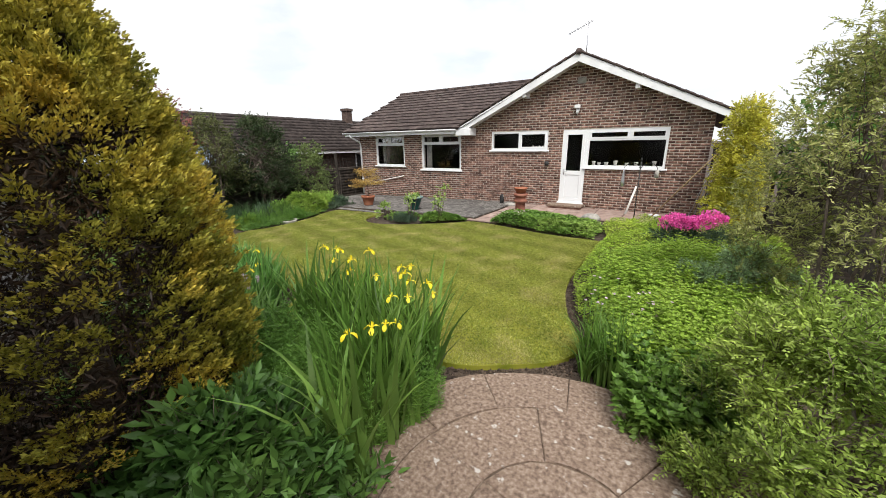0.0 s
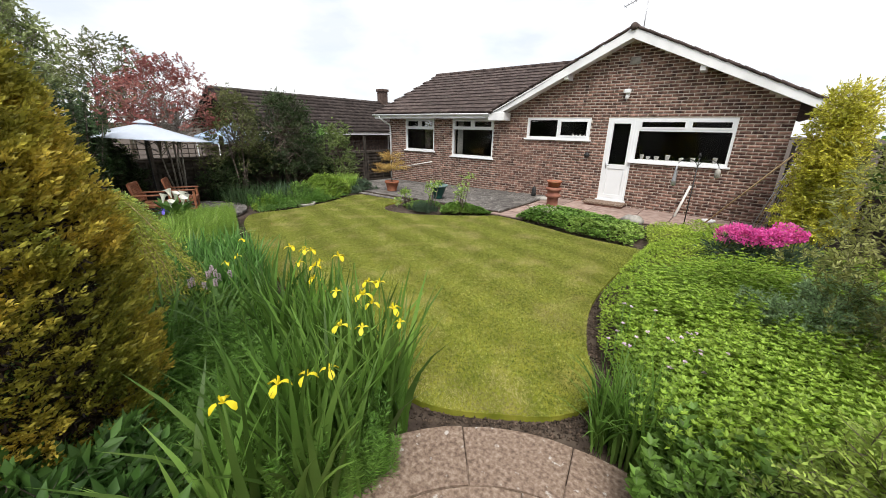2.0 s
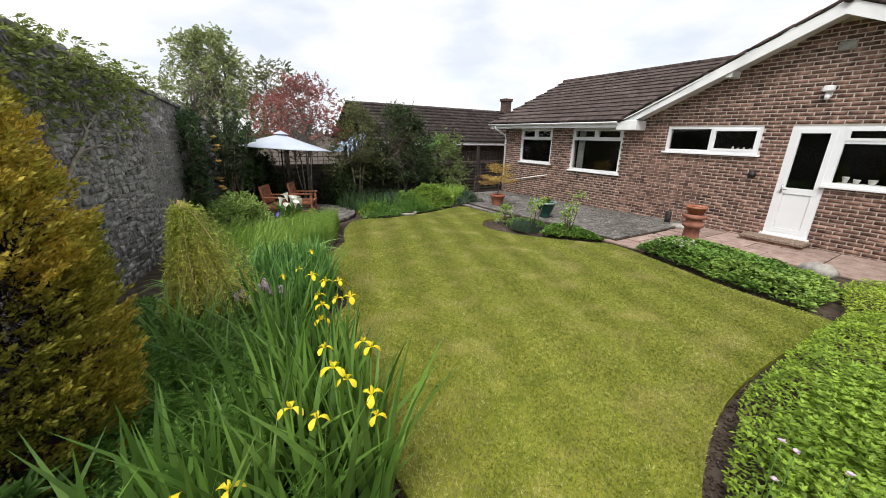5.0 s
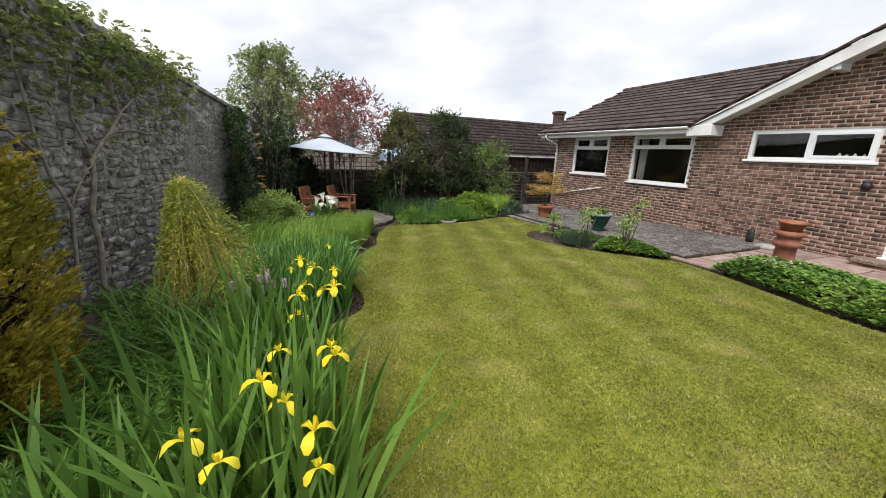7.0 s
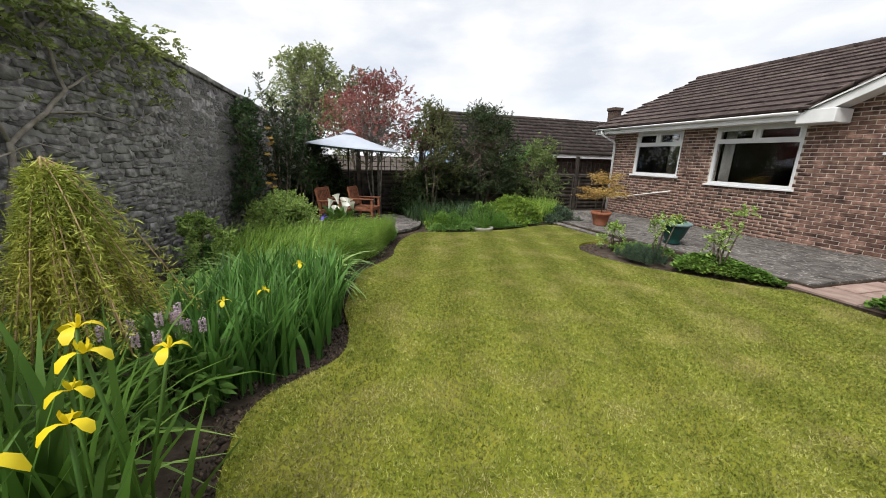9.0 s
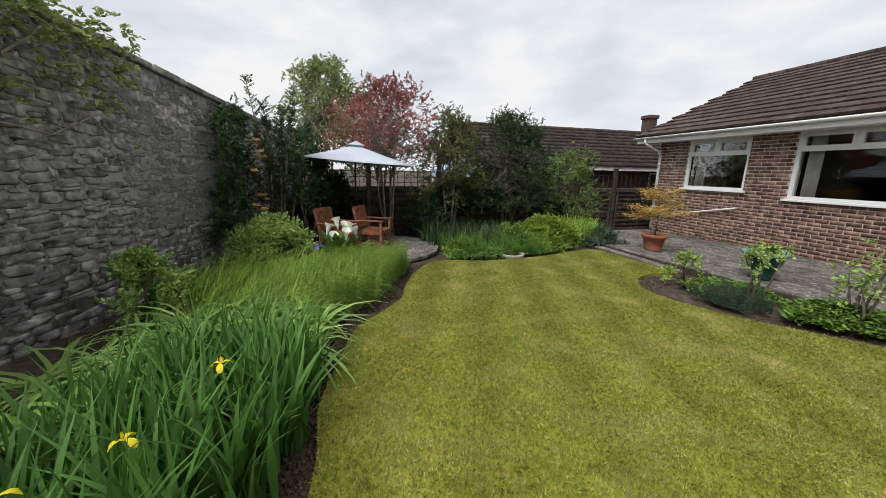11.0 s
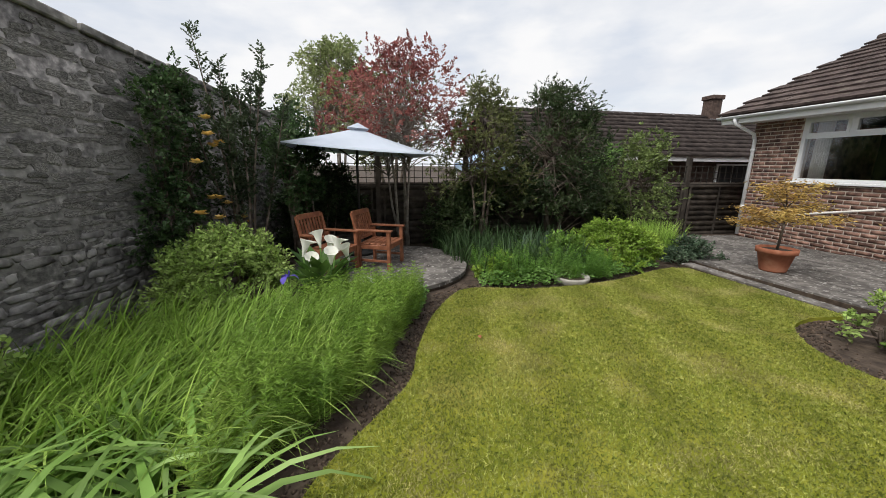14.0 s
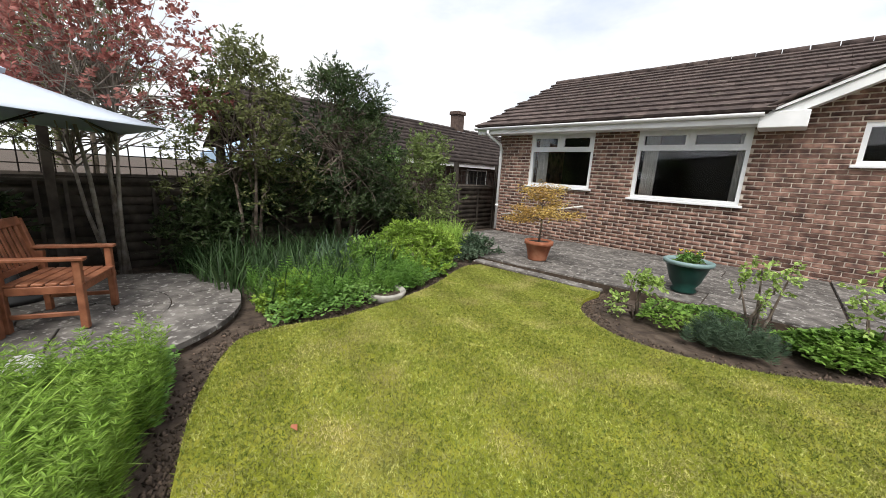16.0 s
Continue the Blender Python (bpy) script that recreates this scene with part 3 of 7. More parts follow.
def build_window(name, x0, x1, z0, z1, label, transom=None, mullions=(), sill=True, sashes=()):
    ob = thing(name, label, "window", kind="structure", at=(x0, WY, z0))
    W, H = x1 - x0, z1 - z0
    bm = bmesh.new()
    frame_rect(bm, 0, W, 0, H, 0.06, 0.012, 0.085)
    if transom:
        add_box(bm, 0.06, W - 0.06, 0.014, 0.083, transom - z0 - 0.028, transom - z0 + 0.028)
    part("window_frame", bm_mesh("window_frame", bm, M_UPVC), ob)
    top0 = (transom - z0 + 0.028) if transom else 0.06
    for mx in mullions:
        part("mullion", box_mesh("mullion", mx - x0 - 0.03, mx - x0 + 0.03, 0.015, 0.082, top0, H - 0.06, M_UPVC), ob)
    edges = [0.06] + [m - x0 for m in mullions] + [W - 0.06]
    for i in range(len(edges) - 1):
        a = edges[i] + (0.03 if i else 0)
        b = edges[i + 1] - (0.03 if i < len(edges) - 2 else 0)
        if transom or i in sashes:
            bm = bmesh.new()
            frame_rect(bm, a, b, top0, H - 0.06, 0.045, 0.0, 0.06)
            part("sash", bm_mesh("sash", bm, M_UPVC), ob)
        p = part("pane", box_mesh("pane", a, b, 0.045, 0.051, top0, H - 0.06, M_GLASS), ob)
        p.visible_shadow = False
    if transom:
        p = part("pane", box_mesh("pane", 0.06, W - 0.06, 0.05, 0.056, 0.06, transom - z0 - 0.028, M_GLASS), ob)
        p.visible_shadow = False
    if sill:
        bm = bmesh.new()
        add_box(bm, -0.06, W + 0.06, -0.07, 0.03, -0.045, 0.0, 0.008)
        part("window_sill", bm_mesh("window_sill", bm, M_UPVC), ob)
    return ob


build_window("window_1", *OPENINGS[0], "white upvc window with two top lights", 2.13, (-9.35,))
build_window("window_2", *OPENINGS[1], "wider white upvc window with two top lights", 2.15, (-6.85,))
build_window("window_3", *OPENINGS[2], "low wide white upvc window with two panes", None, (-3.78,), sashes=(1,))
build_window("window_4", *OPENINGS[4], "wide white upvc kitchen window with two top lights", 2.20, (-0.52,))


def build_door():
    x0, x1, z0, z1 = OPENINGS[3]
    ob = thing("door_1", "closed white upvc back door with a dark glazed top half", "door", kind="structure", at=(x0, WY, z0))
    W, H = x1 - x0, z1 - z0
    bm = bmesh.new()
    frame_rect(bm, 0, W, 0, H, 0.06, 0.008, 0.09)
    part("door_frame", bm_mesh("door_frame", bm, M_UPVC), ob)
    bm = bmesh.new()
    frame_rect(bm, 0.06, W - 0.06, 0.06, H - 0.06, 0.085, 0.0, 0.06)
    add_box(bm, 0.145, W - 0.145, 0.002, 0.058, 0.86, 0.98)
    part("door_leaf", bm_mesh("door_leaf", bm, M_UPVC), ob)
    part("door_panel", box_mesh("door_panel", 0.145, W - 0.145, 0.02, 0.05, 0.145, 0.86, M_UPVC, 0.01), ob)
    p = part("pane", box_mesh("pane", 0.145, W - 0.145, 0.03, 0.036, 0.98, H - 0.145, M_GLASS), ob)
    p.visible_shadow = False
    h = part("door_handle", tubes_mesh("door_handle", [([(0.105, 0.0, 0.95), (0.105, -0.05, 0.95), (0.20, -0.05, 0.95)], 0.011), ([(0.105, -0.004, 0.86), (0.105, -0.004, 1.04)], 0.016)], M_METAL), ob, "chrome handle")
    bm = bmesh.new()
    add_box(bm, -0.04, W + 0.04, -0.07, 0.05, -0.05, 0.005, 0.006)
    part("threshold", bm_mesh("threshold", bm, M_UPVC), ob)


build_door()


def build_step():
    ob = thing("door_step", "low brick doorstep with a worn sandstone tread", "step", at=(-1.99, 11.72, 0.1))
    part("tread", box_mesh("tread", -0.62, 0.42, -0.2, 0.265, 0.12, 0.185, M_SLAB, 0.012), ob)
    part("riser", box_mesh("riser", -0.58, 0.38, -0.16, 0.265, -0.1, 0.12, M_BRICK_FAR), ob)


build_step()


# curtains, and things that stand on the inner sills
def curtain(x0, x1, z0, z1, label):
    n = 26
    V = []
    for i in range(n):
        x = x0 + (x1 - x0) * i / (n - 1)
        y = WY + 0.2 + 0.02 * math.sin(i * 1.7)
        V += [(x, y, z0), (x, y, z1)]
    Fq = [(2 * i, 2 * i + 2, 2 * i + 3, 2 * i + 1) for i in range(n - 1)]
    ob = tagged(part("curtain", mesh_np("curtain", V, Fq, M_CURTAIN, True)), label, "curtain", "curtains")
    md = ob.modifiers.new("thickness", "SOLIDIFY")
    md.thickness = 0.008


curtain(-9.98, -9.72, 1.33, 2.48, "pale grey curtain drawn back in the window")
curtain(-8.68, -8.54, 1.33, 2.48, "pale grey curtain drawn back in the window")
curtain(-7.62, -7.38, 1.18, 2.48, "pale grey curtain drawn back in the wider window")
curtain(-6.15, -6.0, 1.18, 2.48, "pale grey curtain drawn back in the wider window")
for x, h, r in ((-3.35, 0.1, 0.03), (-3.25, 0.07, 0.035), (-3.14, 0.09, 0.03), (-3.02, 0.08, 0.03), (-2.93, 0.1, 0.028)):
    tagged(part("bottle", lathe_mesh("bottle", [(r, 0), (r, h * 0.6), (r * 0.45, h * 0.8), (r * 0.45, h)], M_CURTAIN, 10), m=pose(x, WY + 0.13, 1.97)), "small pale bottle on the window sill", "bottle", "bottles on the sill")
tagged(part("window_board", box_mesh("window_board", -4.64, -2.86, WY + 0.09, WY + 0.3, 1.94, 1.968, M_UPVC)), "white inner window board", "window board")
tagged(part("window_board", box_mesh("window_board", -1.55, 0.30, WY + 0.09, WY + 0.35, 1.43, 1.458, M_UPVC)), "white inner window board of the kitchen", "window board")
for x, h, r in ((-1.45, 0.12, 0.05), (-1.3, 0.08, 0.05), (-1.1, 0.09, 0.06), (-0.85, 0.14, 0.055), (-0.55, 0.08, 0.05), (-0.3, 0.1, 0.05), (0.15, 0.13, 0.05)):
    tagged(part("plant_pot", lathe_mesh("plant_pot", [(r * 0.7, 0), (r, h * 0.8), (r * 1.1, h), (r * 0.9, h)], M_CURTAIN, 12), m=pose(x, WY + 0.2, 1.459)), "small pale pot on the kitchen window sill", "pot", "pots on the kitchen sill")


# ---------------- roof ----------------
ROOF = thing("roof", "low-pitched roof of dark brown concrete tiles", "roof", kind="structure", at=(0, 0, 0))


def tile_slope(origin, along, up, nu, nv, keep, tw=0.30, th=0.335, singles=None):
    """Overlapping tiles on a slope; along and up are unit vectors."""
    along, up = Vector(along).normalized(), Vector(up).normalized()
    nor = along.cross(up).normalized()
    V, Fq = [], []
    made = []
    rng = rng_of(11)
    for j in range(nv):
        for i in range(nu):
            c = Vector(origin) + along * (tw * (i + 0.5 + (0.5 if j % 2 else 0.0))) + up * (th * (j + 0.5))
            if not keep(c):
                continue
            if singles and singles(c) and len(made) < 300:
                made.append(Matrix((along, up, nor)).transposed().to_4x4())
                made[-1].translation = c
                continue
            o = len(V)
            lift = rng.uniform(0, 0.006)
            w2, h2 = tw / 2 - 0.003, th / 2
            for (u, v, n) in ((-w2, -h2 - 0.05, 0.044), (w2, -h2 - 0.05, 0.044), (w2, h2, 0.006), (-w2, h2, 0.006), (-w2, -h2 - 0.05, 0.002), (w2, -h2 - 0.05, 0.002)):
                V.append(tuple(c + along * u + up * v + nor * (n + lift)))
            Fq += [(o, o + 1, o + 2, o + 3), (o + 4, o + 5, o + 1, o), (o + 4, o, o + 3, o + 4), (o + 1, o + 5, o + 2, o + 1)]
    me = bpy.data.meshes.new("tiling")
    me.from_pydata(V, [], [tuple(dict.fromkeys(q)) for q in Fq])
    me.materials.append(M_TILE_J)
    tagged(part("tiling", me, ROOF), kind="stuff")
    if made:
        w2, h2 = tw / 2 - 0.003, th / 2
        tv = [(-w2, -h2 - 0.05, 0.044), (w2, -h2 - 0.05, 0.044), (w2, h2, 0.006), (-w2, h2, 0.006), (-w2, -h2 - 0.05, 0.002), (w2, -h2 - 0.05, 0.002)]
        tm = bpy.data.meshes.new("roof_tile")
        tm.from_pydata(tv, [], [(0, 1, 2, 3), (4, 5, 1, 0), (4, 0, 3), (1, 5, 2)])
        tm.materials.append(M_TILE)
        for m in made:
            part("roof_tile", tm, ROOF, m=m)


EY, RY, EZ, RZ = 11.5, 15.5, 2.68, 4.52           # eave and ridge of the main roof
VX = -5.85                                          # foot of the valley
SLOPE = Vector((0, RY - EY, RZ - EZ)).normalized()


def valley_x(y):
    return VX + (y - EY) * (APEX_X - VX) / (RY - EY)


def roof_slabs():
    bm = bmesh.new()

    def slab(pts):
        lo = [bm.verts.new((p[0], p[1], p[2] - 0.07)) for p in pts]
        hi = [bm.verts.new(p) for p in pts]
        bm.faces.new(hi), bm.faces.new(lo[::-1])
        for i in range(len(pts)):
            k = (i + 1) % len(pts)
            bm.faces.new((lo[i], lo[k], hi[k], hi[i]))
    slab([(-11.4, EY, EZ), (VX, EY, EZ), (APEX_X, RY, RZ), (-11.4, RY, RZ)])
    slab([(-11.4, RY, RZ), (APEX_X, RY, RZ), (APEX_X, 19.6, EZ), (-11.4, 19.6, EZ)])
    slab([(VX, EY, EZ), (VX, 11.6, EZ), (APEX_X, 11.6, RZ), (APEX_X, RY, RZ)])
    slab([(APEX_X, 11.6, RZ), (1.95, 11.6, EZ), (1.95, 19.6, EZ), (APEX_X, 19.6, RZ)])
    part("decking", bm_mesh("decking", bm, M_TILE_J), ROOF)


roof_slabs()
tile_slope((-11.45, EY, EZ), (1, 0, 0), SLOPE, 34, 13, lambda c: c.x < valley_x(c.y) + 0.1 and c.y < RY and c.x > -11.42, singles=lambda c: c.x > -10.5)
w_up = Vector((APEX_X - VX, 0, RZ - EZ)).normalized()
tile_slope((VX, 15.6, EZ), (0, -1, 0), w_up, 14, 13, lambda c: c.y > 11.62 and c.x > valley_x(c.y) - 0.1 and c.x < APEX_X)
e_up = Vector((APEX_X - 1.95, 0, RZ - EZ)).normalized()
tile_slope((1.95, 11.55, EZ), (0, 1, 0), e_up, 13, 13, lambda c: c.x > APEX_X)
part("ridge_tiles", tubes_mesh("ridge_tiles", [([(-11.45 + 0.45 * i, RY, RZ), (-11.02 + 0.45 * i, RY, RZ + 0.006)], 0.085) for i in range(21)], M_TILE_J, 8), ROOF)
part("ridge_tiles", tubes_mesh("ridge_tiles", [([(APEX_X, 11.5 + 0.45 * i, RZ), (APEX_X, 11.93 + 0.45 * i, RZ + 0.006)], 0.085) for i in range(9)], M_TILE_J, 8), ROOF)
for yy, ang in ((11.555, 0),):
    bm = bmesh.new()
    for sx, ex in ((-1, VX + 0.0), (1, 2.0)):
        a, b = Vector((APEX_X, yy, RZ - 0.02)), Vector((ex, yy, EZ - 0.02))
        q = [bm.verts.new(p) for p in (a, b, b + Vector((0, 0, -0.2)), a + Vector((0, 0, -0.22)))]
        q2 = [bm.verts.new(v.co + Vector((0, 0.03, 0))) for v in q]
        bm.faces.new(q), bm.faces.new(q2[::-1])
        for i in range(4):
            bm.faces.new((q[i], q[(i + 1) % 4], q2[(i + 1) % 4], q2[i]))
    part("bargeboard", bm_mesh("bargeboard", bm, M_FASCIA), ROOF, "white painted bargeboard")
    bm = bmesh.new()
    for ex in (VX, 2.0):
        a, b = Vector((APEX_X, yy + 0.03, RZ - 0.19)), Vector((ex, yy + 0.03, EZ - 0.19))
        q = [bm.verts.new(p) for p in (a, b, b + Vector((0, 0.42, 0)), a + Vector((0, 0.42, 0)))]
        q2 = [bm.verts.new(v.co + Vector((0, 0, 0.02))) for v in q]
        bm.faces.new(q), bm.faces.new(q2[::-1])
        for i in range(4):
            bm.faces.new((q[i], q[(i + 1) % 4], q2[(i + 1) % 4], q2[i]))
    part("verge_soffit", bm_mesh("verge_soffit", bm, M_FASCIA), ROOF)
part("verge_tiles", tubes_mesh("verge_tiles", [([(APEX_X + s * 0.36 * i * 0.9, 11.55, RZ + 0.03 - 0.36 * i * 0.9 * (RZ - EZ) / 3.9), (APEX_X + s * 0.36 * (i + 1) * 0.9, 11.55, RZ + 0.015 - 0.36 * (i + 1) * 0.9 * (RZ - EZ) / 3.9)], 0.03) for s in (-1, 1) for i in range(12)], M_TILE_J, 6), ROOF)
part("box_end", box_mesh("box_end", VX - 0.08, VX + 0.48, 11.52, 11.99, EZ - 0.27, EZ - 0.03, M_FASCIA, 0.01), ROOF, "white boxed eaves end")
part("fascia", box_mesh("fascia", -11.4, VX - 0.08, 11.54, 11.57, EZ - 0.2, EZ - 0.01, M_FASCIA), ROOF, "white fascia board")
part("soffit", box_mesh("soffit", -11.4, VX - 0.08, 11.57, 11.99, EZ - 0.19, EZ - 0.17, M_FASCIA), ROOF)
part("west_bargeboard", box_mesh("west_bargeboard", -0.015, 0.015, 0, 4.45, -0.2, -0.02, M_FASCIA), ROOF, m=pose(-11.42, EY, EZ, math.degrees(math.atan2(RZ - EZ, RY - EY)), 0, 0))


def half_gutter(x0, x1, y, z, r=0.055):
    n, V, Fq = 9, [], []
    for x in (x0, x1):
        for rr in (r, r - 0.006):
            for j in range(n):
                a = math.pi + math.pi * j / (n - 1)
                V.append((x, y + rr * math.cos(a), z + rr * math.sin(a)))
    for j in range(n - 1):
        Fq += [(j, j + 1, 2 * n + j + 1, 2 * n + j), (n + j, 3 * n + j, 3 * n + j + 1, n + j + 1), (j, n + j, n + j + 1, j + 1), (2 * n + j, 2 * n + j + 1, 3 * n + j + 1, 3 * n + j)]
    Fq += [(0, 2 * n, 3 * n, n), (n - 1, 2 * n - 1, 4 * n - 1, 3 * n - 1)]
    return mesh_np("gutter", V, Fq, M_UPVC, True)


GUT = thing("gutter", "white plastic half-round gutter and downpipe", "gutter", at=(0, 0, 0))
part("channel", half_gutter(-11.45, VX - 0.02, 11.48, EZ - 0.05), GUT)
part("downpipe", tubes_mesh("downpipe", [([(-11.05, 11.48, EZ - 0.1), (-11.05, 11.5, EZ - 0.2), (-10.93, 11.9, EZ - 0.42), (-10.93, 11.95, EZ - 0.55), (-10.93, 11.95, 0.1)], 0.036)], M_UPVC, 10), GUT)
for zz in (0.7, 1.9):
    part("pipe_clip", tubes_mesh("pipe_clip", [([(-10.93, 11.95, zz), (-10.93, 11.95, zz + 0.05)], 0.045)], M_UPVC, 10), GUT)
# ---------------- paving ----------------
def ring_slab(cx, cy, z, r0, r1, a0, a1, mat, th=0.05, n=6, name="slab"):
    """A wedge of a paved circle, made round its own middle."""
    bm = bmesh.new()
    arc = [(r1, a0 + (a1 - a0) * i / n) for i in range(n + 1)] + ([(r0, a1 - (a1 - a0) * i / n) for i in range(n + 1)] if r0 > 0.01 else [(0.0, 0.0)])
    pts = [(r * math.cos(a), r * math.sin(a)) for r, a in arc]
    mx, my = sum(p[0] for p in pts) / len(pts), sum(p[1] for p in pts) / len(pts)
    top = [bm.verts.new((x - mx, y - my, 0)) for x, y in pts]
    low = [bm.verts.new((x - mx, y - my, -th)) for x, y in pts]
    bm.faces.new(top)
    for i in range(len(pts)):
        k = (i + 1) % len(pts)
        bm.faces.new((top[i], top[k], low[k], low[i]))
    bmesh.ops.bevel(bm, geom=[e for e in bm.edges if all(v in set(top) for v in e.verts)], offset=0.006, segments=1, affect="EDGES")
    return bm_mesh(name, bm, mat), (cx + mx, cy + my, z)


def paved_circle(name, label, cx, cy, z, rings, mat, seed, gap=0.012, tilt=0.6, turn=0.0):
    rng = rng_of(seed)
    base = lathe_mesh(name, [(rings[-1][1] - 0.02, -0.12), (rings[-1][1] - 0.02, -0.02)], M_SOIL, 40)
    ob = tagged(part(name, base, m=pose(cx, cy, z)), label, "paving", kind="structure")
    for r0, r1, count in rings:
        off = rng.uniform(0, 1) + turn
        for i in range(count):
            a0, a1 = off + 2 * math.pi * i / count, off + 2 * math.pi * (i + 1) / count
            if count == 1:
                a1 = a0 + 2 * math.pi
            g = gap / max(r1, 0.1) if count > 1 else 0
            me, at = ring_slab(0, 0, 0, r0 + 0.006 if r0 > 0.01 else (0.0 if count > 1 else 0.005), r1 - 0.003, a0 + g / 2, a1 - g / 2, mat)
            part("slab", me, ob, m=pose(at[0], at[1], rng.uniform(-0.006, 0.006), rng.uniform(-tilt, tilt), rng.uniform(-tilt, tilt), 0))
    return ob


paved_circle("paved_circle", "round terrace of worn lichened sandstone slabs", 0.47, 1.72, 0.215, [(0, 0.48, 3), (0.48, 0.96, 7), (0.96, 1.39, 12)], M_SLAB, 21, gap=0.007, tilt=0.35)
part("joint_filling", lathe_mesh("joint_filling", [(1.1, -0.05), (1.1, -0.0105)], M_SLABJOINT, 40), bpy.data.objects["paved_circle"], "sandy joints worn level with the slabs")
paved_circle("seating_circle", "round patio of grey lichened paving slabs under the chairs", -9.75, 3.95, 0.06, [(0, 0.3, 3), (0.3, 0.72, 8), (0.72, 1.32, 14)], M_PAVE, 22, gap=0.018)


def paved_strip(name, label, x0, x1, y0, y1, zf, sw, sd, mat, seed, keep=lambda x, y: True):
    rng = rng_of(seed)
    bm = bmesh.new()
    vs = [bm.verts.new((x, y, zf(x, y) + dz)) for dz in (-0.2, -0.025) for x, y in ((x0, y0), (x1, y0), (x1, y1), (x0, y1))]
    for q in ((4, 5, 6, 7), (0, 1, 5, 4), (1, 2, 6, 5), (2, 3, 7, 6), (3, 0, 4, 7)):
        bm.faces.new([vs[i] for i in q])
    ob = tagged(part(name, bm_mesh(name, bm, M_SOIL)), label, "paving", kind="structure")
    meshes = {}
    y = y0
    row = 0
    while y < y1 - 0.1:
        x = x0
        i = 0
        while x < x1 - 0.05:
            w = min(sw * (1.5 if (row + i) % 3 == 0 else 1.0), x1 - x)
            d = min(sd, y1 - y)
            if keep(x + w / 2, y + d / 2):
                k = (round(w, 2), round(d, 2))
                if k not in meshes:
                    meshes[k] = box_mesh("slab", -k[0] / 2 + 0.01, k[0] / 2 - 0.01, -k[1] / 2 + 0.01, k[1] / 2 - 0.01, -0.045, 0.0, mat, 0.005)
                part("slab", meshes[k], ob, m=pose(x + w / 2, y + d / 2, zf(x + w / 2, y + d / 2) + rng.uniform(-0.004, 0.004), rng.uniform(-0.4, 0.4), rng.uniform(-0.4, 0.4), 0))
            x += w
            i += 1
        y += sd
        row += 1
    return ob


def patio_z(x, y):
    return 0.11 + 0.022 * (x + 8.4)


paved_strip("patio", "grey weathered paving slabs along the bungalow", -11.0, -3.75, 8.9, 11.98, patio_z, 0.6, 0.6, M_PAVE, 31)
paved_strip("patio_kerb", "low weathered kerb slabs along the patio edge", -9.05, -6.95, 8.68, 8.895, lambda x, y: 0.062, 0.6, 0.23, M_PAVE, 34)
paved_strip("path", "pinkish worn concrete path before the back door", -3.74, 1.9, 10.3, 11.98, lambda x, y: 0.17, 0.75, 0.56, M_PATH, 32)
paved_strip("path_link", "pinkish worn slabs leading from the lawn", -3.95, -3.05, 8.75, 10.3, lambda x, y: 0.16, 0.45, 0.5, M_PATH, 33)


# ---------------- stone wall ----------------
def sw_y(x):
    return 0.546 + 0.225 * (-4.79 - x)


def sw_top(x):
    return clamp(2.62 + 0.105 * (x + 9.0), 2.4, 3.4)


SW_ANG = math.atan(0.225)


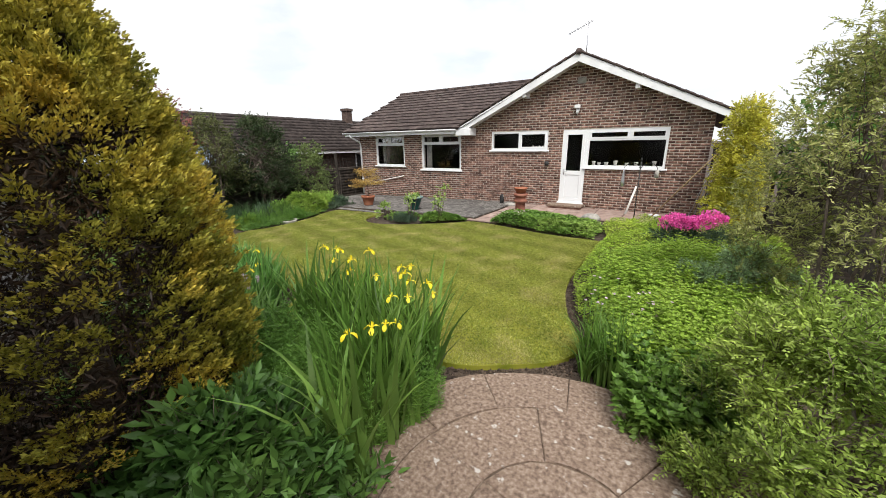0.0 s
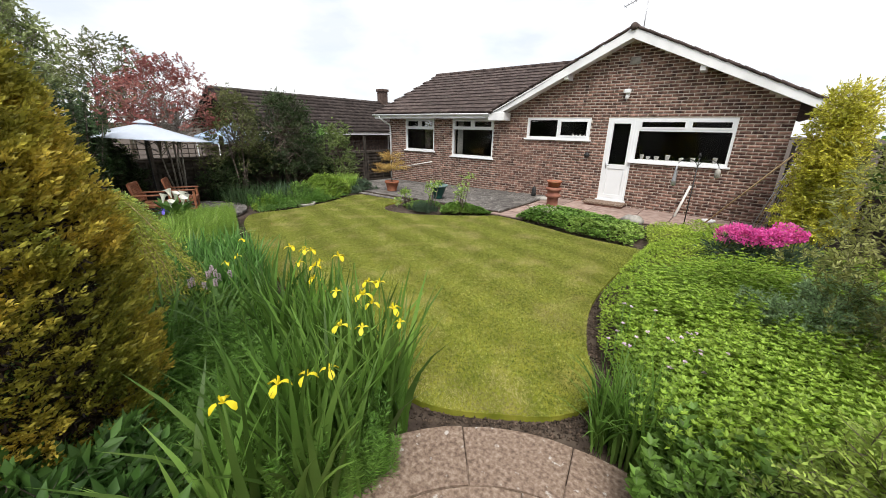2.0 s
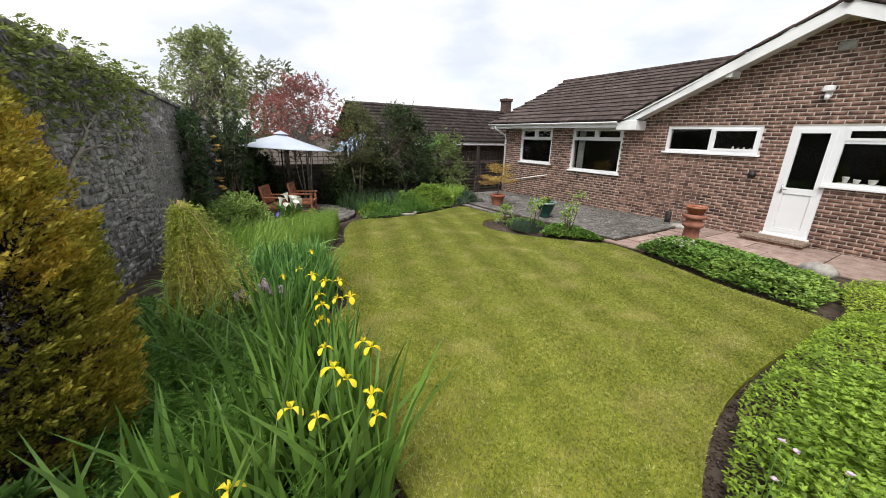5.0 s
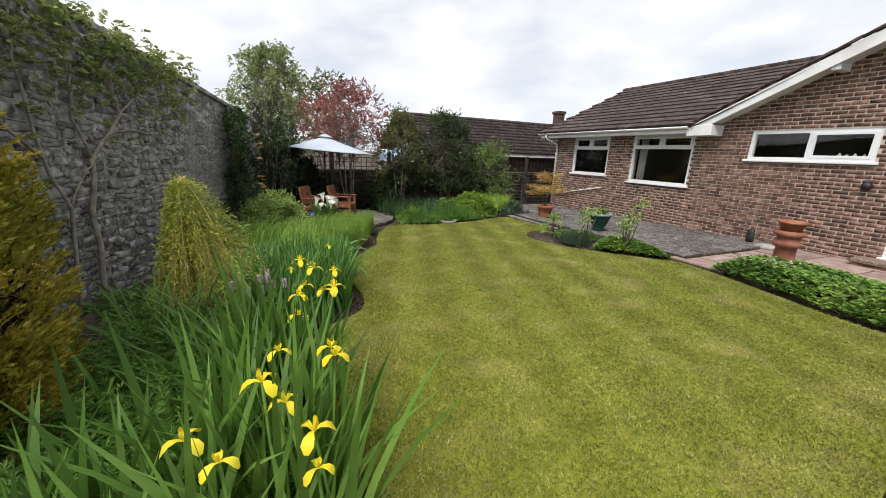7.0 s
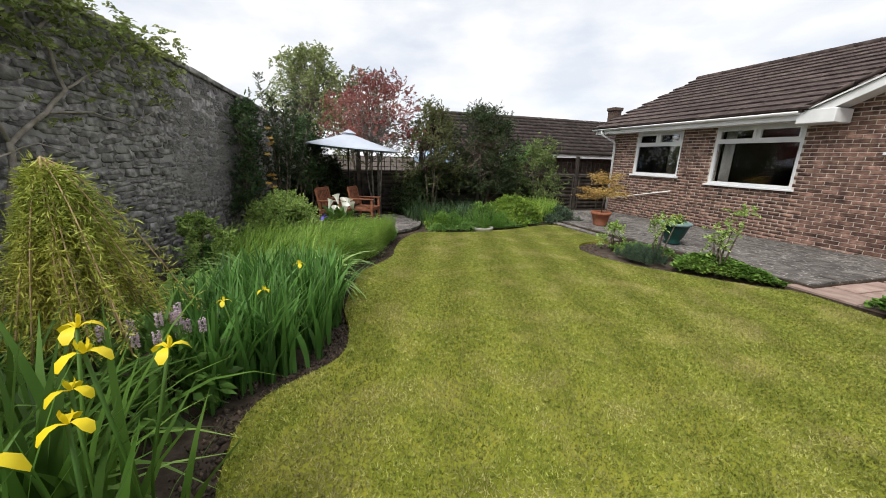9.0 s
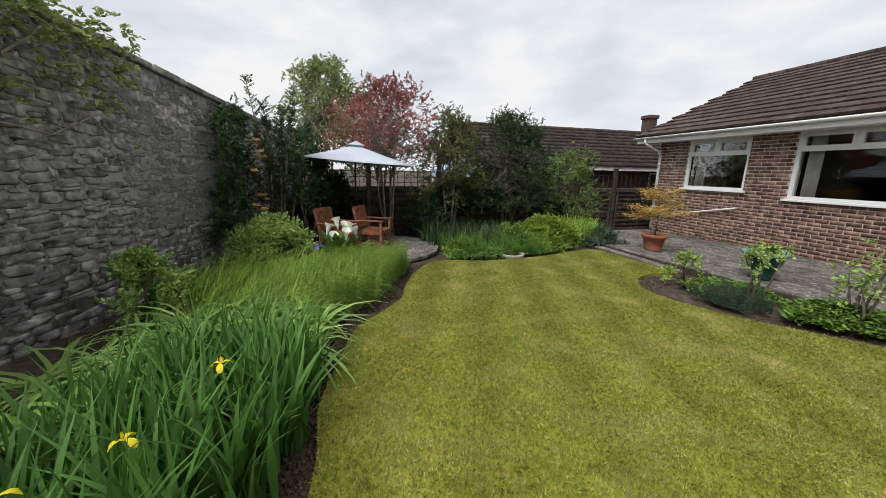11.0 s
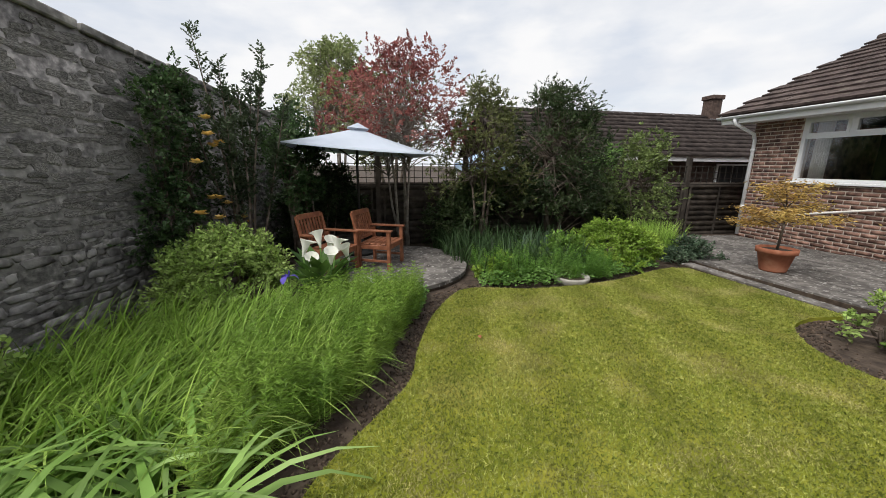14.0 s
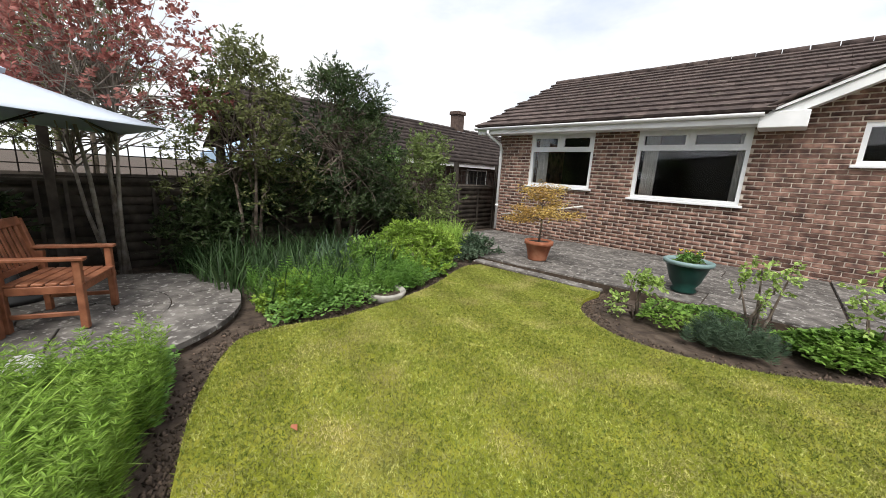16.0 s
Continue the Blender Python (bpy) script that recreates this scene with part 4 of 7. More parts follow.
def build_stone_wall():
    xs = [-12.3 + i * 0.45 for i in range(36)]
    V, Fq = [], []
    rng = rng_of(8)
    for x in xs:
        t = sw_top(x) + rng.uniform(-0.02, 0.02)
        y = sw_y(x)
        V += [(x, y, -0.6), (x, y, t), (x, y - 0.4, t), (x, y - 0.4, -0.6)]
    for i in range(len(xs) - 1):
        for j in range(4):
            k = (j + 1) % 4
            Fq.append((i * 4 + j, i * 4 + k, (i + 1) * 4 + k, (i + 1) * 4 + j))
    e = (len(xs) - 1) * 4
    Fq += [(0, 3, 2, 1), (e, e + 1, e + 2, e + 3)]
    wall = tagged(part("wall_garden", mesh_np("wall_garden", V, Fq, M_STONE_J)), "tall old garden wall of grey rubble stone", "wall", kind="structure")
    shapes, arrays = [], []
    for s in range(8):
        bm = bmesh.new()
        add_box(bm, -0.5, 0.5, -0.5, 0.5, -0.5, 0.5)
        bmesh.ops.bevel(bm, geom=bm.edges[:], offset=0.2, segments=1, affect="EDGES")
        r2 = rng_of(100 + s)
        for v in bm.verts:
            v.co += Vector(r2.normal(0, 0.085, 3))
        bmesh.ops.triangulate(bm, faces=bm.faces[:])
        shapes.append(bm_mesh("stone", bm, M_STONE))
        me = shapes[-1]
        arrays.append((np.array([v.co[:] for v in me.vertices]), np.array([p.vertices[:] for p in me.polygons])))
    chunks, singles, z = [], 0, -0.05
    turn = Matrix.Rotation(-SW_ANG, 4, "Z")
    while z < 3.4:
        h = rng.uniform(0.035, 0.085)
        x = -12.2 + rng.uniform(0, 0.2)
        while x < -1.0:
            w = rng.uniform(0.07, 0.34)
            xm, zm = x + w / 2, z + h / 2 + rng.uniform(-0.03, 0.03)
            if zm + h / 2 < sw_top(xm) - 0.03 and rng.random() < 0.84:
                s = int(rng.integers(8))
                m = Matrix.Translation((xm, sw_y(xm) + 0.002, zm)) @ turn @ Matrix.Rotation(rng.normal(0, 0.08), 4, "Y") @ Matrix.Diagonal((w * rng.uniform(0.75, 1.0), rng.uniform(0.006, 0.022), h * rng.uniform(0.6, 1.35), 1))
                if -9.3 < xm < -7.2 and zm > 0.9 and singles < 300:
                    singles += 1
                    part("stone", shapes[s], wall, m=m)
                else:
                    mm = np.array(m)
                    chunks.append((arrays[s][0] @ mm[:3, :3].T + mm[:3, 3], arrays[s][1]))
            x += w
        z += h
    V, Ft = join_np(chunks)
    tagged(part("stonework", mesh_np("stonework", V, Ft, M_STONE_JP), wall), "grey rubble stones of the wall", kind="stuff")
    x = -12.2
    bm = bmesh.new()
    while x < 2.8:
        w = rng.uniform(0.35, 0.6)
        xm = x + w / 2
        m = Matrix.Translation((xm, sw_y(xm) - 0.2, sw_top(xm) + 0.02)) @ turn @ Matrix.Rotation(0.105, 4, "Y").inverted()
        add_box(bm, -w / 2 + 0.008, w / 2 - 0.008, -0.24, 0.24, -0.03, 0.045 + rng.uniform(0, 0.02), 0.012, m)
        x += w
    part("coping", bm_mesh("coping", bm, M_STONE_JP), wall, "weathered stone coping")


M_STONE_JP = material("wall_stone_joined", ((0.085, 0.08, 0.078), (0.2, 0.19, 0.184), (0.42, 0.4, 0.38)), 0.95, 9, bump=1.0, bump_scale=22, island=0.25, spec=0.15, stain=(0.3, 0.29, 0.28), stain_scale=2.4, stain_at=(0.52, 0.68), detail=9)
build_stone_wall()


# ---------------- fences ----------------
def build_fence():
    FX = -11.9
    ob = thing("fence", "dark weathered overlap fence panels with trellis on top", "fence", at=(FX, 0, 0))
    rng = rng_of(13)
    y = 2.1
    pm = box_mesh("post", -0.05, 0.05, -0.05, 0.05, -0.4, 1.78, M_FENCE, 0.006)
    while y < 15.3:
        part("post", pm, ob, m=pose(0, y, 0))
        if y + 1.85 < 15.5:
            z = -0.25
            while z < 1.06:
                hh = 0.155
                n = 9
                V = []
                for i in range(n):
                    yy = 0.05 + 1.75 * i / (n - 1)
                    wob = rng.uniform(-0.012, 0.012)
                    V += [(0.012, yy, z + wob), (0.03, yy, z + wob), (0.004, yy, z + hh), (-0.012, yy, z + hh)]
                Fq = [(4 * i + j, 4 * i + (j + 1) % 4, 4 * i + 4 + (j + 1) % 4, 4 * i + 4 + j) for i in range(n - 1) for j in range(4)]
                Fq += [(0, 1, 2, 3), (4 * n - 4, 4 * n - 1, 4 * n - 2, 4 * n - 3)]
                part("board", mesh_np("board", V, Fq, M_FENCE), ob, m=pose(0, y, 0))
                z += 0.13
            for yy in (0.1, 0.95, 1.7):
                part("batten", box_mesh("batten", 0.03, 0.055, yy, yy + 0.04, -0.25, 1.1, M_FENCE), ob, m=pose(0, y, 0))
            part("cap", box_mesh("cap", -0.02, 0.05, 0.05, 1.8, 1.1, 1.13, M_FENCE), ob, m=pose(0, y, 0))
            lines = []
            for i in range(11):
                yy = 0.06 + i * 0.173
                lines.append(([(0.0, yy, 1.1), (0.0, yy, 1.6)], 0.010))
            for zz in (1.16, 1.3, 1.44, 1.58):
                lines.append(([(0.012, 0.05, zz), (0.012, 1.8, zz)], 0.010))
            part("trellis", tubes_mesh("trellis", lines, M_TRELLIS, 4, False), ob, m=pose(0, y, 0))
        y += 1.85
    ob2 = thing("side_fence", "plain dark boundary fence behind the shrubs", "fence", at=(3.1, 0, 0))
    for i in range(8):
        part("panel", box_mesh("panel", -0.03, 0.03, -1.3 + i * 1.83, 0.5 + i * 1.83, -0.3, 1.75, M_FENCE, 0.004), ob2)


build_fence()


# ---------------- neighbour's bungalow ----------------
M_FARBRICK = material("far_brick", ((0.045, 0.03, 0.026), (0.085, 0.056, 0.045), (0.14, 0.1, 0.08)), 0.9, 9, bump=0.3)

def build_neighbour():
    M_TILE_FAR = material("far_roof_tile", ((0.026, 0.021, 0.02), (0.048, 0.038, 0.035), (0.075, 0.06, 0.054)), 0.9, 6, bump=0.4, island=0.25, spec=0.15)
    ob = thing("neighbour_bungalow", "neighbour's brick bungalow with a dark tiled roof", "house", at=(-17.5, 15.0, 0))
    part("wall", box_mesh("wall", -2.6, 2.4, -7, 8, -0.5, 1.98, M_FARBRICK), ob)
    bm = bmesh.new()
    sec = [(3.0, 1.92), (0, 3.62), (-3.0, 1.92), (0, 3.48)]
    a = [bm.verts.new((x, -7.4, z)) for x, z in sec]
    b = [bm.verts.new((x, 8.4, z)) for x, z in sec]
    for i in range(4):
        bm.faces.new((a[i], a[(i + 1) % 4], b[(i + 1) % 4], b[i]))
    bm.faces.new(a), bm.faces.new(b)
    roof = part("roof", bm_mesh("roof", bm, M_TILE_FAR), ob, "dark brown tiled roof")
    up = Vector((-3.0, 0, 1.7)).normalized()
    nor = Vector((0, 1, 0)).cross(up)
    V, Fq = [], []
    rng = rng_of(4)
    for j in range(11):
        for i in range(52):
            c = Vector((3.0, -7.3 + 0.3 * i + (0.15 if j % 2 else 0), 1.93)) + up * (0.32 * (j + 0.5))
            o = len(V)
            l = rng.uniform(0, 0.008)
            for u, v, n in ((-0.147, -0.2, 0.075), (0.147, -0.2, 0.075), (0.147, 0.16, 0.008), (-0.147, 0.16, 0.008), (-0.147, -0.2, 0), (0.147, -0.2, 0)):
                V.append(tuple(c + Vector((0, 1, 0)) * u + up * v + nor * (n + l)))
            Fq += [(o, o + 1, o + 2, o + 3), (o + 4, o + 5, o + 1, o)]
    part("tiling", mesh_np("tiling", V, Fq, M_TILE_FAR), ob)
    part("fascia", box_mesh("fascia", 2.9, 2.98, -7.3, 8.3, 1.76, 1.93, M_FASCIA), ob, "pale fascia board")
    for y in (0.6, 2.6, 4.4):
        w = part("window", box_mesh("window", 2.38, 2.45, y, y + 1.3, 0.9, 1.7, M_UPVC), ob)
        # Opaque near-black panes, painted as the dim rooms behind them.
        part("pane", box_mesh("pane", 2.445, 2.46, y + 0.06, y + 0.62, 0.96, 1.64, M_ROOMSHADE), w)
        part("pane", box_mesh("pane", 2.445, 2.46, y + 0.68, y + 1.24, 0.96, 1.64, M_ROOMSHADE), w)
    ch = part("chimney", box_mesh("chimney", -0.05, 0.4, 2.1, 2.54, 2.6, 4.3, M_FARBRICK), ob, "brick chimney stack")
    part("chimney_cap", box_mesh("chimney_cap", -0.11, 0.46, 2.04, 2.6, 4.2, 4.36, M_FARBRICK, 0.02), ch)
    part("flashing", box_mesh("flashing", -0.09, 0.44, 2.06, 2.58, 3.3, 3.46, M_METAL), ch)


build_neighbour()
tagged(part("neighbour_lawn", box_mesh("neighbour_lawn", -15.5, -12.3, 1.0, 9.0, -0.2, -0.05, L_GREEN)), "neighbour's green lawn beyond the fence", "lawn", kind="structure")


def build_gazebo():
    ob = thing("garden_gazebo", "pale blue gazebo tent in the neighbouring garden", "gazebo", at=(-16.2, 8.0, -0.1))
    mat = material("pale_blue_fabric", ((0.35, 0.5, 0.72), (0.5, 0.63, 0.8)), 0.8, 3, bump=0.05, trans=0.2)
    bm = bmesh.new()
    b = [bm.verts.new(p) for p in ((-1.2, -1.2, 1.75), (1.2, -1.2, 1.75), (1.2, 1.2, 1.75), (-1.2, 1.2, 1.75))]
    c = [bm.verts.new((v.co.x, v.co.y, 1.5)) for v in b]
    t = bm.verts.new((0, 0, 2.35))
    for i in range(4):
        bm.faces.new((b[i], b[(i + 1) % 4], t))
        bm.faces.new((b[i], c[i], c[(i + 1) % 4], b[(i + 1) % 4]))
    part("canopy", bm_mesh("canopy", bm, mat), ob)
    for x in (-1.15, 1.15):
        for y in (-1.15, 1.15):
            part("leg", tubes_mesh("leg", [([(x, y, -0.1), (x, y, 1.75)], 0.025)], M_FASCIA), ob)


build_gazebo()


# ---------------- plants: helpers ----------------
def foliage(name, chunks, mat, parent, label=""):
    V, Fa = join_np(chunks)
    return part(name, mesh_np(name, V, Fa, mat), parent, label)


def bush(name, label, at, balls, per, mat, length, width, category="shrub", seed=1, droop=0.0, stems=6, bark=None, lo=0.45, group="", squash=1.0, jitter=0.6, pairs=4):
    """balls: (x, y, z, r) round the foot; leaves fill the outer part of each."""
    rng = rng_of(seed)
    ob = thing(name, label, category, group, at=at)
    balls = np.array(balls, float)
    k = np.maximum((1.7 * per / (2 * pairs + 1) * (balls[:, 3] / balls[:, 3].max()) ** 2).astype(int), 4)
    P, D = [], []
    for b, n in zip(balls, k):
        p, d = clumps(rng, [b[:3]], [b[3]], n, lo, squash)
        P.append(p), D.append(d)
    P, D = np.concatenate(P), np.concatenate(D)
    ok = P[:, 2] > 0.02
    P, D = P[ok], D[ok]
    way = unit(D + rng.normal(0, jitter * 0.7, D.shape) + [0, 0, 0.3 - droop])
    lv, tw = sprigs(rng, P - way * length * pairs * 0.35, way, length, width, pairs)
    foliage("foliage", [lv], mat, ob)
    tagged(foliage("twigs", [tw], bark or M_BARK, ob), kind="stuff")
    lines = []
    for b in balls[: max(stems, 1)]:
        mid = b[:3] * 0.5 + rng.normal(0, 0.05, 3)
        lines.append(([(b[0] * 0.15, b[1] * 0.15, -0.05), tuple(mid), tuple(b[:3])], [0.018, 0.012, 0.005]))
    part("stem", tubes_mesh("stem", lines, bark or M_BARK, 5), ob)
    return ob


def sprigs(rng, P, D, length, width, pairs=4, droop=0.12):
    """Leafy twigs: from each point along its way, paired leaves and one at the tip. Returns the leaves and the bare twigs."""
    n = len(P)
    D = unit(D)
    side = unit(np.cross(D, np.tile([0, 0, 1.0], (n, 1)) + rng.normal(0, 0.35, (n, 3))))
    L = length * pairs * 0.5 * rng.uniform(0.7, 1.3, n)
    chunks = []
    for i in range(pairs + 1):
        t = min(1.0, (i + 0.5) / pairs)
        base = P + D * (L * t)[:, None] - np.outer(droop * L * t * t, [0, 0, 1.0])
        for sg in ((1, -1) if i < pairs else (0,)):
            way = D * (0.75 if sg else 1.0) + side * (0.8 * sg) + rng.normal(0, 0.22, (n, 3))
            chunks.append(leaves(rng, base, way, length * (1.1 - 0.4 * t) * rng.uniform(0.7, 1.2, n), width * rng.uniform(0.75, 1.2, n), up=np.tile([0, 0, 1.0], (n, 1)) + rng.normal(0, 0.8, (n, 3))))
    return join_np(chunks), leaves(rng, P, D - np.array([0, 0, droop * 0.6]), L, 0.005)


def mound(n, rx, ry, h, r, seed):
    """Balls over a low dome."""
    rng = rng_of(seed)
    out = []
    while len(out) < n:
        x, y = rng.uniform(-1, 1, 2)
        q = x * x + y * y
        if q < 1:
            out.append((x * rx, y * ry, max(0.08, h * math.sqrt(1 - q) - r * rng.uniform(0.5, 1.1)), r * rng.uniform(0.7, 1.2)))
    return out


def tree(name, label, at, limbs, height, spread, mat, leaf, seed, n_clump=40, per=120, clump_r=0.28, bark=M_BARK, crown_from=0.45, category="tree", tilt=(0, 0), trunk_r=0.05, stretch=(1, 1), shell=0.5, pairs=4, rise=0.4):
    """Several stems from one foot, forked limbs, and leaf clumps round the limb ends."""
    rng = rng_of(seed)
    ob = thing(name, label, category, at=at)
    lines, ends = [], []
    for i in range(limbs):
        a = 2 * math.pi * i / limbs + rng.uniform(-0.4, 0.4)
        out = spread * rng.uniform(0.15, 0.45)
        foot = np.array([math.cos(a) * 0.1, math.sin(a) * 0.1, -0.1])
        top = np.array([math.cos(a) * out * stretch[0] + tilt[0], math.sin(a) * out * stretch[1] + tilt[1], height * rng.uniform(0.5, 0.75)])
        mid = foot * 0.5 + top * 0.5 + rng.normal(0, 0.08, 3)
        lines.append(([tuple(foot), tuple(mid), tuple(top)], [trunk_r, trunk_r * 0.7, trunk_r * 0.4]))
        for j in range(max(3, n_clump // limbs)):
            t = rng.uniform(0.45, 1.0)
            s = mid + (top - mid) * t
            b = rng.uniform(0, 6.28)
            q = math.sqrt(rng.uniform(0.05, 1))
            zz = rng.uniform(crown_from, 1.0)
            env = math.sqrt(max(0.05, 1 - ((zz - crown_from) / (1 - crown_from + 0.02)) ** 2.2))
            e = np.array([math.cos(b) * spread * q * env * stretch[0] + tilt[0], math.sin(b) * spread * q * env * stretch[1] + tilt[1], height * zz])
            m2 = s * 0.5 + e * 0.5 + rng.normal(0, 0.06, 3)
            lines.append(([tuple(s), tuple(m2), tuple(e)], [trunk_r * 0.32, trunk_r * 0.2, trunk_r * 0.08]))
            ends.append(e)
    part("trunk", tubes_mesh("trunk", lines, bark, 6), ob)
    P, D = clumps(rng, ends, np.array([clump_r * rng.uniform(0.6, 1.25) for _ in ends]), max(3, int(1.4 * per) // (2 * pairs + 1)), shell)
    P = P + rng.normal(0, clump_r * 0.25, P.shape)
    way = unit(D + rng.normal(0, 0.5, D.shape) + [0, 0, rise])
    lv, tw = sprigs(rng, P - way * leaf[0] * pairs * 0.3, way, leaf[0], leaf[1], pairs)
    foliage("crown", [lv], mat, ob)
    tagged(foliage("twigs", [tw], bark, ob), kind="stuff")
    return ob


def scatter_poly(rng, poly, n):
    poly = np.array(poly, float)
    lo, hi = poly.min(0), poly.max(0)
    out = np.zeros((0, 2))
    while len(out) < n:
        p = rng.uniform(lo, hi, (n * 2, 2))
        out = np.concatenate([out, p[inside(poly, p[:, 0], p[:, 1])]])
    return out[:n]


def split_plants(rng, base, k):
    """Shares points out among k plants, by the nearest middle."""
    mid = base[rng.choice(len(base), k, replace=False)]
    own = np.argmin(((base[:, None, :] - mid[None]) ** 2).sum(2), 1)
    return [base[own == i] for i in range(k) if (own == i).sum() > 2]


def strap_clump(name, label, poly, n, h, w, bend, mat, seed, category="plant", lean=None, segs=5, fans=None, plants=1):
    """Strap-leaved plants over an outline; fans: leaves grow in fans of that many."""
    rng = rng_of(seed)
    seeds = scatter_poly(rng, poly, n // (fans or 1))
    first = None
    for own in split_plants(rng, seeds, plants):
        cx, cy = own.mean(0)
        ob = thing(name, label, category, name + " plants" if plants > 1 else "", at=(cx, cy, gz(cx, cy)))
        base = np.repeat(own, fans or 1, 0)
        base = base + rng.normal(0, 0.03 if fans else 0.0, base.shape)
        at = np.stack([base[:, 0] - cx, base[:, 1] - cy, np.full(len(base), -0.03)], 1)
        ang = rng.uniform(0, 6.28, len(base))
        ln = np.stack([np.cos(ang), np.sin(ang)], 1)
        if lean is not None:
            ln = unit(ln * 0.7 + np.array(lean))
        b = rng.uniform(bend[0], bend[1], len(base))
        foliage("foliage", [blades(rng, at, rng.uniform(h[0], h[1], len(base)), rng.uniform(w[0], w[1], len(base)), ln, b, segs)], mat, ob)
        first = first or ob
    return first


def ferny(name, label, poly, n, h, mat, seed, leaf=0.05, plants=1, category="plant"):
    """Feathery upright shoots: a thin stem with whorls of fine leaves."""
    rng = rng_of(seed)
    for own in split_plants(rng, scatter_poly(rng, poly, n), plants):
        cx, cy = own.mean(0)
        ob = thing(name, label, category, name + " plants" if plants > 1 else "", at=(cx, cy, gz(cx, cy)))
        P, W = [], []
        for x, y in own:
            hh = rng.uniform(*h)
            dx, dy = rng.normal(0, 0.12, 2)
            for i in range(12):
                s = 0.15 + 0.85 * i / 11
                k = 12
                a = rng.uniform(0, 6.28, k)
                P.append(np.tile([x - cx + dx * s * hh, y - cy + dy * s * hh, s * hh], (k, 1)))
                W.append(np.stack([np.cos(a), np.sin(a), np.full(k, 0.55)], 1) * (1.15 - s * 0.7))
        P, W = np.concatenate(P), np.concatenate(W)
        foliage("foliage", [leaves(rng, P, W, leaf * np.linalg.norm(W, axis=1) * 1.4, 0.0048)], mat, ob)


def carpet(name, label, poly, n, h, mat, length, width, seed, group="", hump=0.08, category="ground cover"):
    """Low leafy cover with an uneven top."""
    rng = rng_of(seed)
    cx, cy = np.mean([p[0] for p in poly]), np.mean([p[1] for p in poly])
    ob = thing(name, label, category, group, at=(cx, cy, gz(cx, cy)))
    b = scatter_poly(rng, poly, n)
    top = np.array([h + hump * (noise.noise((x * 2.2, y * 2.2, seed)) + 0.6 * noise.noise((x * 6, y * 6, seed))) for x, y in b])
    edge = np.array(poly, float)
    d = np.full(n, 9.0)
    for i in range(len(edge)):
        a, c = edge[i - 1], edge[i]
        t = np.clip(((b - a) @ (c - a)) / ((c - a) @ (c - a)), 0, 1)
        d = np.minimum(d, np.linalg.norm(b - a - t[:, None] * (c - a), axis=1))
    top = top * np.clip(0.35 + d / 0.3, 0.35, 1)
    z = top * (1 - 0.55 * rng.uniform(0, 1, n) ** 2)
    P = np.stack([b[:, 0] - cx, b[:, 1] - cy, z], 1)
    ang = rng.uniform(0, 6.28, n)
    way = np.stack([np.cos(ang), np.sin(ang), rng.uniform(-0.1, 0.7, n)], 1)
    foliage("foliage", [leaves(rng, P, way, length * rng.uniform(0.6, 1.3, n), width * rng.uniform(0.7, 1.2, n), up=np.tile([0, 0, 1.0], (n, 1)) + rng.normal(0, 0.3, (n, 3)))], mat, ob)
    return ob


def shoots(name, label, poly, n, h, mat, seed, leaf=(0.07, 0.026), tiers=5, category="plant", plants=1):
    """Upright leafy shoots: tiers of pointed leaves round a stem, the top ones in a rosette."""
    rng = rng_of(seed)
    for own in split_plants(rng, scatter_poly(rng, poly, n), plants):
        cx, cy = own.mean(0)
        ob = thing(name, label, category, name + " plants" if plants > 1 else "", at=(cx, cy, gz(cx, cy)))
        P, W, L = [], [], []
        for x, y in own:
            hh = rng.uniform(*h) * (0.85 + 0.3 * noise.noise((x * 1.7, y * 1.7, seed)))
            dx, dy = rng.normal(0, 0.1, 2)
            for i in range(tiers):
                s = 1.0 - 0.14 * i
                k = 6
                a = rng.uniform(0, 6.28) + np.arange(k) * 6.283 / k + rng.normal(0, 0.2, k)
                P.append(np.tile([x - cx + dx * s, y - cy + dy * s, s * hh], (k, 1)))
                W.append(np.stack([np.cos(a), np.sin(a), np.full(k, 0.9 - 0.22 * i) + rng.normal(0, 0.15, k)], 1))
                L.append(np.full(k, leaf[0] * (0.7 + 0.14 * i)) * rng.uniform(0.8, 1.2, k))
        P, W, L = np.concatenate(P), np.concatenate(W), np.concatenate(L)
        foliage("foliage", [leaves(rng, P, W, L, leaf[1] * rng.uniform(0.8, 1.2, len(P)), up=np.tile([0, 0, 1.0], (len(P), 1)), fold=0.3)], mat, ob)
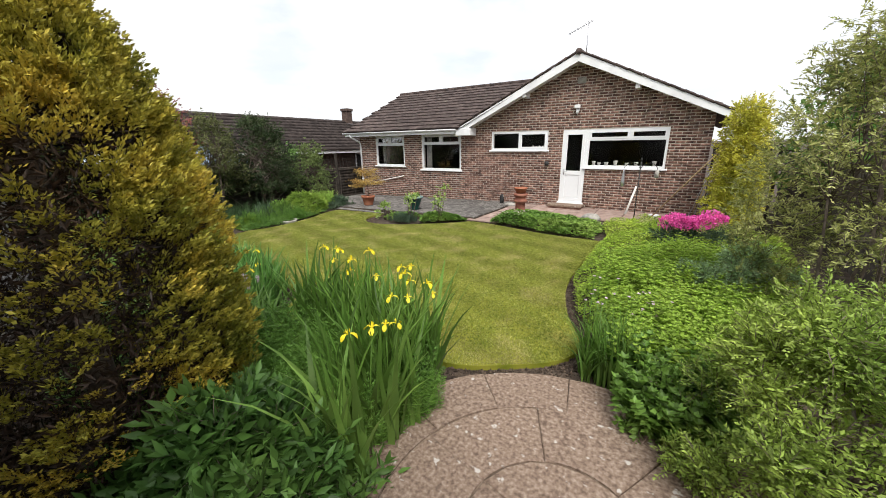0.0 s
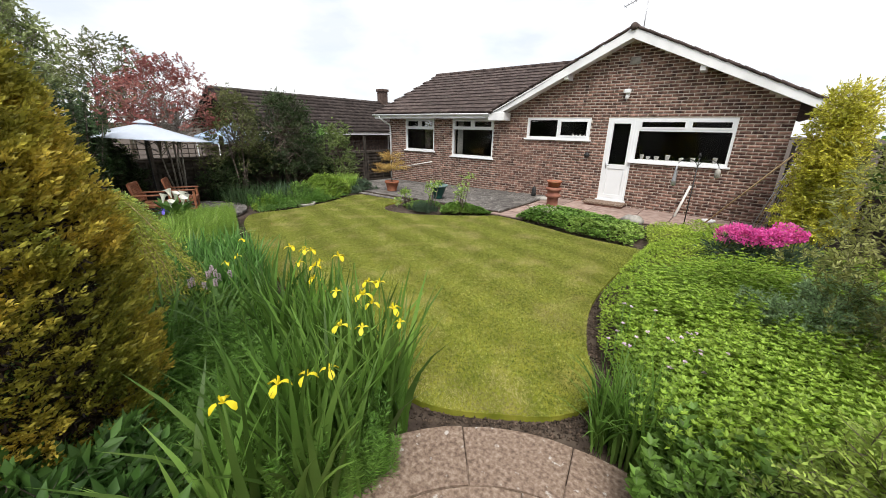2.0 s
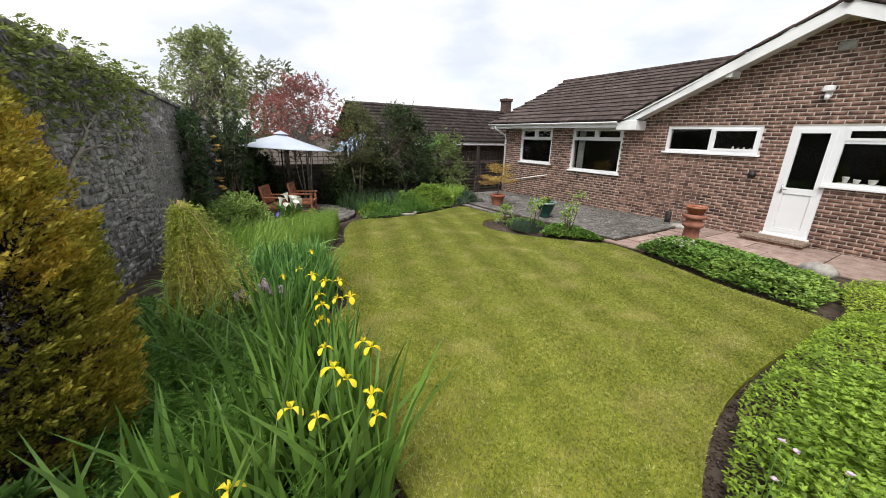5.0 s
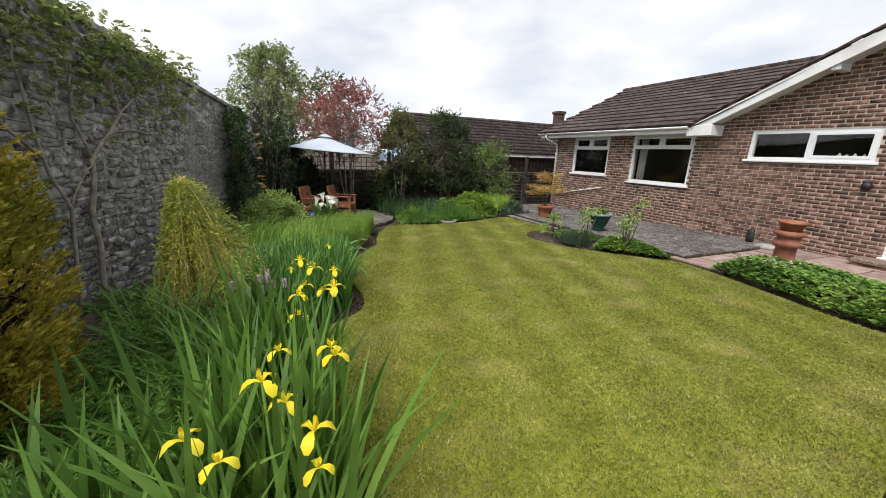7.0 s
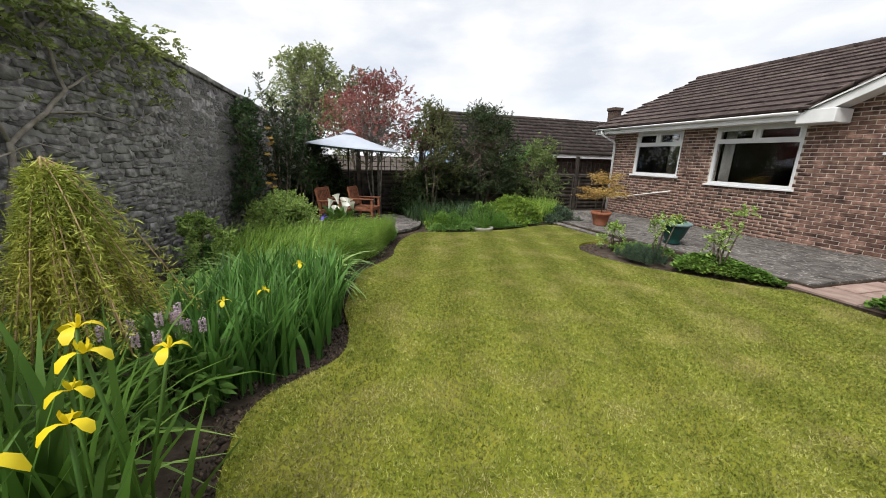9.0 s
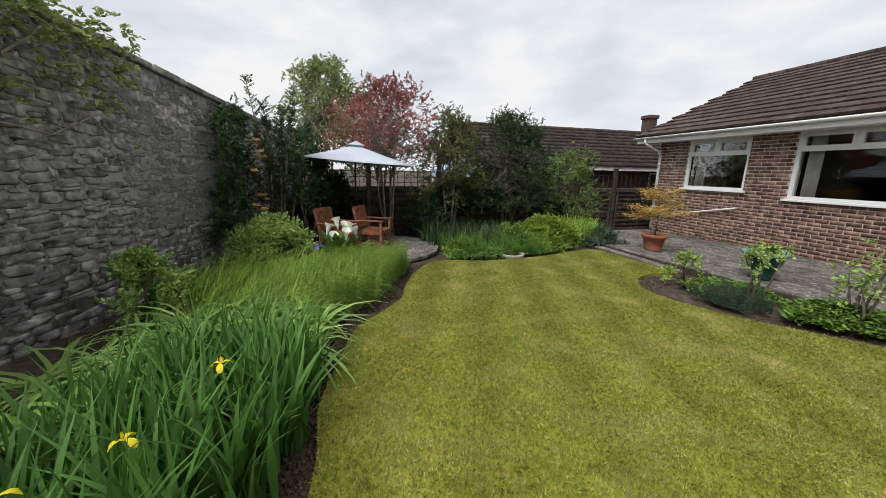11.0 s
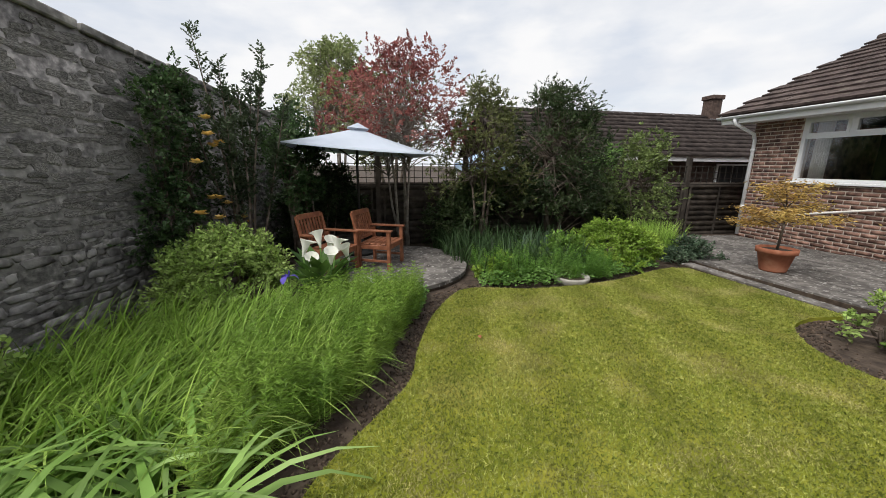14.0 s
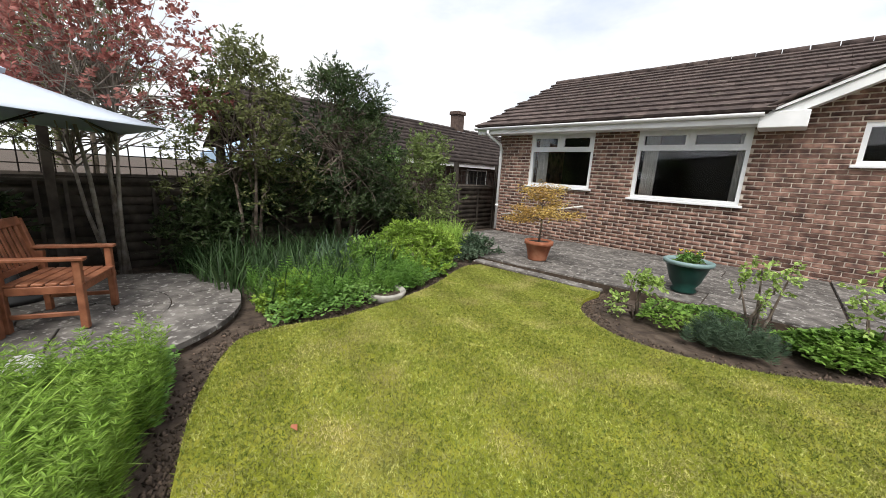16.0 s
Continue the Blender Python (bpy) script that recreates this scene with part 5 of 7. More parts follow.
# ---------------- trees and large shrubs ----------------
def golden_conifer():
    """Egg-shaped conifer: upright flattened sprays all over a tapering body."""
    rng = rng_of(41)
    at = (-1.93, 0.75, gz(-1.93, 0.75))
    ob = thing("golden_conifer", "large egg-shaped golden conifer with dense sprays", "conifer", at=at)
    n = 1200
    z = rng.uniform(0.12, 2.9, n)
    a = rng.uniform(0, 6.28, n)
    # Sprays thin out low down and on one side, baring the darkened twigs.
    full = 0.1 + 0.9 * np.clip((np.cos(a - 1.25) + 0.35) / 1.35, 0, 1) ** 1.3
    keep = rng.uniform(0, 1, n) < full * np.clip(0.5 + z / 1.6, 0.5, 1) + np.clip((z - 1.9) / 0.8, 0, 0.7)
    z, a = np.repeat(z[keep], 6), np.repeat(a[keep], 6)
    n = len(z)
    z, a = np.clip(z + rng.normal(0, 0.055, n), 0.1, 2.93), a + rng.normal(0, 0.07, n)
    prof = np.interp(z, [0, 0.3, 0.9, 1.5, 2.1, 2.5, 2.8, 2.95], [0.62, 0.74, 0.8, 0.74, 0.58, 0.4, 0.18, 0.04])
    r = prof * rng.uniform(0.76, 0.97, n)
    C = np.stack([r * np.cos(a), r * np.sin(a), z], 1)
    out = unit(np.stack([np.cos(a), np.sin(a), rng.uniform(0.5, 1.3, n)], 1))
    side = unit(np.cross(out, np.stack([np.cos(a), np.sin(a), np.full(n, -1.0)], 1)) + rng.normal(0, 0.4, (n, 3)))
    per = 40
    ctr, o, sd = np.repeat(C, per, 0), np.repeat(out, per, 0), np.repeat(side, per, 0)
    t = rng.uniform(0, 1, len(ctr))[:, None]
    u = rng.uniform(-1, 1, len(ctr))[:, None]
    P = ctr + o * t * 0.13 + sd * u * 0.05 * (1.1 - t) + rng.normal(0, 0.006, ctr.shape)
    W = o + sd * u * 0.9 + rng.normal(0, 0.2, ctr.shape)
    foliage("foliage", [leaves(rng, P, W, rng.uniform(0.018, 0.036, len(P)), rng.uniform(0.009, 0.015, len(P)))], L_CONIFER, ob)
    # Dead twigs fill the body; their colour also holds the shade between sprays.
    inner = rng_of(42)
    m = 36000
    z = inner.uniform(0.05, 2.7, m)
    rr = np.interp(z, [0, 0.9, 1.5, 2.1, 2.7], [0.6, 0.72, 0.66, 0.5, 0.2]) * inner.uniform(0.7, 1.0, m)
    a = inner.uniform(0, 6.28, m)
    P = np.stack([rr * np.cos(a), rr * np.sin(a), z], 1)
    foliage("dead_inner", [leaves(inner, P, inner.normal(size=(m, 3)), 0.06, 0.012)], L_SHADEDTWIG, ob, "brown dead inner twigs, darkened for the shade between sprays")
    part("trunk", tubes_mesh("trunk", [([(0, 0, -0.1), (0, 0.02, 1.2), (0.02, 0, 2.6)], [0.09, 0.07, 0.02])], M_BARK), ob)


# Dead-twig brown taken near-black, with the crown's inner shade painted in.
L_SHADEDTWIG = leaf_mat("shaded_brown_twig", (0.014, 0.008, 0.005), (0.03, 0.016, 0.009), (0.06, 0.034, 0.016), trans=0.05)
golden_conifer()

tree("red_tree", "multi-stemmed tree with coppery red leaves", (-11.55, 4.45, 0), 5, 3.65, 1.55, L_RED, (0.075, 0.036), 51, n_clump=160, per=50, clump_r=0.2, bark=M_BARK_PALE, crown_from=0.55, trunk_r=0.032, stretch=(0.6, 1.0), shell=0.2)
tree("olive_tree", "slender tree with small olive-green leaves", (-11.1, 5.9, 0), 4, 2.95, 0.95, L_OLIVE, (0.062, 0.028), 52, n_clump=110, per=95, clump_r=0.24, crown_from=0.3, trunk_r=0.035, shell=0.2)
tree("dark_evergreen", "bushy dark evergreen tree by the fence", (-11.2, 7.5, 0), 4, 2.98, 1.25, L_DARK, (0.075, 0.024), 53, n_clump=190, per=100, clump_r=0.22, crown_from=0.25, trunk_r=0.05, stretch=(0.7, 1.15), shell=0.2)
L_PALE2 = leaf_mat("light_olive_leaf", (0.10, 0.15, 0.04), (0.16, 0.22, 0.06), (0.24, 0.3, 0.09))
L_BORDER = leaf_mat("fresh_border_leaf", (0.2, 0.32, 0.06), (0.32, 0.45, 0.1), (0.46, 0.58, 0.18))
tree("pale_shrub", "airy shrub with pale green leaves by the fence", (-11.0, 9.35, 0), 4, 2.2, 0.75, L_PALE2, (0.07, 0.032), 54, n_clump=50, per=110, clump_r=0.22, crown_from=0.3, trunk_r=0.025, category="shrub", shell=0.2)
L_DARKMID = leaf_mat("deep_green_leaf", (0.025, 0.06, 0.02), (0.05, 0.1, 0.03), (0.09, 0.15, 0.05))
tree("corner_evergreen", "dark evergreen shrub in the corner by the fence", (-10.75, 2.6, 0), 5, 2.4, 0.8, L_DARKMID, (0.08, 0.032), 55, n_clump=58, per=110, clump_r=0.2, crown_from=0.3, trunk_r=0.03, category="shrub", stretch=(0.8, 0.7), shell=0.2)
tree("far_birch", "tall pale spring-leaved tree beyond the garden wall", (-22.0, 2.3, -0.3), 4, 6.9, 2.3, L_PALE, (0.12, 0.07), 56, n_clump=200, per=80, clump_r=0.4, bark=M_BARK_PALE, rise=0.0, crown_from=0.45, trunk_r=0.08, shell=0.2)
tree("far_tree", "green tree beyond the fence", (-17.5, 4.6, -0.3), 3, 5.3, 1.7, L_OLIVE, (0.10, 0.05), 57, n_clump=70, per=90, clump_r=0.4, crown_from=0.35, trunk_r=0.08, shell=0.2)
tree("far_shrub", "leafy shrub beyond the fence", (-14.0, 10.3, -0.3), 4, 2.3, 1.0, L_GREEN, (0.09, 0.045), 58, n_clump=40, per=100, clump_r=0.3, crown_from=0.25, trunk_r=0.04, shell=0.2, category="shrub")
tree("climbing_rose", "climbing rose with yellow and apricot flowers on the wall", (-8.95, 1.68, 0), 5, 2.5, 0.75, L_DARKMID, (0.055, 0.03), 59, n_clump=90, per=70, clump_r=0.2, crown_from=0.25, trunk_r=0.02, category="rose", stretch=(1.0, 0.35), shell=0.2)
ROSE = bpy.data.objects["climbing_rose"]


def rosette(rng, at, r, n=14):
    a = rng.uniform(0, 6.28, n)
    W = np.stack([np.cos(a), np.sin(a), rng.uniform(0.1, 1.2, n)], 1)
    return leaves(rng, np.tile(at, (n, 1)), W, r, r * 0.9, up=np.tile([0, 0, 1.0], (n, 1)))


rr = rng_of(60)
for i in range(17):
    x, z = rr.uniform(-0.6, 0.7), rr.uniform(0.6, 2.15)
    foliage("flower", [rosette(rr, (x, 0.42 - 0.12 * x + rr.uniform(-0.05, 0.08), z), 0.075)], F_ROSE, ROSE, "apricot yellow rose flower")

def upright_shrub():
    """Several straight leafy shoots of uneven height from one foot."""
    rng = rng_of(63)
    ob = thing("upright_shrub", "tall upright shrub with grey-green leaves beside the rose", "shrub", at=(-9.25, 2.2, 0))
    lines, P, D = [], [], []
    for tx, ty, tz in ((0.17, -0.25, 2.98), (0.05, -0.05, 2.72), (-0.02, 0.42, 2.84), (-0.25, 0.2, 2.6), (0.1, 0.15, 2.35), (0.2, -0.45, 2.5), (-0.15, 0.6, 2.3), (0.28, 0.05, 2.0), (-0.3, -0.1, 2.45)):
        pts = [(tx * 0.15, ty * 0.15, -0.05), (tx * 0.6 + rng.normal(0, 0.04), ty * 0.6 + rng.normal(0, 0.04), tz * 0.5), (tx, ty, tz)]
        lines.append((pts, [0.02, 0.014, 0.004]))
        k = 75
        t = rng.uniform(0.3, 1, k) ** 0.8
        q = np.stack([np.interp(t, [0, 0.5, 1], [w[c] for w in pts]) for c in range(3)], 1)
        b = rng.uniform(0, 6.28, k)
        P.append(q), D.append(np.stack([np.cos(b), np.sin(b), rng.uniform(0.6, 1.6, k)], 1))
    part("stem", tubes_mesh("stem", lines, M_BARK, 6), ob)
    lv, tw = sprigs(rng, np.concatenate(P), np.concatenate(D), 0.06, 0.028, 4)
    foliage("foliage", [lv], L_SILVERDARK, ob)
    tagged(foliage("twigs", [tw], M_BARK, ob), kind="stuff")


L_SILVERDARK = leaf_mat("dull_grey_green_leaf", (0.035, 0.055, 0.025), (0.065, 0.095, 0.045), (0.12, 0.16, 0.085))
upright_shrub()


def wall_climber():
    """Twisting bare stems flat on the stone wall, with sparse leafy sprays along the top."""
    rng = rng_of(61)
    ob = thing("wall_climber", "old climber with bare twisting stems on the stone wall", "climber", at=(0, 0, 0))

    def on_wall(x, z, off=0.05):
        return (x, sw_y(x) + off, z)
    stems = (([(-4.85, 0.0), (-4.92, 1.04), (-5.09, 1.61), (-5.41, 1.89), (-5.66, 2.12), (-5.55, 2.6), (-5.8, 3.0)], 0.03),
             ([(-5.41, 1.89), (-5.9, 1.95), (-6.4, 1.86), (-6.9, 2.1)], 0.014), ([(-5.09, 1.61), (-4.9, 2.0), (-5.05, 2.5), (-4.8, 2.95)], 0.018),
             ([(-4.5, 0.0), (-4.66, 1.14), (-4.5, 1.62), (-4.42, 2.44), (-4.6, 3.0)], 0.02), ([(-4.66, 1.14), (-4.95, 1.5), (-5.3, 1.62), (-5.7, 1.5)], 0.012),
             ([(-5.66, 2.12), (-6.1, 2.4), (-6.5, 2.75), (-7.1, 2.9)], 0.014), ([(-4.5, 1.62), (-4.1, 2.0), (-3.9, 2.5), (-3.6, 3.0)], 0.015), ([(-3.7, 0.0), (-3.75, 1.2), (-3.9, 2.1), (-3.7, 3.1)], 0.018))
    for line, r in stems:
        pts = []
        for (x0, z0), (x1, z1) in zip(line, line[1:]):
            for t in (0, 0.33, 0.67):
                pts.append(on_wall(x0 + (x1 - x0) * t + rng.normal(0, 0.015), z0 + (z1 - z0) * t, 0.05 + rng.uniform(0, 0.025)))
        pts.append(on_wall(*line[-1]))
        part("stem", tubes_mesh("stem", [(pts, list(np.linspace(r, r * 0.45, len(pts))))], M_BARK_PALE, 6), ob, "bare grey-brown stem")
    k = 420
    x = rng.uniform(-7.2, -3.3, k)
    z = sw_top(-5) - 0.05 - np.abs(rng.normal(0, 0.42, k))
    P = np.stack([x, sw_y(x) + rng.uniform(0.03, 0.28, k), z], 1)
    over = rng.uniform(-7.2, -4.0, 60)
    P = np.concatenate([P, np.stack([over, sw_y(over) - rng.uniform(-0.15, 0.25, 60), sw_top(-5.6) + rng.uniform(-0.05, 0.2, 60)], 1)])
    D = rng.normal(0, 1, P.shape) * [1, 0.5, 0.6] + [-0.1, 0.45, 0.1]
    lv, tw = sprigs(rng, P, D, 0.07, 0.034, 4, 0.3)
    foliage("foliage", [lv], L_CLIMBER, ob, "sparse olive-green leaves")
    tagged(foliage("twigs", [tw], M_BARK_PALE, ob), kind="stuff")


L_CLIMBER = leaf_mat("climber_leaf", (0.12, 0.165, 0.045), (0.21, 0.262, 0.0675), (0.345, 0.39, 0.112))
wall_climber()

# weeping golden shrub
def weeping():
    rng = rng_of(62)
    at = (-3.55, 1.75, gz(-3.55, 1.75))
    ob = thing("weeping_shrub", "weeping golden feathery shrub tied to canes", "shrub", at=at)
    lines, P, W = [], [], []
    for i in range(70):
        a = rng.uniform(0, 6.28)
        r = (0.42 + 0.22 * math.cos(a - 1.15)) * rng.uniform(0.35, 1.0)
        top = 1.46 * rng.uniform(0.9, 1.0)
        pts = []
        for s in np.linspace(0, 1, 9):
            pts.append((math.cos(a) * r * s, math.sin(a) * r * s, top + 0.1 * s * (1 - s) - (top - 0.3) * s ** 1.4 * 0.85))
        lines.append((pts, 0.004))
        pts = np.array(pts)
        k = 300
        t = rng.uniform(0.12, 1, k)
        q = np.stack([np.interp(t, np.linspace(0, 1, 9), pts[:, c]) for c in range(3)], 1)
        P.append(q + rng.normal(0, 0.022, (k, 3)))
        W.append(rng.normal(0, 0.7, (k, 3)) + [math.cos(a) * 0.6, math.sin(a) * 0.6, -0.3])
    P, W = np.concatenate(P), np.concatenate(W)
    part("stem", tubes_mesh("stem", lines, M_CANE, 4), ob)
    foliage("foliage", [leaves(rng, P, W, rng.uniform(0.03, 0.065, len(P)), 0.008)], L_WEEP, ob)
    part("trunk", tubes_mesh("trunk", [([(0, 0, -0.1), (0.02, 0, 0.8), (0, 0, 1.4)], [0.03, 0.022, 0.01])], M_BARK), ob)
    for dx in (-0.1, 0.12):
        part("cane", tubes_mesh("cane", [([(dx * 2, 0.1, -0.1), (dx * 0.3, 0.0, 1.42)], 0.007)], M_CANE, 5), ob)


weeping()

# ---------------- left border ----------------
bush("peony", "leafy dark green peony clump beside the terrace", (-0.95, 0.9, gz(-1, 1)), mound(26, 0.7, 0.55, 0.78, 0.19, 70), 380, L_PEONY, 0.13, 0.036, "plant", 71, droop=0.0, lo=0.5, pairs=3)
bush("peony", "leafy dark green peony clump beside the terrace", (-0.55, 0.6, gz(-0.5, 0.5)), mound(16, 0.42, 0.5, 0.62, 0.17, 72), 340, L_PEONY, 0.13, 0.036, "plant", 73, droop=0.0, lo=0.5, pairs=3)
ferny("horsetail", "fine feathery green shoots among the irises", [(-0.75, 1.45), (-0.55, 2.2), (-1.2, 2.45), (-2.4, 2.2), (-2.9, 1.5), (-1.3, 1.2)], 1150, (0.3, 0.62), L_FERNY, 74)
IRIS_BED = [(-0.62, 1.25), (-0.58, 2.2), (-0.8, 2.62), (-1.7, 2.7), (-2.4, 2.6), (-2.3, 2.25), (-1.3, 2.1), (-0.95, 1.5)]
IRIS = strap_clump("yellow_iris", "clump of yellow flag irises with sword leaves", IRIS_BED, 620, (0.65, 1.2), (0.055, 0.085), (0.05, 0.6), L_IRIS, 75, "iris", fans=5)
IRIS2 = strap_clump("arching_iris", "iris leaves arching over the border edge", [(-1.7, 1.7), (-2.0, 2.2), (-3.1, 2.35), (-3.1, 1.5)], 280, (0.65, 1.05), (0.035, 0.055), (0.3, 1.7), L_IRIS, 76, "iris", fans=5, plants=5)
L_IRISB = leaf_mat("bright_iris_leaf", (0.06, 0.16, 0.025), (0.1, 0.24, 0.04), (0.16, 0.32, 0.06))
strap_clump("border_iris", "row of bright green iris leaves along the lawn edge", [(-3.2, 2.5), (-3.7, 3.08), (-4.3, 3.2), (-5.0, 3.25), (-5.1, 2.7), (-4.5, 2.15), (-3.7, 2.1)], 1150, (0.45, 0.8), (0.038, 0.06), (0.1, 0.7), L_IRISB, 77, "iris", fans=5, plants=9)
strap_clump("daylily", "mound of pale arching daylily leaves", [(-4.2, 1.6), (-4.4, 2.5), (-5.2, 3.1), (-5.9, 3.3), (-6.3, 2.2), (-5.2, 1.5)], 600, (0.5, 0.85), (0.045, 0.07), (1.2, 2.1), L_LILY, 78, "daylily", fans=8, segs=6, plants=11)
strap_clump("tall_grass", "bright green grassy leaves bent over by wind", [(-6.0, 1.8), (-5.95, 3.0), (-6.4, 3.5), (-7.3, 3.75), (-7.8, 3.2), (-7.85, 1.95), (-7.2, 1.4)], 5400, (0.35, 0.7), (0.012, 0.026), (0.4, 1.7), L_GRASSY, 79, "grass plant", lean=(0.05, 0.7), fans=8, plants=9)
ferny("ferny_edging", "soft feathery green plants along the border edge", [(-5.65, 3.12), (-6.45, 3.78), (-7.1, 4.03), (-8.1, 4.38), (-8.2, 3.4), (-6.8, 2.95)], 900, (0.28, 0.52), L_EDGE, 80, plants=9)
carpet("small_leaf_cover", "small-leaved green plants at the patio edge", [(-7.3, 3.6), (-7.6, 4.25), (-8.45, 4.5), (-8.6, 3.6)], 3500, 0.2, L_GREEN, 0.045, 0.03, 81)
bush("green_shrub", "rounded leafy green shrub near the stone wall", (-8.3, 2.3, 0), mound(30, 0.62, 0.6, 0.95, 0.2, 82), 420, L_BORDER, 0.05, 0.03, "shrub", 83)
bush("variegated_shrub", "small pale-leaved shrub in the border", (-6.3, 1.6, 0.03), mound(15, 0.36, 0.32, 0.85, 0.16, 84), 190, L_BORDER, 0.055, 0.034, "shrub", 85)
bush("low_shrub", "leafy growth at the foot of the stone wall", (-6.6, 1.6, 0.0), mound(14, 0.7, 0.3, 0.36, 0.17, 86), 260, L_GREEN, 0.06, 0.03, "shrub", 87)
bush("low_shrub", "leafy green growth at the foot of the stone wall", (-3.2, 1.2, 0.05), mound(20, 1.4, 0.45, 0.55, 0.2, 88), 260, L_GREEN, 0.07, 0.036, "shrub", 89)


def iris_flower(parent, rng, x, y, h, mat, r=0.05):
    """Stem, three falling and three upright petals."""
    dx, dy = rng.normal(0, 0.05, 2)
    f = part("flower", tubes_mesh("flower", [([(x, y, 0), (x + dx * 0.4, y + dy * 0.4, h * 0.6), (x + dx, y + dy, h)], 0.005)], L_IRIS, 5), parent, "iris flower on a green stem")
    ch = []
    a0 = rng.uniform(0, 6.28)
    c = np.array([x + dx, y + dy, h])
    for i in range(3):
        a = a0 + i * 2.094
        d = np.array([math.cos(a), math.sin(a), 0])
        s = np.array([-math.sin(a), math.cos(a), 0])
        rows = []
        for k, (o, z, w) in enumerate(((0.0, 0.0, 0.012), (0.4, 0.25, 0.022), (0.85, 0.2, 0.045), (1.2, -0.1, 0.055), (1.4, -0.55, 0.02))):
            m = c + d * o * r + np.array([0, 0, z * r])
            rows += [m - s * w * r / 0.065 * 0.5, m + s * w * r / 0.065 * 0.5]
        ch.append((np.array(rows), np.array([[2 * k, 2 * k + 1, 2 * k + 3, 2 * k + 2] for k in range(4)])))
        a += 1.047
        d = np.array([math.cos(a), math.sin(a), 0])
        s = np.array([-math.sin(a), math.cos(a), 0])
        rows = []
        for o, z, w in ((0.0, 0.0, 0.01), (0.25, 0.4, 0.022), (0.35, 0.75, 0.02), (0.3, 0.95, 0.006)):
            m = c + d * o * r + np.array([0, 0, z * r])
            rows += [m - s * w * r * 7, m + s * w * r * 7]
        ch.append((np.array(rows), np.array([[2 * k, 2 * k + 1, 2 * k + 3, 2 * k + 2] for k in range(3)])))
    V, Fq = join_np(ch)
    part("petal", mesh_np("petal", V, Fq, mat, True), f, "yellow petals" if mat is F_YELLOW else "violet petals")


rr = rng_of(90)
ic = IRIS.matrix_basis.translation
for x, y, h in ((-0.62, 1.5, 1.02), (-0.68, 1.62, 0.95), (-0.7, 1.84, 0.9), (-0.76, 1.95, 0.84), (-0.94, 2.22, 0.88), (-0.92, 2.34, 0.86), (-0.83, 2.58, 0.82), (-0.93, 2.62, 0.9), (-1.02, 2.55, 0.92), (-0.98, 2.44, 1.0), (-1.08, 2.6, 0.98),
                (-1.29, 2.63, 0.95), (-1.31, 2.5, 0.9), (-1.6, 2.58, 1.02), (-1.7, 2.62, 0.96), (-1.84, 2.6, 0.85), (-1.87, 2.66, 0.92), (-2.05, 2.58, 0.9), (-2.12, 2.62, 0.94), (-2.09, 2.68, 1.0), (-2.12, 2.5, 1.02)):
    iris_flower(IRIS, rr, x - ic.x, y - ic.y, h, F_YELLOW, rr.uniform(0.032, 0.044))
BI = bpy.data.objects["border_iris"]
ic = BI.matrix_basis.translation
for x, y, h in ((-3.7, 2.75, 0.6), (-4.1, 2.95, 0.68), (-3.5, 2.6, 0.62)):
    iris_flower(BI, rr, x - ic.x, y - ic.y, h, F_YELLOW, 0.035)
v = thing("violet_iris", "single violet-blue iris beside the white lilies", "iris", at=(-7.75, 3.05, 0))
iris_flower(v, rr, 0, 0, 0.5, F_BLUE, 0.07)


def persicaria():
    rng = rng_of(91)
    ob = thing("bistort", "bistort with pale mauve flower spikes", "plant", at=(-3.3, 2.25, gz(-3.3, 2.25)))
    for i in range(11):
        x, y, h = rng.normal(0, 0.12), rng.normal(0, 0.12), rng.uniform(0.42, 0.6)
        f = part("stem", tubes_mesh("stem", [([(x, y, 0), (x * 1.1, y * 1.1, h)], 0.004)], L_IRIS, 4), ob)
        k = 150
        a, t = rng.uniform(0, 6.28, k), rng.uniform(0, 1, k)
        P = np.stack([x * 1.1 + 0.008 * np.cos(a), y * 1.1 + 0.008 * np.sin(a), h - 0.02 + 0.08 * t], 1)
        foliage("flower_spike", [leaves(rng, P, np.stack([np.cos(a), np.sin(a), np.full(k, 0.3)], 1), 0.014, 0.009)], F_MAUVE, f, "pale mauve flower spike")
    P, D = clumps(rng, [(0, 0, 0.2)], [0.28], 300, 0.3)
    foliage("foliage", [leaves(rng, P, D, 0.12, 0.05)], L_GREEN, ob)


persicaria()


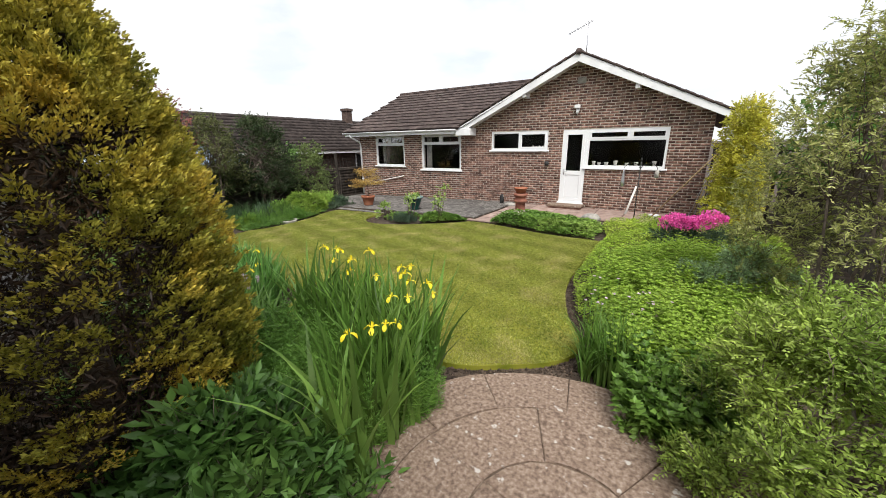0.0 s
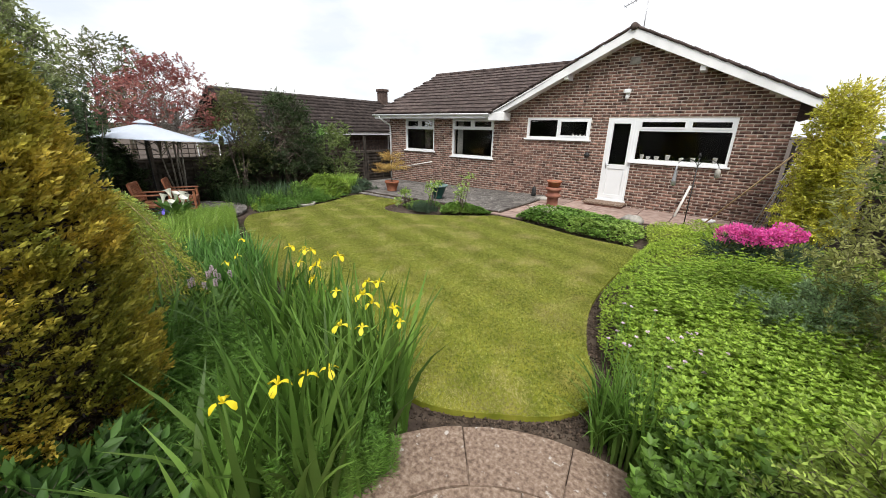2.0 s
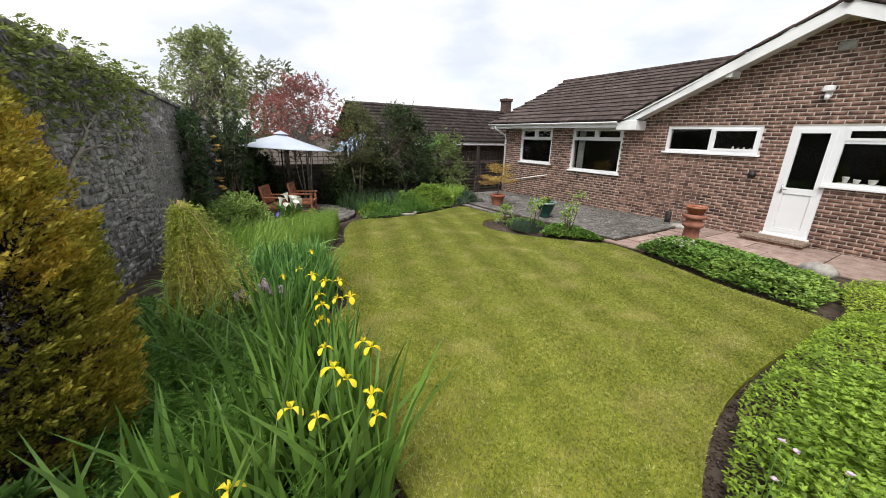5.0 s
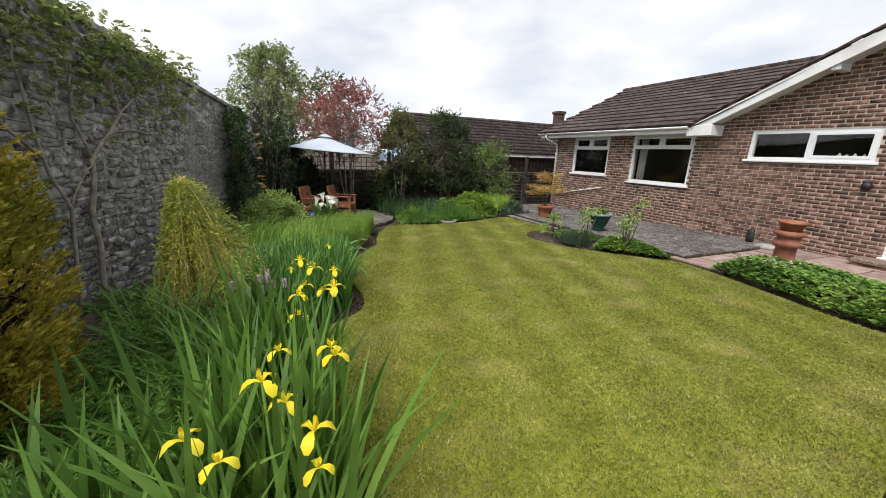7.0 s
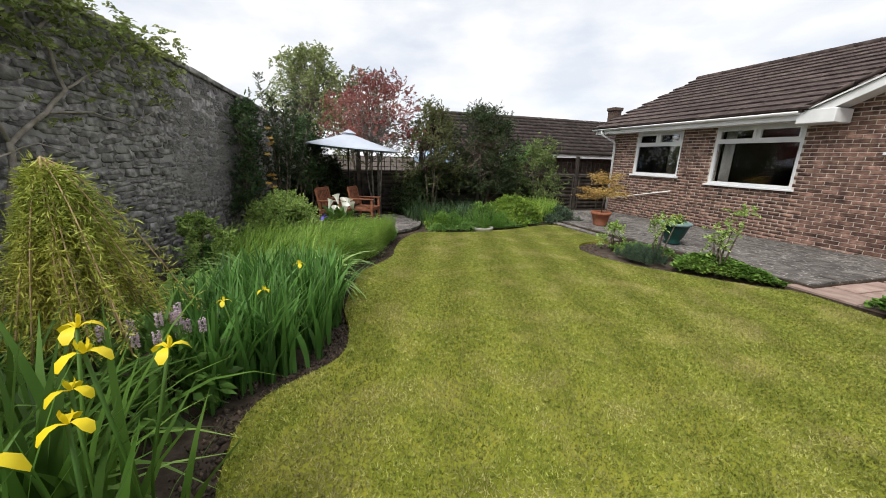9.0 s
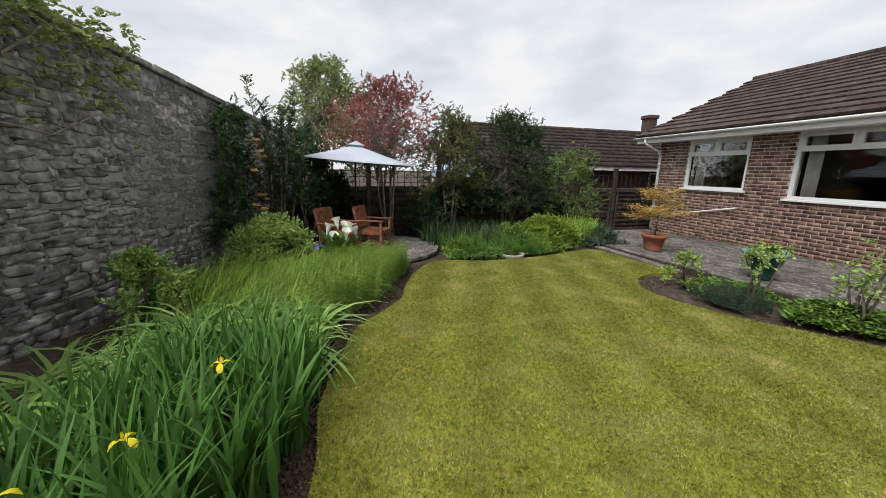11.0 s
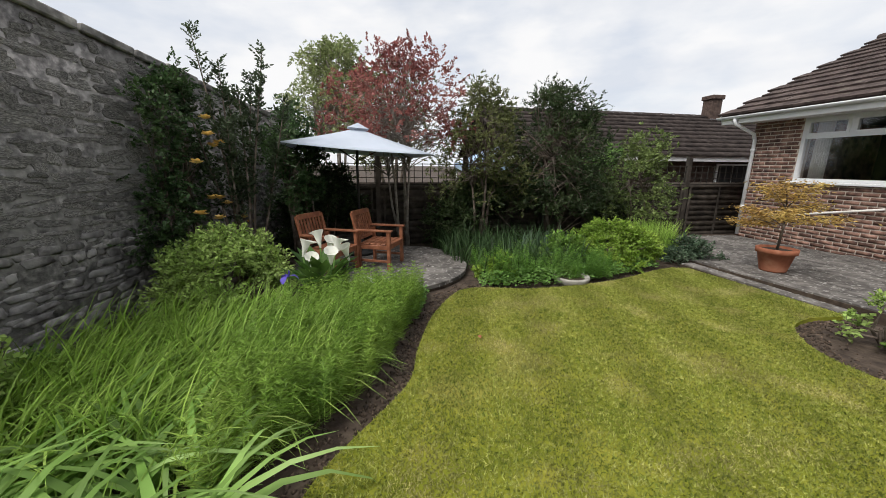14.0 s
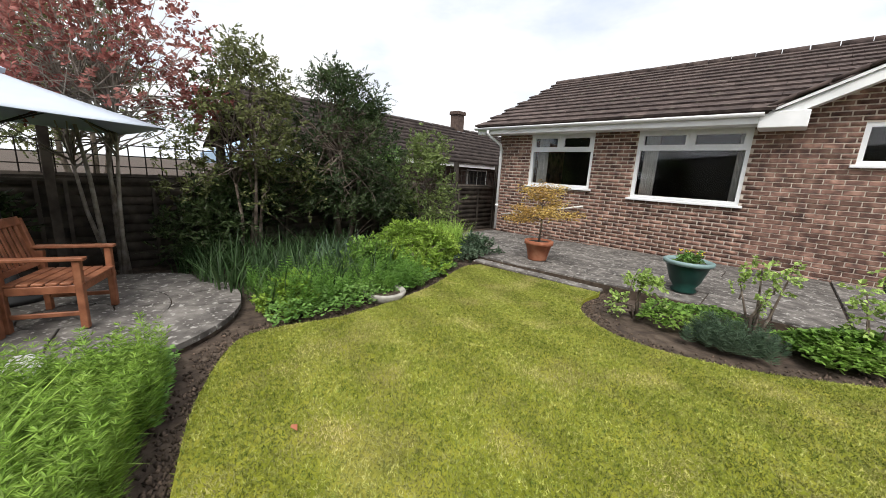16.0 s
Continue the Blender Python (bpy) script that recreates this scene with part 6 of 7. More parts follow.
def calla():
    rng = rng_of(92)
    ob = thing("calla_lily", "white calla lilies with broad green leaves", "lily", at=(-8.12, 3.28, 0.0))
    for i, (x, y, h) in enumerate(((0.0, 0.02, 0.7), (-0.1, 0.1, 0.62), (0.08, 0.17, 0.64), (0.05, -0.15, 0.62), (0.15, -0.05, 0.5), (0.0, 0.3, 0.55), (0.18, 0.14, 0.56))):
        f = part("stem", tubes_mesh("stem", [([(x * 0.4, y * 0.4, 0), (x * 0.8, y * 0.8, h * 0.6), (x, y, h)], 0.008)], L_GREEN, 6), ob)
        V, n = [], 12
        ta = rng.uniform(0, 6.28)
        tl = np.array([math.cos(ta), math.sin(ta)]) * 0.04
        for k, (r, z) in enumerate(((0.011, 0.0), (0.026, 0.07), (0.044, 0.13), (0.068, 0.165))):
            for j in range(n):
                a = 2 * math.pi * j / n
                lip = 1.0 + (0.62 * max(0, math.cos(a - ta)) ** 2 if k == 3 else 0)
                V.append((x + r * lip * math.cos(a) + tl[0] * z * 8, y + r * lip * math.sin(a) + tl[1] * z * 8, h + z + (0.03 * math.cos(a - ta + 3.14) if k == 3 else 0)))
        Fq = [(k * n + j, k * n + (j + 1) % n, (k + 1) * n + (j + 1) % n, (k + 1) * n + j) for k in range(3) for j in range(n)]
        part("spathe", mesh_np("spathe", V, Fq, F_WHITE, True), f, "white funnel-shaped flower")
    k = 46
    a = rng.uniform(0, 6.28, k)
    P = np.stack([0.12 * np.cos(a), 0.12 * np.sin(a), rng.uniform(0.2, 0.46, k)], 1)
    foliage("foliage", [leaves(rng, P, np.stack([np.cos(a), np.sin(a), rng.uniform(0.2, 1.2, k)], 1), rng.uniform(0.24, 0.4, k), 0.13, up=np.tile([0, 0, 1.0], (k, 1)))], L_PEONY, ob)


calla()

# ---------------- border before the fence ----------------
strap_clump("montbretia", "dark green sword leaves before the fence", [(-8.9, 5.3), (-8.9, 6.9), (-9.9, 7.2), (-11.3, 6.8), (-11.3, 5.0), (-10.4, 5.0)], 1700, (0.35, 0.75), (0.014, 0.026), (0.2, 1.2), L_DARKMID, 101, "plant", fans=7, plants=9)
ferny("feathery_border", "soft feathery green plants in the far border", [(-8.6, 5.3), (-8.55, 7.2), (-9.3, 7.4), (-9.6, 5.3)], 300, (0.2, 0.45), L_FERNY, 102, plants=7)
carpet("mixed_edging", "low mixed green plants edging the lawn", [(-8.5, 5.2), (-8.45, 6.2), (-8.65, 7.2), (-9.05, 8.3), (-9.5, 8.2), (-9.2, 5.3)], 5500, 0.2, L_GREEN, 0.055, 0.032, 103)
L_LIME2 = leaf_mat("bright_lime_leaf", (0.14, 0.25, 0.02), (0.22, 0.35, 0.03), (0.32, 0.45, 0.05))
bush("lime_mound", "rounded lime-green leafy mound", (-9.5, 7.75, -0.02), mound(40, 0.62, 0.72, 0.74, 0.19, 104), 520, L_LIME2, 0.045, 0.026, "shrub", 105)
strap_clump("grassy_clump", "tall bright green strap leaves by the fence", [(-9.6, 8.5), (-9.6, 9.2), (-10.4, 9.3), (-10.5, 8.5)], 900, (0.5, 0.8), (0.014, 0.022), (0.1, 0.8), L_GRASSY, 106, "plant", fans=8)
L_SILVERDK = leaf_mat("grey_green_leaf", (0.05, 0.09, 0.05), (0.085, 0.14, 0.08), (0.14, 0.2, 0.12))
bush("grey_green_shrub", "low dark grey-green shrub by the patio corner", (-9.25, 9.15, -0.02), mound(16, 0.42, 0.4, 0.42, 0.16, 107), 300, L_SILVERDK, 0.06, 0.025, "shrub", 108)
bush("border_shrub", "mid-green leafy perennial in the far border", (-9.3, 6.75, -0.02), mound(12, 0.35, 0.4, 0.5, 0.16, 113), 260, L_COVERGREEN, 0.07, 0.035, "plant", 114)
bush("border_shrub", "pale green leafy perennial at the lawn edge", (-8.95, 5.55, -0.02), mound(9, 0.28, 0.25, 0.34, 0.13, 115), 200, L_LIME2, 0.06, 0.035, "plant", 116)
strap_clump("blue_iris_leaves", "broad grey-green iris leaves in the far border", [(-9.3, 6.2), (-9.2, 7.0), (-9.9, 7.1), (-10.0, 6.2)], 160, (0.45, 0.7), (0.04, 0.06), (0.1, 0.9), L_SILVERDK, 117, "iris", fans=5)
bush("dark_undergrowth", "dark leafy shrubs in the shade of the trees", (-11.4, 7.3, -0.05), mound(46, 0.45, 2.6, 1.75, 0.32, 109), 300, L_DARK, 0.1, 0.035, "shrub", 110)
bush("dark_undergrowth", "dark glossy shrub behind the parasol", (-11.35, 3.0, -0.05), mound(22, 0.4, 0.8, 1.75, 0.3, 111), 330, L_DARK, 0.1, 0.04, "shrub", 112)

# ---------------- island bed ----------------
ISL = [(-6.7, 7.85), (-6.15, 7.55), (-5.4, 7.65), (-4.7, 8.1), (-4.1, 8.6), (-3.95, 8.9), (-5.0, 8.9), (-6.9, 8.88)]
bush("rose_bush", "small rose bush with pale new leaves in the island bed", (-6.35, 8.2, 0.04), mound(10, 0.25, 0.25, 0.6, 0.13, 120), 60, L_BORDER, 0.05, 0.034, "rose", 121, group="roses in the island bed")
bush("rose_bush", "rose bush with bright green leaves in the island bed", (-5.45, 8.2, 0.06), [(0.0, 0.1, 0.72, 0.14), (0.15, -0.05, 0.66, 0.13), (-0.14, 0.02, 0.62, 0.13), (0.05, -0.1, 0.5, 0.1), (0.2, 0.1, 0.75, 0.1)], 60, L_BORDER, 0.05, 0.034, "rose", 122, group="roses in the island bed")
bush("rose_bush", "taller rose bush with bronze new shoots", (-4.65, 8.45, 0.07), [(0.0, 0.1, 0.85, 0.14), (0.15, -0.05, 0.7, 0.15), (-0.14, 0.02, 0.6, 0.15), (0.05, -0.1, 0.5, 0.14), (0.2, 0.1, 0.95, 0.12), (-0.1, 0, 0.4, 0.15)], 60, L_BORDER, 0.05, 0.034, "rose", 123, group="roses in the island bed")
carpet("geranium_cover", "bright green geranium leaves in the island bed", [(-4.95, 8.0), (-4.2, 8.55), (-3.95, 8.85), (-4.6, 8.95), (-5.3, 8.5)], 3200, 0.22, L_COVERGREEN, 0.06, 0.045, 124)
carpet("geranium_cover", "low green leaves under the roses", [(-6.3, 8.0), (-5.6, 8.0), (-5.4, 8.8), (-6.4, 8.8)], 1600, 0.16, L_COVERGREEN, 0.05, 0.04, 125)
ferny("lavender", "grey-green lavender tuft in the island bed", [(-5.9, 7.75), (-5.2, 7.85), (-5.2, 8.2), (-5.8, 8.2)], 70, (0.15, 0.3), L_SILVERDK, 126)

# ---------------- bed before the path ----------------
carpet("geranium_edging", "green leafy edging with pale pink flowers", [(-3.2, 8.7), (-1.6, 8.25), (-0.6, 8.1), (-0.5, 9.2), (-1.5, 9.7), (-2.7, 9.8), (-3.1, 9.6)], 9000, 0.27, L_COVERGREEN, 0.065, 0.05, 130)
RB = [(-0.3, 8.1), (-0.35, 6.3), (-0.3, 5.3), (-0.05, 4.4), (0.3, 3.75), (0.5, 3.45), (1.4, 3.4), (1.9, 5.0), (2.4, 7.0), (2.6, 9.0), (0.6, 9.9), (-0.6, 9.4)]
carpet("ground_cover", "spreading yellow-green ground cover over the bed", RB, 60000, 0.3, L_CARPET, 0.04, 0.02, 131, hump=0.16)
tagged(bpy.data.objects["ground_cover"], kind="stuff")
tagged(bpy.data.objects["horsetail"], kind="stuff")
rr = rng_of(132)
fl = bpy.data.objects["geranium_edging"]
fc = fl.matrix_basis.translation
for i in range(60):
    x, y = rr.uniform(-3.15, -2.4), rr.uniform(8.65, 9.3)
    if 8.55 + (-3.2 - x) * 0.25 < y:
        foliage("flower", [rosette(rr, (x - fc.x, y - fc.y, 0.27 + rr.uniform(0, 0.06)), 0.022, 7)], F_DAISY, fl, "pale pink flower")


def pink_clump():
    rng = rng_of(133)
    ob = thing("pink_flowers", "dense cushion of magenta pink flowers", "flower", at=(1.05, 7.55, gz(1, 7.5)))
    P, D = clumps(rng, [(-0.34 + 0.1 * i, 0.14 * math.sin(i * 2.2), 0.6 + 0.045 * math.sin(i * 1.3) + 0.012 * i) for i in range(8)], [0.15, 0.12, 0.17, 0.13, 0.18, 0.15, 0.17, 0.12], 420, 0.5, 0.75)
    foliage("flower_head", [leaves(rng, P, D + rng.normal(0, 0.5, D.shape) + [0, 0, 0.4], 0.032, 0.024)], F_PINK, ob, "magenta pink petals")
    P, D = clumps(rng, [(-0.4 + 0.12 * i, 0.0, 0.33) for i in range(9)], [0.26] * 9, 260, 0.3)
    foliage("foliage", [leaves(rng, P, D, 0.08, 0.025)], L_SILVERDK, ob)


pink_clump()
strap_clump("grass_tuft", "upright tuft of dark green narrow leaves", [(0.25, 3.15), (0.25, 3.55), (0.6, 3.6), (0.6, 3.15)], 300, (0.4, 0.68), (0.016, 0.028), (0.1, 0.9), L_IRIS, 134, "plant", fans=10)
bush("sedum", "leafy green sedum-like clump beside the slabs", (0.95, 2.95, 0.18), mound(14, 0.36, 0.34, 0.5, 0.15, 135), 330, L_COVERGREEN, 0.075, 0.035, "plant", 136)
shoots("leafy_perennial", "bright green leafy upright perennials filling the bed", [(0.55, 3.2), (0.35, 3.9), (0.1, 4.7), (0.0, 5.6), (0.5, 6.9), (1.6, 7.0), (1.9, 5.2), (1.6, 3.4), (1.1, 3.0)], 2300, (0.42, 0.6), L_SHOOT, 138, leaf=(0.05, 0.018), plants=14)
shoots("leafy_perennial", "deeper green leafy perennials beside the slabs", [(0.62, 2.75), (0.6, 3.15), (1.2, 3.2), (1.45, 2.9), (1.0, 2.6)], 130, (0.4, 0.55), L_COVERGREEN, 139, leaf=(0.08, 0.034))
bush("grey_shrub", "grey-green shrub with soft narrow leaves", (1.5, 5.55, 0.18), mound(22, 0.55, 0.6, 0.75, 0.2, 139), 420, L_SILVER, 0.05, 0.018, "shrub", 140)
bush("feathery_shrub", "feathery yellow-green shrub overhanging the slabs", (1.62, 2.6, 0.2), mound(52, 0.62, 0.75, 1.3, 0.2, 141), 1000, L_FEATHER, 0.036, 0.012, "shrub", 142, stems=20, pairs=6)
tree("brown_shrub", "tall airy shrub with narrow olive-brown leaves", (2.2, 4.9, 0.15), 6, 3.0, 0.95, L_BROWNOLIVE, (0.05, 0.014), 143, n_clump=150, per=200, clump_r=0.24, crown_from=0.14, trunk_r=0.018, category="shrub", shell=0.2)
bush("yellow_conifer", "golden yellow conifer beside the bungalow", (1.75, 9.6, 0.18), [(0.15 * math.sin(i * 2.4), 0.3 * math.cos(i * 1.7), 0.5 + i * 0.095, 0.42 - 0.006 * i) for i in range(22)], 1500, L_YELLOWCON, 0.06, 0.024, "conifer", 144)
tree("ivy_bush", "bright green ivy-clad bush beyond the boundary fence", (3.35, 10.1, 0.15), 4, 3.35, 0.9, L_GREEN, (0.09, 0.07), 145, n_clump=75, per=90, clump_r=0.24, crown_from=0.35, trunk_r=0.04, category="shrub", shell=0.2)
rr = rng_of(146)
ob = thing("mauve_flowers", "small mauve flowers on thin stems in the bed", "flower", at=(0.4, 4.05, 0.17))
for i in range(26):
    x, y, h = rr.uniform(-0.3, 0.45), rr.uniform(-0.3, 0.35), rr.uniform(0.42, 0.55)
    f = part("stem", tubes_mesh("stem", [([(x, y, 0), (x, y, h)], 0.003)], L_GREEN, 4), ob)
    foliage("flower", [rosette(rr, (x, y, h), 0.022, 8)], F_MAUVE, f, "mauve flower")
# ---------------- garden things ----------------
def build_parasol():
    cx, cy, zb = -10.5, 3.61, 0.06
    ob = thing("parasol", "square pale grey garden parasol standing open", "parasol", at=(cx, cy, zb), rz=4)
    tipped = pose(0, 0, 1.5, -3.5) @ pose(0, 0, -1.5)
    s, zt, ze, n = 1.04, 2.06, 1.70, 8
    V, Fq = [], []
    dirs = [(-s, -s), (s, -s), (s, s), (-s, s)]
    for k in range(4):
        a, b = np.array(dirs[k]), np.array(dirs[(k + 1) % 4])
        o = len(V)
        for i in range(n + 1):
            t = i / n
            for j in range(n + 1):
                u = j / n
                p = (a + (b - a) * u) * t
                sag = -0.02 * math.sin(math.pi * u) * t - 0.012 * math.sin(math.pi * t)
                V.append((p[0] * (1 - 0.03 * math.sin(math.pi * u) * t), p[1] * (1 - 0.03 * math.sin(math.pi * u) * t), zt + (ze - zt) * t + sag))
        for i in range(n):
            for j in range(n):
                q = o + i * (n + 1) + j
                Fq.append((q, q + 1, q + n + 2, q + n + 1))
    can = part("canopy", mesh_np("canopy", V, Fq, M_CANVAS, True), ob, "pale grey canvas canopy", tipped)
    md = can.modifiers.new("thickness", "SOLIDIFY")
    md.thickness = 0.006
    V = [(x * 0.16, y * 0.16, 2.055) for x, y in dirs] + [(0, 0, 2.15)]
    vent = part("vent_cap", mesh_np("vent_cap", V, [(0, 1, 4), (1, 2, 4), (2, 3, 4), (3, 0, 4)], M_CANVAS), can)
    part("pole", tubes_mesh("pole", [([(0, 0, 0.0), (0, 0, 1.5), (0, 0.035, 2.06)], 0.021)], M_BLACK, 10), ob)
    part("base", lathe_mesh("base", [(0.26, 0.0), (0.26, 0.05), (0.08, 0.1), (0.035, 0.35), (0.035, 0.36)], M_BLACK, 24), ob)
    for x, y in dirs:
        part("rib", tubes_mesh("rib", [([(0, 0, 2.04), (x, y, 1.69)], 0.009)], M_BLACK, 5), ob, m=tipped)
        part("strut", tubes_mesh("strut", [([(0, 0, 1.55), (x * 0.5, y * 0.5, 1.855)], 0.008)], M_BLACK, 5), ob, m=tipped)


build_parasol()


def build_chair():
    ob = thing("garden_chair", "red-brown hardwood garden armchair with slatted back", "chair", "chairs under the parasol", at=(-9.66, 3.95, 0.065), rz=66)
    ob.scale = (0.9, 0.9, 0.9)
    W, D = 0.64, 0.56

    def bx(name, *b, m=None):
        return part(name, box_mesh(name, *b, M_TEAK, 0.005, m), ob)
    for y in (-W / 2, W / 2 - 0.055):
        bx("leg", D / 2 - 0.055, D / 2, y, y + 0.055, 0, 0.62)
        bx("leg", -D / 2, -D / 2 + 0.05, y, y + 0.055, 0, 0.6)
        bx("armrest", -D / 2 - 0.02, D / 2 + 0.03, y - 0.015, y + 0.07, 0.62, 0.648)
        bx("side_rail", -D / 2 + 0.05, D / 2 - 0.055, y + 0.012, y + 0.042, 0.33, 0.4)
        bx("side_rail", -D / 2 + 0.05, D / 2 - 0.055, y + 0.012, y + 0.042, 0.12, 0.16)
    bx("front_rail", D / 2 - 0.045, D / 2 - 0.015, -W / 2 + 0.055, W / 2 - 0.055, 0.33, 0.4)
    bx("back_rail", -D / 2 + 0.01, -D / 2 + 0.04, -W / 2 + 0.055, W / 2 - 0.055, 0.33, 0.4)
    for i in range(6):
        x = -D / 2 + 0.03 + i * 0.092
        bx("seat_slat", x, x + 0.078, -W / 2 + 0.02, W / 2 - 0.02, 0.402, 0.424)
    tilt = Matrix.Translation((-D / 2 + 0.02, 0, 0.42)) @ Matrix.Rotation(radians(-13), 4, "Y")
    for y in (-W / 2 + 0.005, W / 2 - 0.055):
        bx("back_post", -0.02, 0.02, y, y + 0.05, -0.03, 0.5, m=tilt)
    bx("top_rail", -0.018, 0.018, -W / 2 + 0.05, W / 2 - 0.05, 0.44, 0.52, m=tilt)
    bx("low_rail", -0.015, 0.015, -W / 2 + 0.05, W / 2 - 0.05, 0.04, 0.09, m=tilt)
    for i in range(7):
        y = -W / 2 + 0.09 + i * 0.069
        bx("back_slat", -0.008, 0.008, y, y + 0.045, 0.09, 0.44, m=tilt)
    return ob


chair = build_chair()
copy_thing(chair, pose(-9.3, 3.27, 0.065, 0, 0, 62))


def pot(name, label, at, profile, mat, category="pot", soil_z=None, soil_r=None):
    ob = thing(name, label, category, at=at)
    part("body", lathe_mesh("body", profile, mat, 28, cap=False), ob)
    if soil_z:
        part("soil", lathe_mesh("soil", [(soil_r, soil_z - 0.03), (soil_r, soil_z)], M_SOIL, 20), ob)
    return ob


ACER_AT = (-8.3, 9.5, patio_z(-8.3, 9.5))
pot("terracotta_pot", "terracotta plant pot with a thick rim on the patio", ACER_AT, [(0.0, 0.0), (0.15, 0.0), (0.155, 0.02), (0.21, 0.26), (0.235, 0.265), (0.24, 0.33), (0.215, 0.335), (0.2, 0.25)], M_TERRA, soil_z=0.3, soil_r=0.205)


def acer():
    rng = rng_of(150)
    ob = thing("acer", "young acer with layered amber leaves in a pot", "tree", at=(ACER_AT[0], ACER_AT[1], ACER_AT[2] + 0.3))
    lines = [([(0, 0, -0.02), (0.01, 0.02, 0.35), (-0.02, 0, 0.75)], [0.018, 0.013, 0.006])]
    P, W = [], []
    for a, r, z0, z1 in ((0.2, 0.55, 0.4, 0.52), (2.9, 0.5, 0.36, 0.42), (1.2, 0.35, 0.5, 0.66), (4.2, 0.45, 0.45, 0.58), (5.4, 0.6, 0.38, 0.6), (3.4, 0.3, 0.6, 0.88), (0.7, 0.25, 0.6, 0.92), (2.1, 0.4, 0.35, 0.55), (5.0, 0.2, 0.65, 0.95), (3.9, 0.5, 0.35, 0.38)):
        e = np.array([math.cos(a) * r, math.sin(a) * r, z1])
        lines.append(([(0, 0, z0), tuple(e * [0.5, 0.5, 0] + [0, 0, (z0 + z1) / 2 + 0.05]), tuple(e)], [0.008, 0.006, 0.003]))
        k = 330
        t = rng.uniform(0.35, 1.1, k)[:, None]
        q = np.array([0, 0, z0]) * (1 - t) + e * t + rng.normal(0, 1, (k, 3)) * [0.085, 0.085, 0.03]
        P.append(q)
        b = rng.uniform(0, 6.28, k)
        W.append(np.stack([np.cos(b), np.sin(b), rng.uniform(-0.6, 0.1, k)], 1))
    part("trunk", tubes_mesh("trunk", lines, M_BARK, 6), ob)
    P, W = np.concatenate(P), np.concatenate(W)
    foliage("foliage", [leaves(rng, P, W, rng.uniform(0.03, 0.065, len(P)), 0.02)], L_ACER, ob)


acer()

GP = (-6.15, 9.35, patio_z(-6.15, 9.35))
pot("green_planter", "dark green urn-shaped planter with a pale rim", GP, [(0.0, 0.0), (0.13, 0.0), (0.15, 0.02), (0.12, 0.06), (0.17, 0.14), (0.23, 0.32), (0.24, 0.36)], M_POTGREEN, "planter", 0.37, 0.22)
g = bpy.data.objects["green_planter"]
part("rim", lathe_mesh("rim", [(0.235, 0.35), (0.275, 0.36), (0.28, 0.40), (0.25, 0.41), (0.225, 0.37)], M_POTRIM, 28, cap=False), g, "pale blue-green rim")
bush("bedding_plants", "small yellow-flowered bedding plants in the planter", (GP[0], GP[1], GP[2] + 0.36), [(0.06 * math.cos(i), 0.06 * math.sin(i * 1.3), 0.05, 0.12) for i in range(6)], 120, L_GREEN, 0.04, 0.02, "plant", 151, lo=0.2)
rr = rng_of(152)
for i in range(12):
    foliage("flower", [rosette(rr, (rr.uniform(-0.16, 0.16), rr.uniform(-0.16, 0.16), 0.15), 0.018, 6)], F_YELLOW, bpy.data.objects["bedding_plants"], "yellow flower")

CP = (-2.95, 10.15, 0.165)
pot("chimney_pot", "old terracotta chimney pot used as a planter", CP, [(0.0, 0.0), (0.17, 0.0), (0.17, 0.05), (0.145, 0.08), (0.135, 0.32), (0.19, 0.36), (0.19, 0.41), (0.15, 0.43), (0.15, 0.5), (0.2, 0.53), (0.2, 0.58), (0.16, 0.59), (0.15, 0.6)], M_TERRA_D, "planter")
pot("terracotta_bowl", "small orange terracotta pot on the chimney pot", (CP[0], CP[1], CP[2] + 0.6), [(0.0, 0.0), (0.13, 0.0), (0.17, 0.12), (0.185, 0.12), (0.185, 0.16), (0.165, 0.16), (0.15, 0.1)], M_TERRA, soil_z=0.13, soil_r=0.15)


def lump(name, label, at, size, mat, seed, category="stone", rz=0.0):
    bm = bmesh.new()
    bmesh.ops.create_icosphere(bm, subdivisions=2, radius=0.5)
    for v in bm.verts:
        d = 1 + 0.28 * noise.noise(v.co * 2.2 + Vector((seed, 0, 0)))
        v.co = Vector((v.co.x * size[0] * d, v.co.y * size[1] * d, max(v.co.z, -0.3) * size[2] * d))
    return tagged(part(name, bm_mesh(name, bm, mat, True), m=pose(*at, 0, 0, rz)), label, category)


lump("boot_scraper", "small dark iron boot scraper against the wall", (-4.15, 11.6, 0.3), (0.16, 0.12, 0.42), M_BLACK, 3, "boot scraper")
lump("stone_block", "flat buff stone lying on the patio", (-3.75, 11.35, 0.2), (0.42, 0.3, 0.14), M_GREYSTONE, 4)
lump("edging_stone", "weathered grey stone beside the path", (-0.95, 9.75, 0.3), (0.45, 0.3, 0.25), M_GREYSTONE, 5)
lump("white_stone", "pale white painted stone under the chair", (-8.55, 3.75, 0.12), (0.3, 0.22, 0.2), M_CURTAIN, 6)
pot("stone_trough", "round shallow stone bowl at the lawn edge", (-8.6, 6.5, -0.03), [(0.0, 0.0), (0.2, 0.0), (0.25, 0.1), (0.24, 0.12), (0.19, 0.11), (0.16, 0.05)], M_GREYSTONE, "stone bowl", 0.09, 0.18)
tagged(part("fallen_leaf", mesh_np("fallen_leaf", [(-0.03, 0, 0.0), (0, 0.02, 0.012), (0.04, 0, 0.004), (0, -0.02, 0.012)], [(0, 1, 2), (0, 2, 3)], M_TERRA), m=pose(-7.1, 4.75, gz(-7.1, 4.75) + 0.05)), "brown fallen leaf lying on the lawn", "leaf")


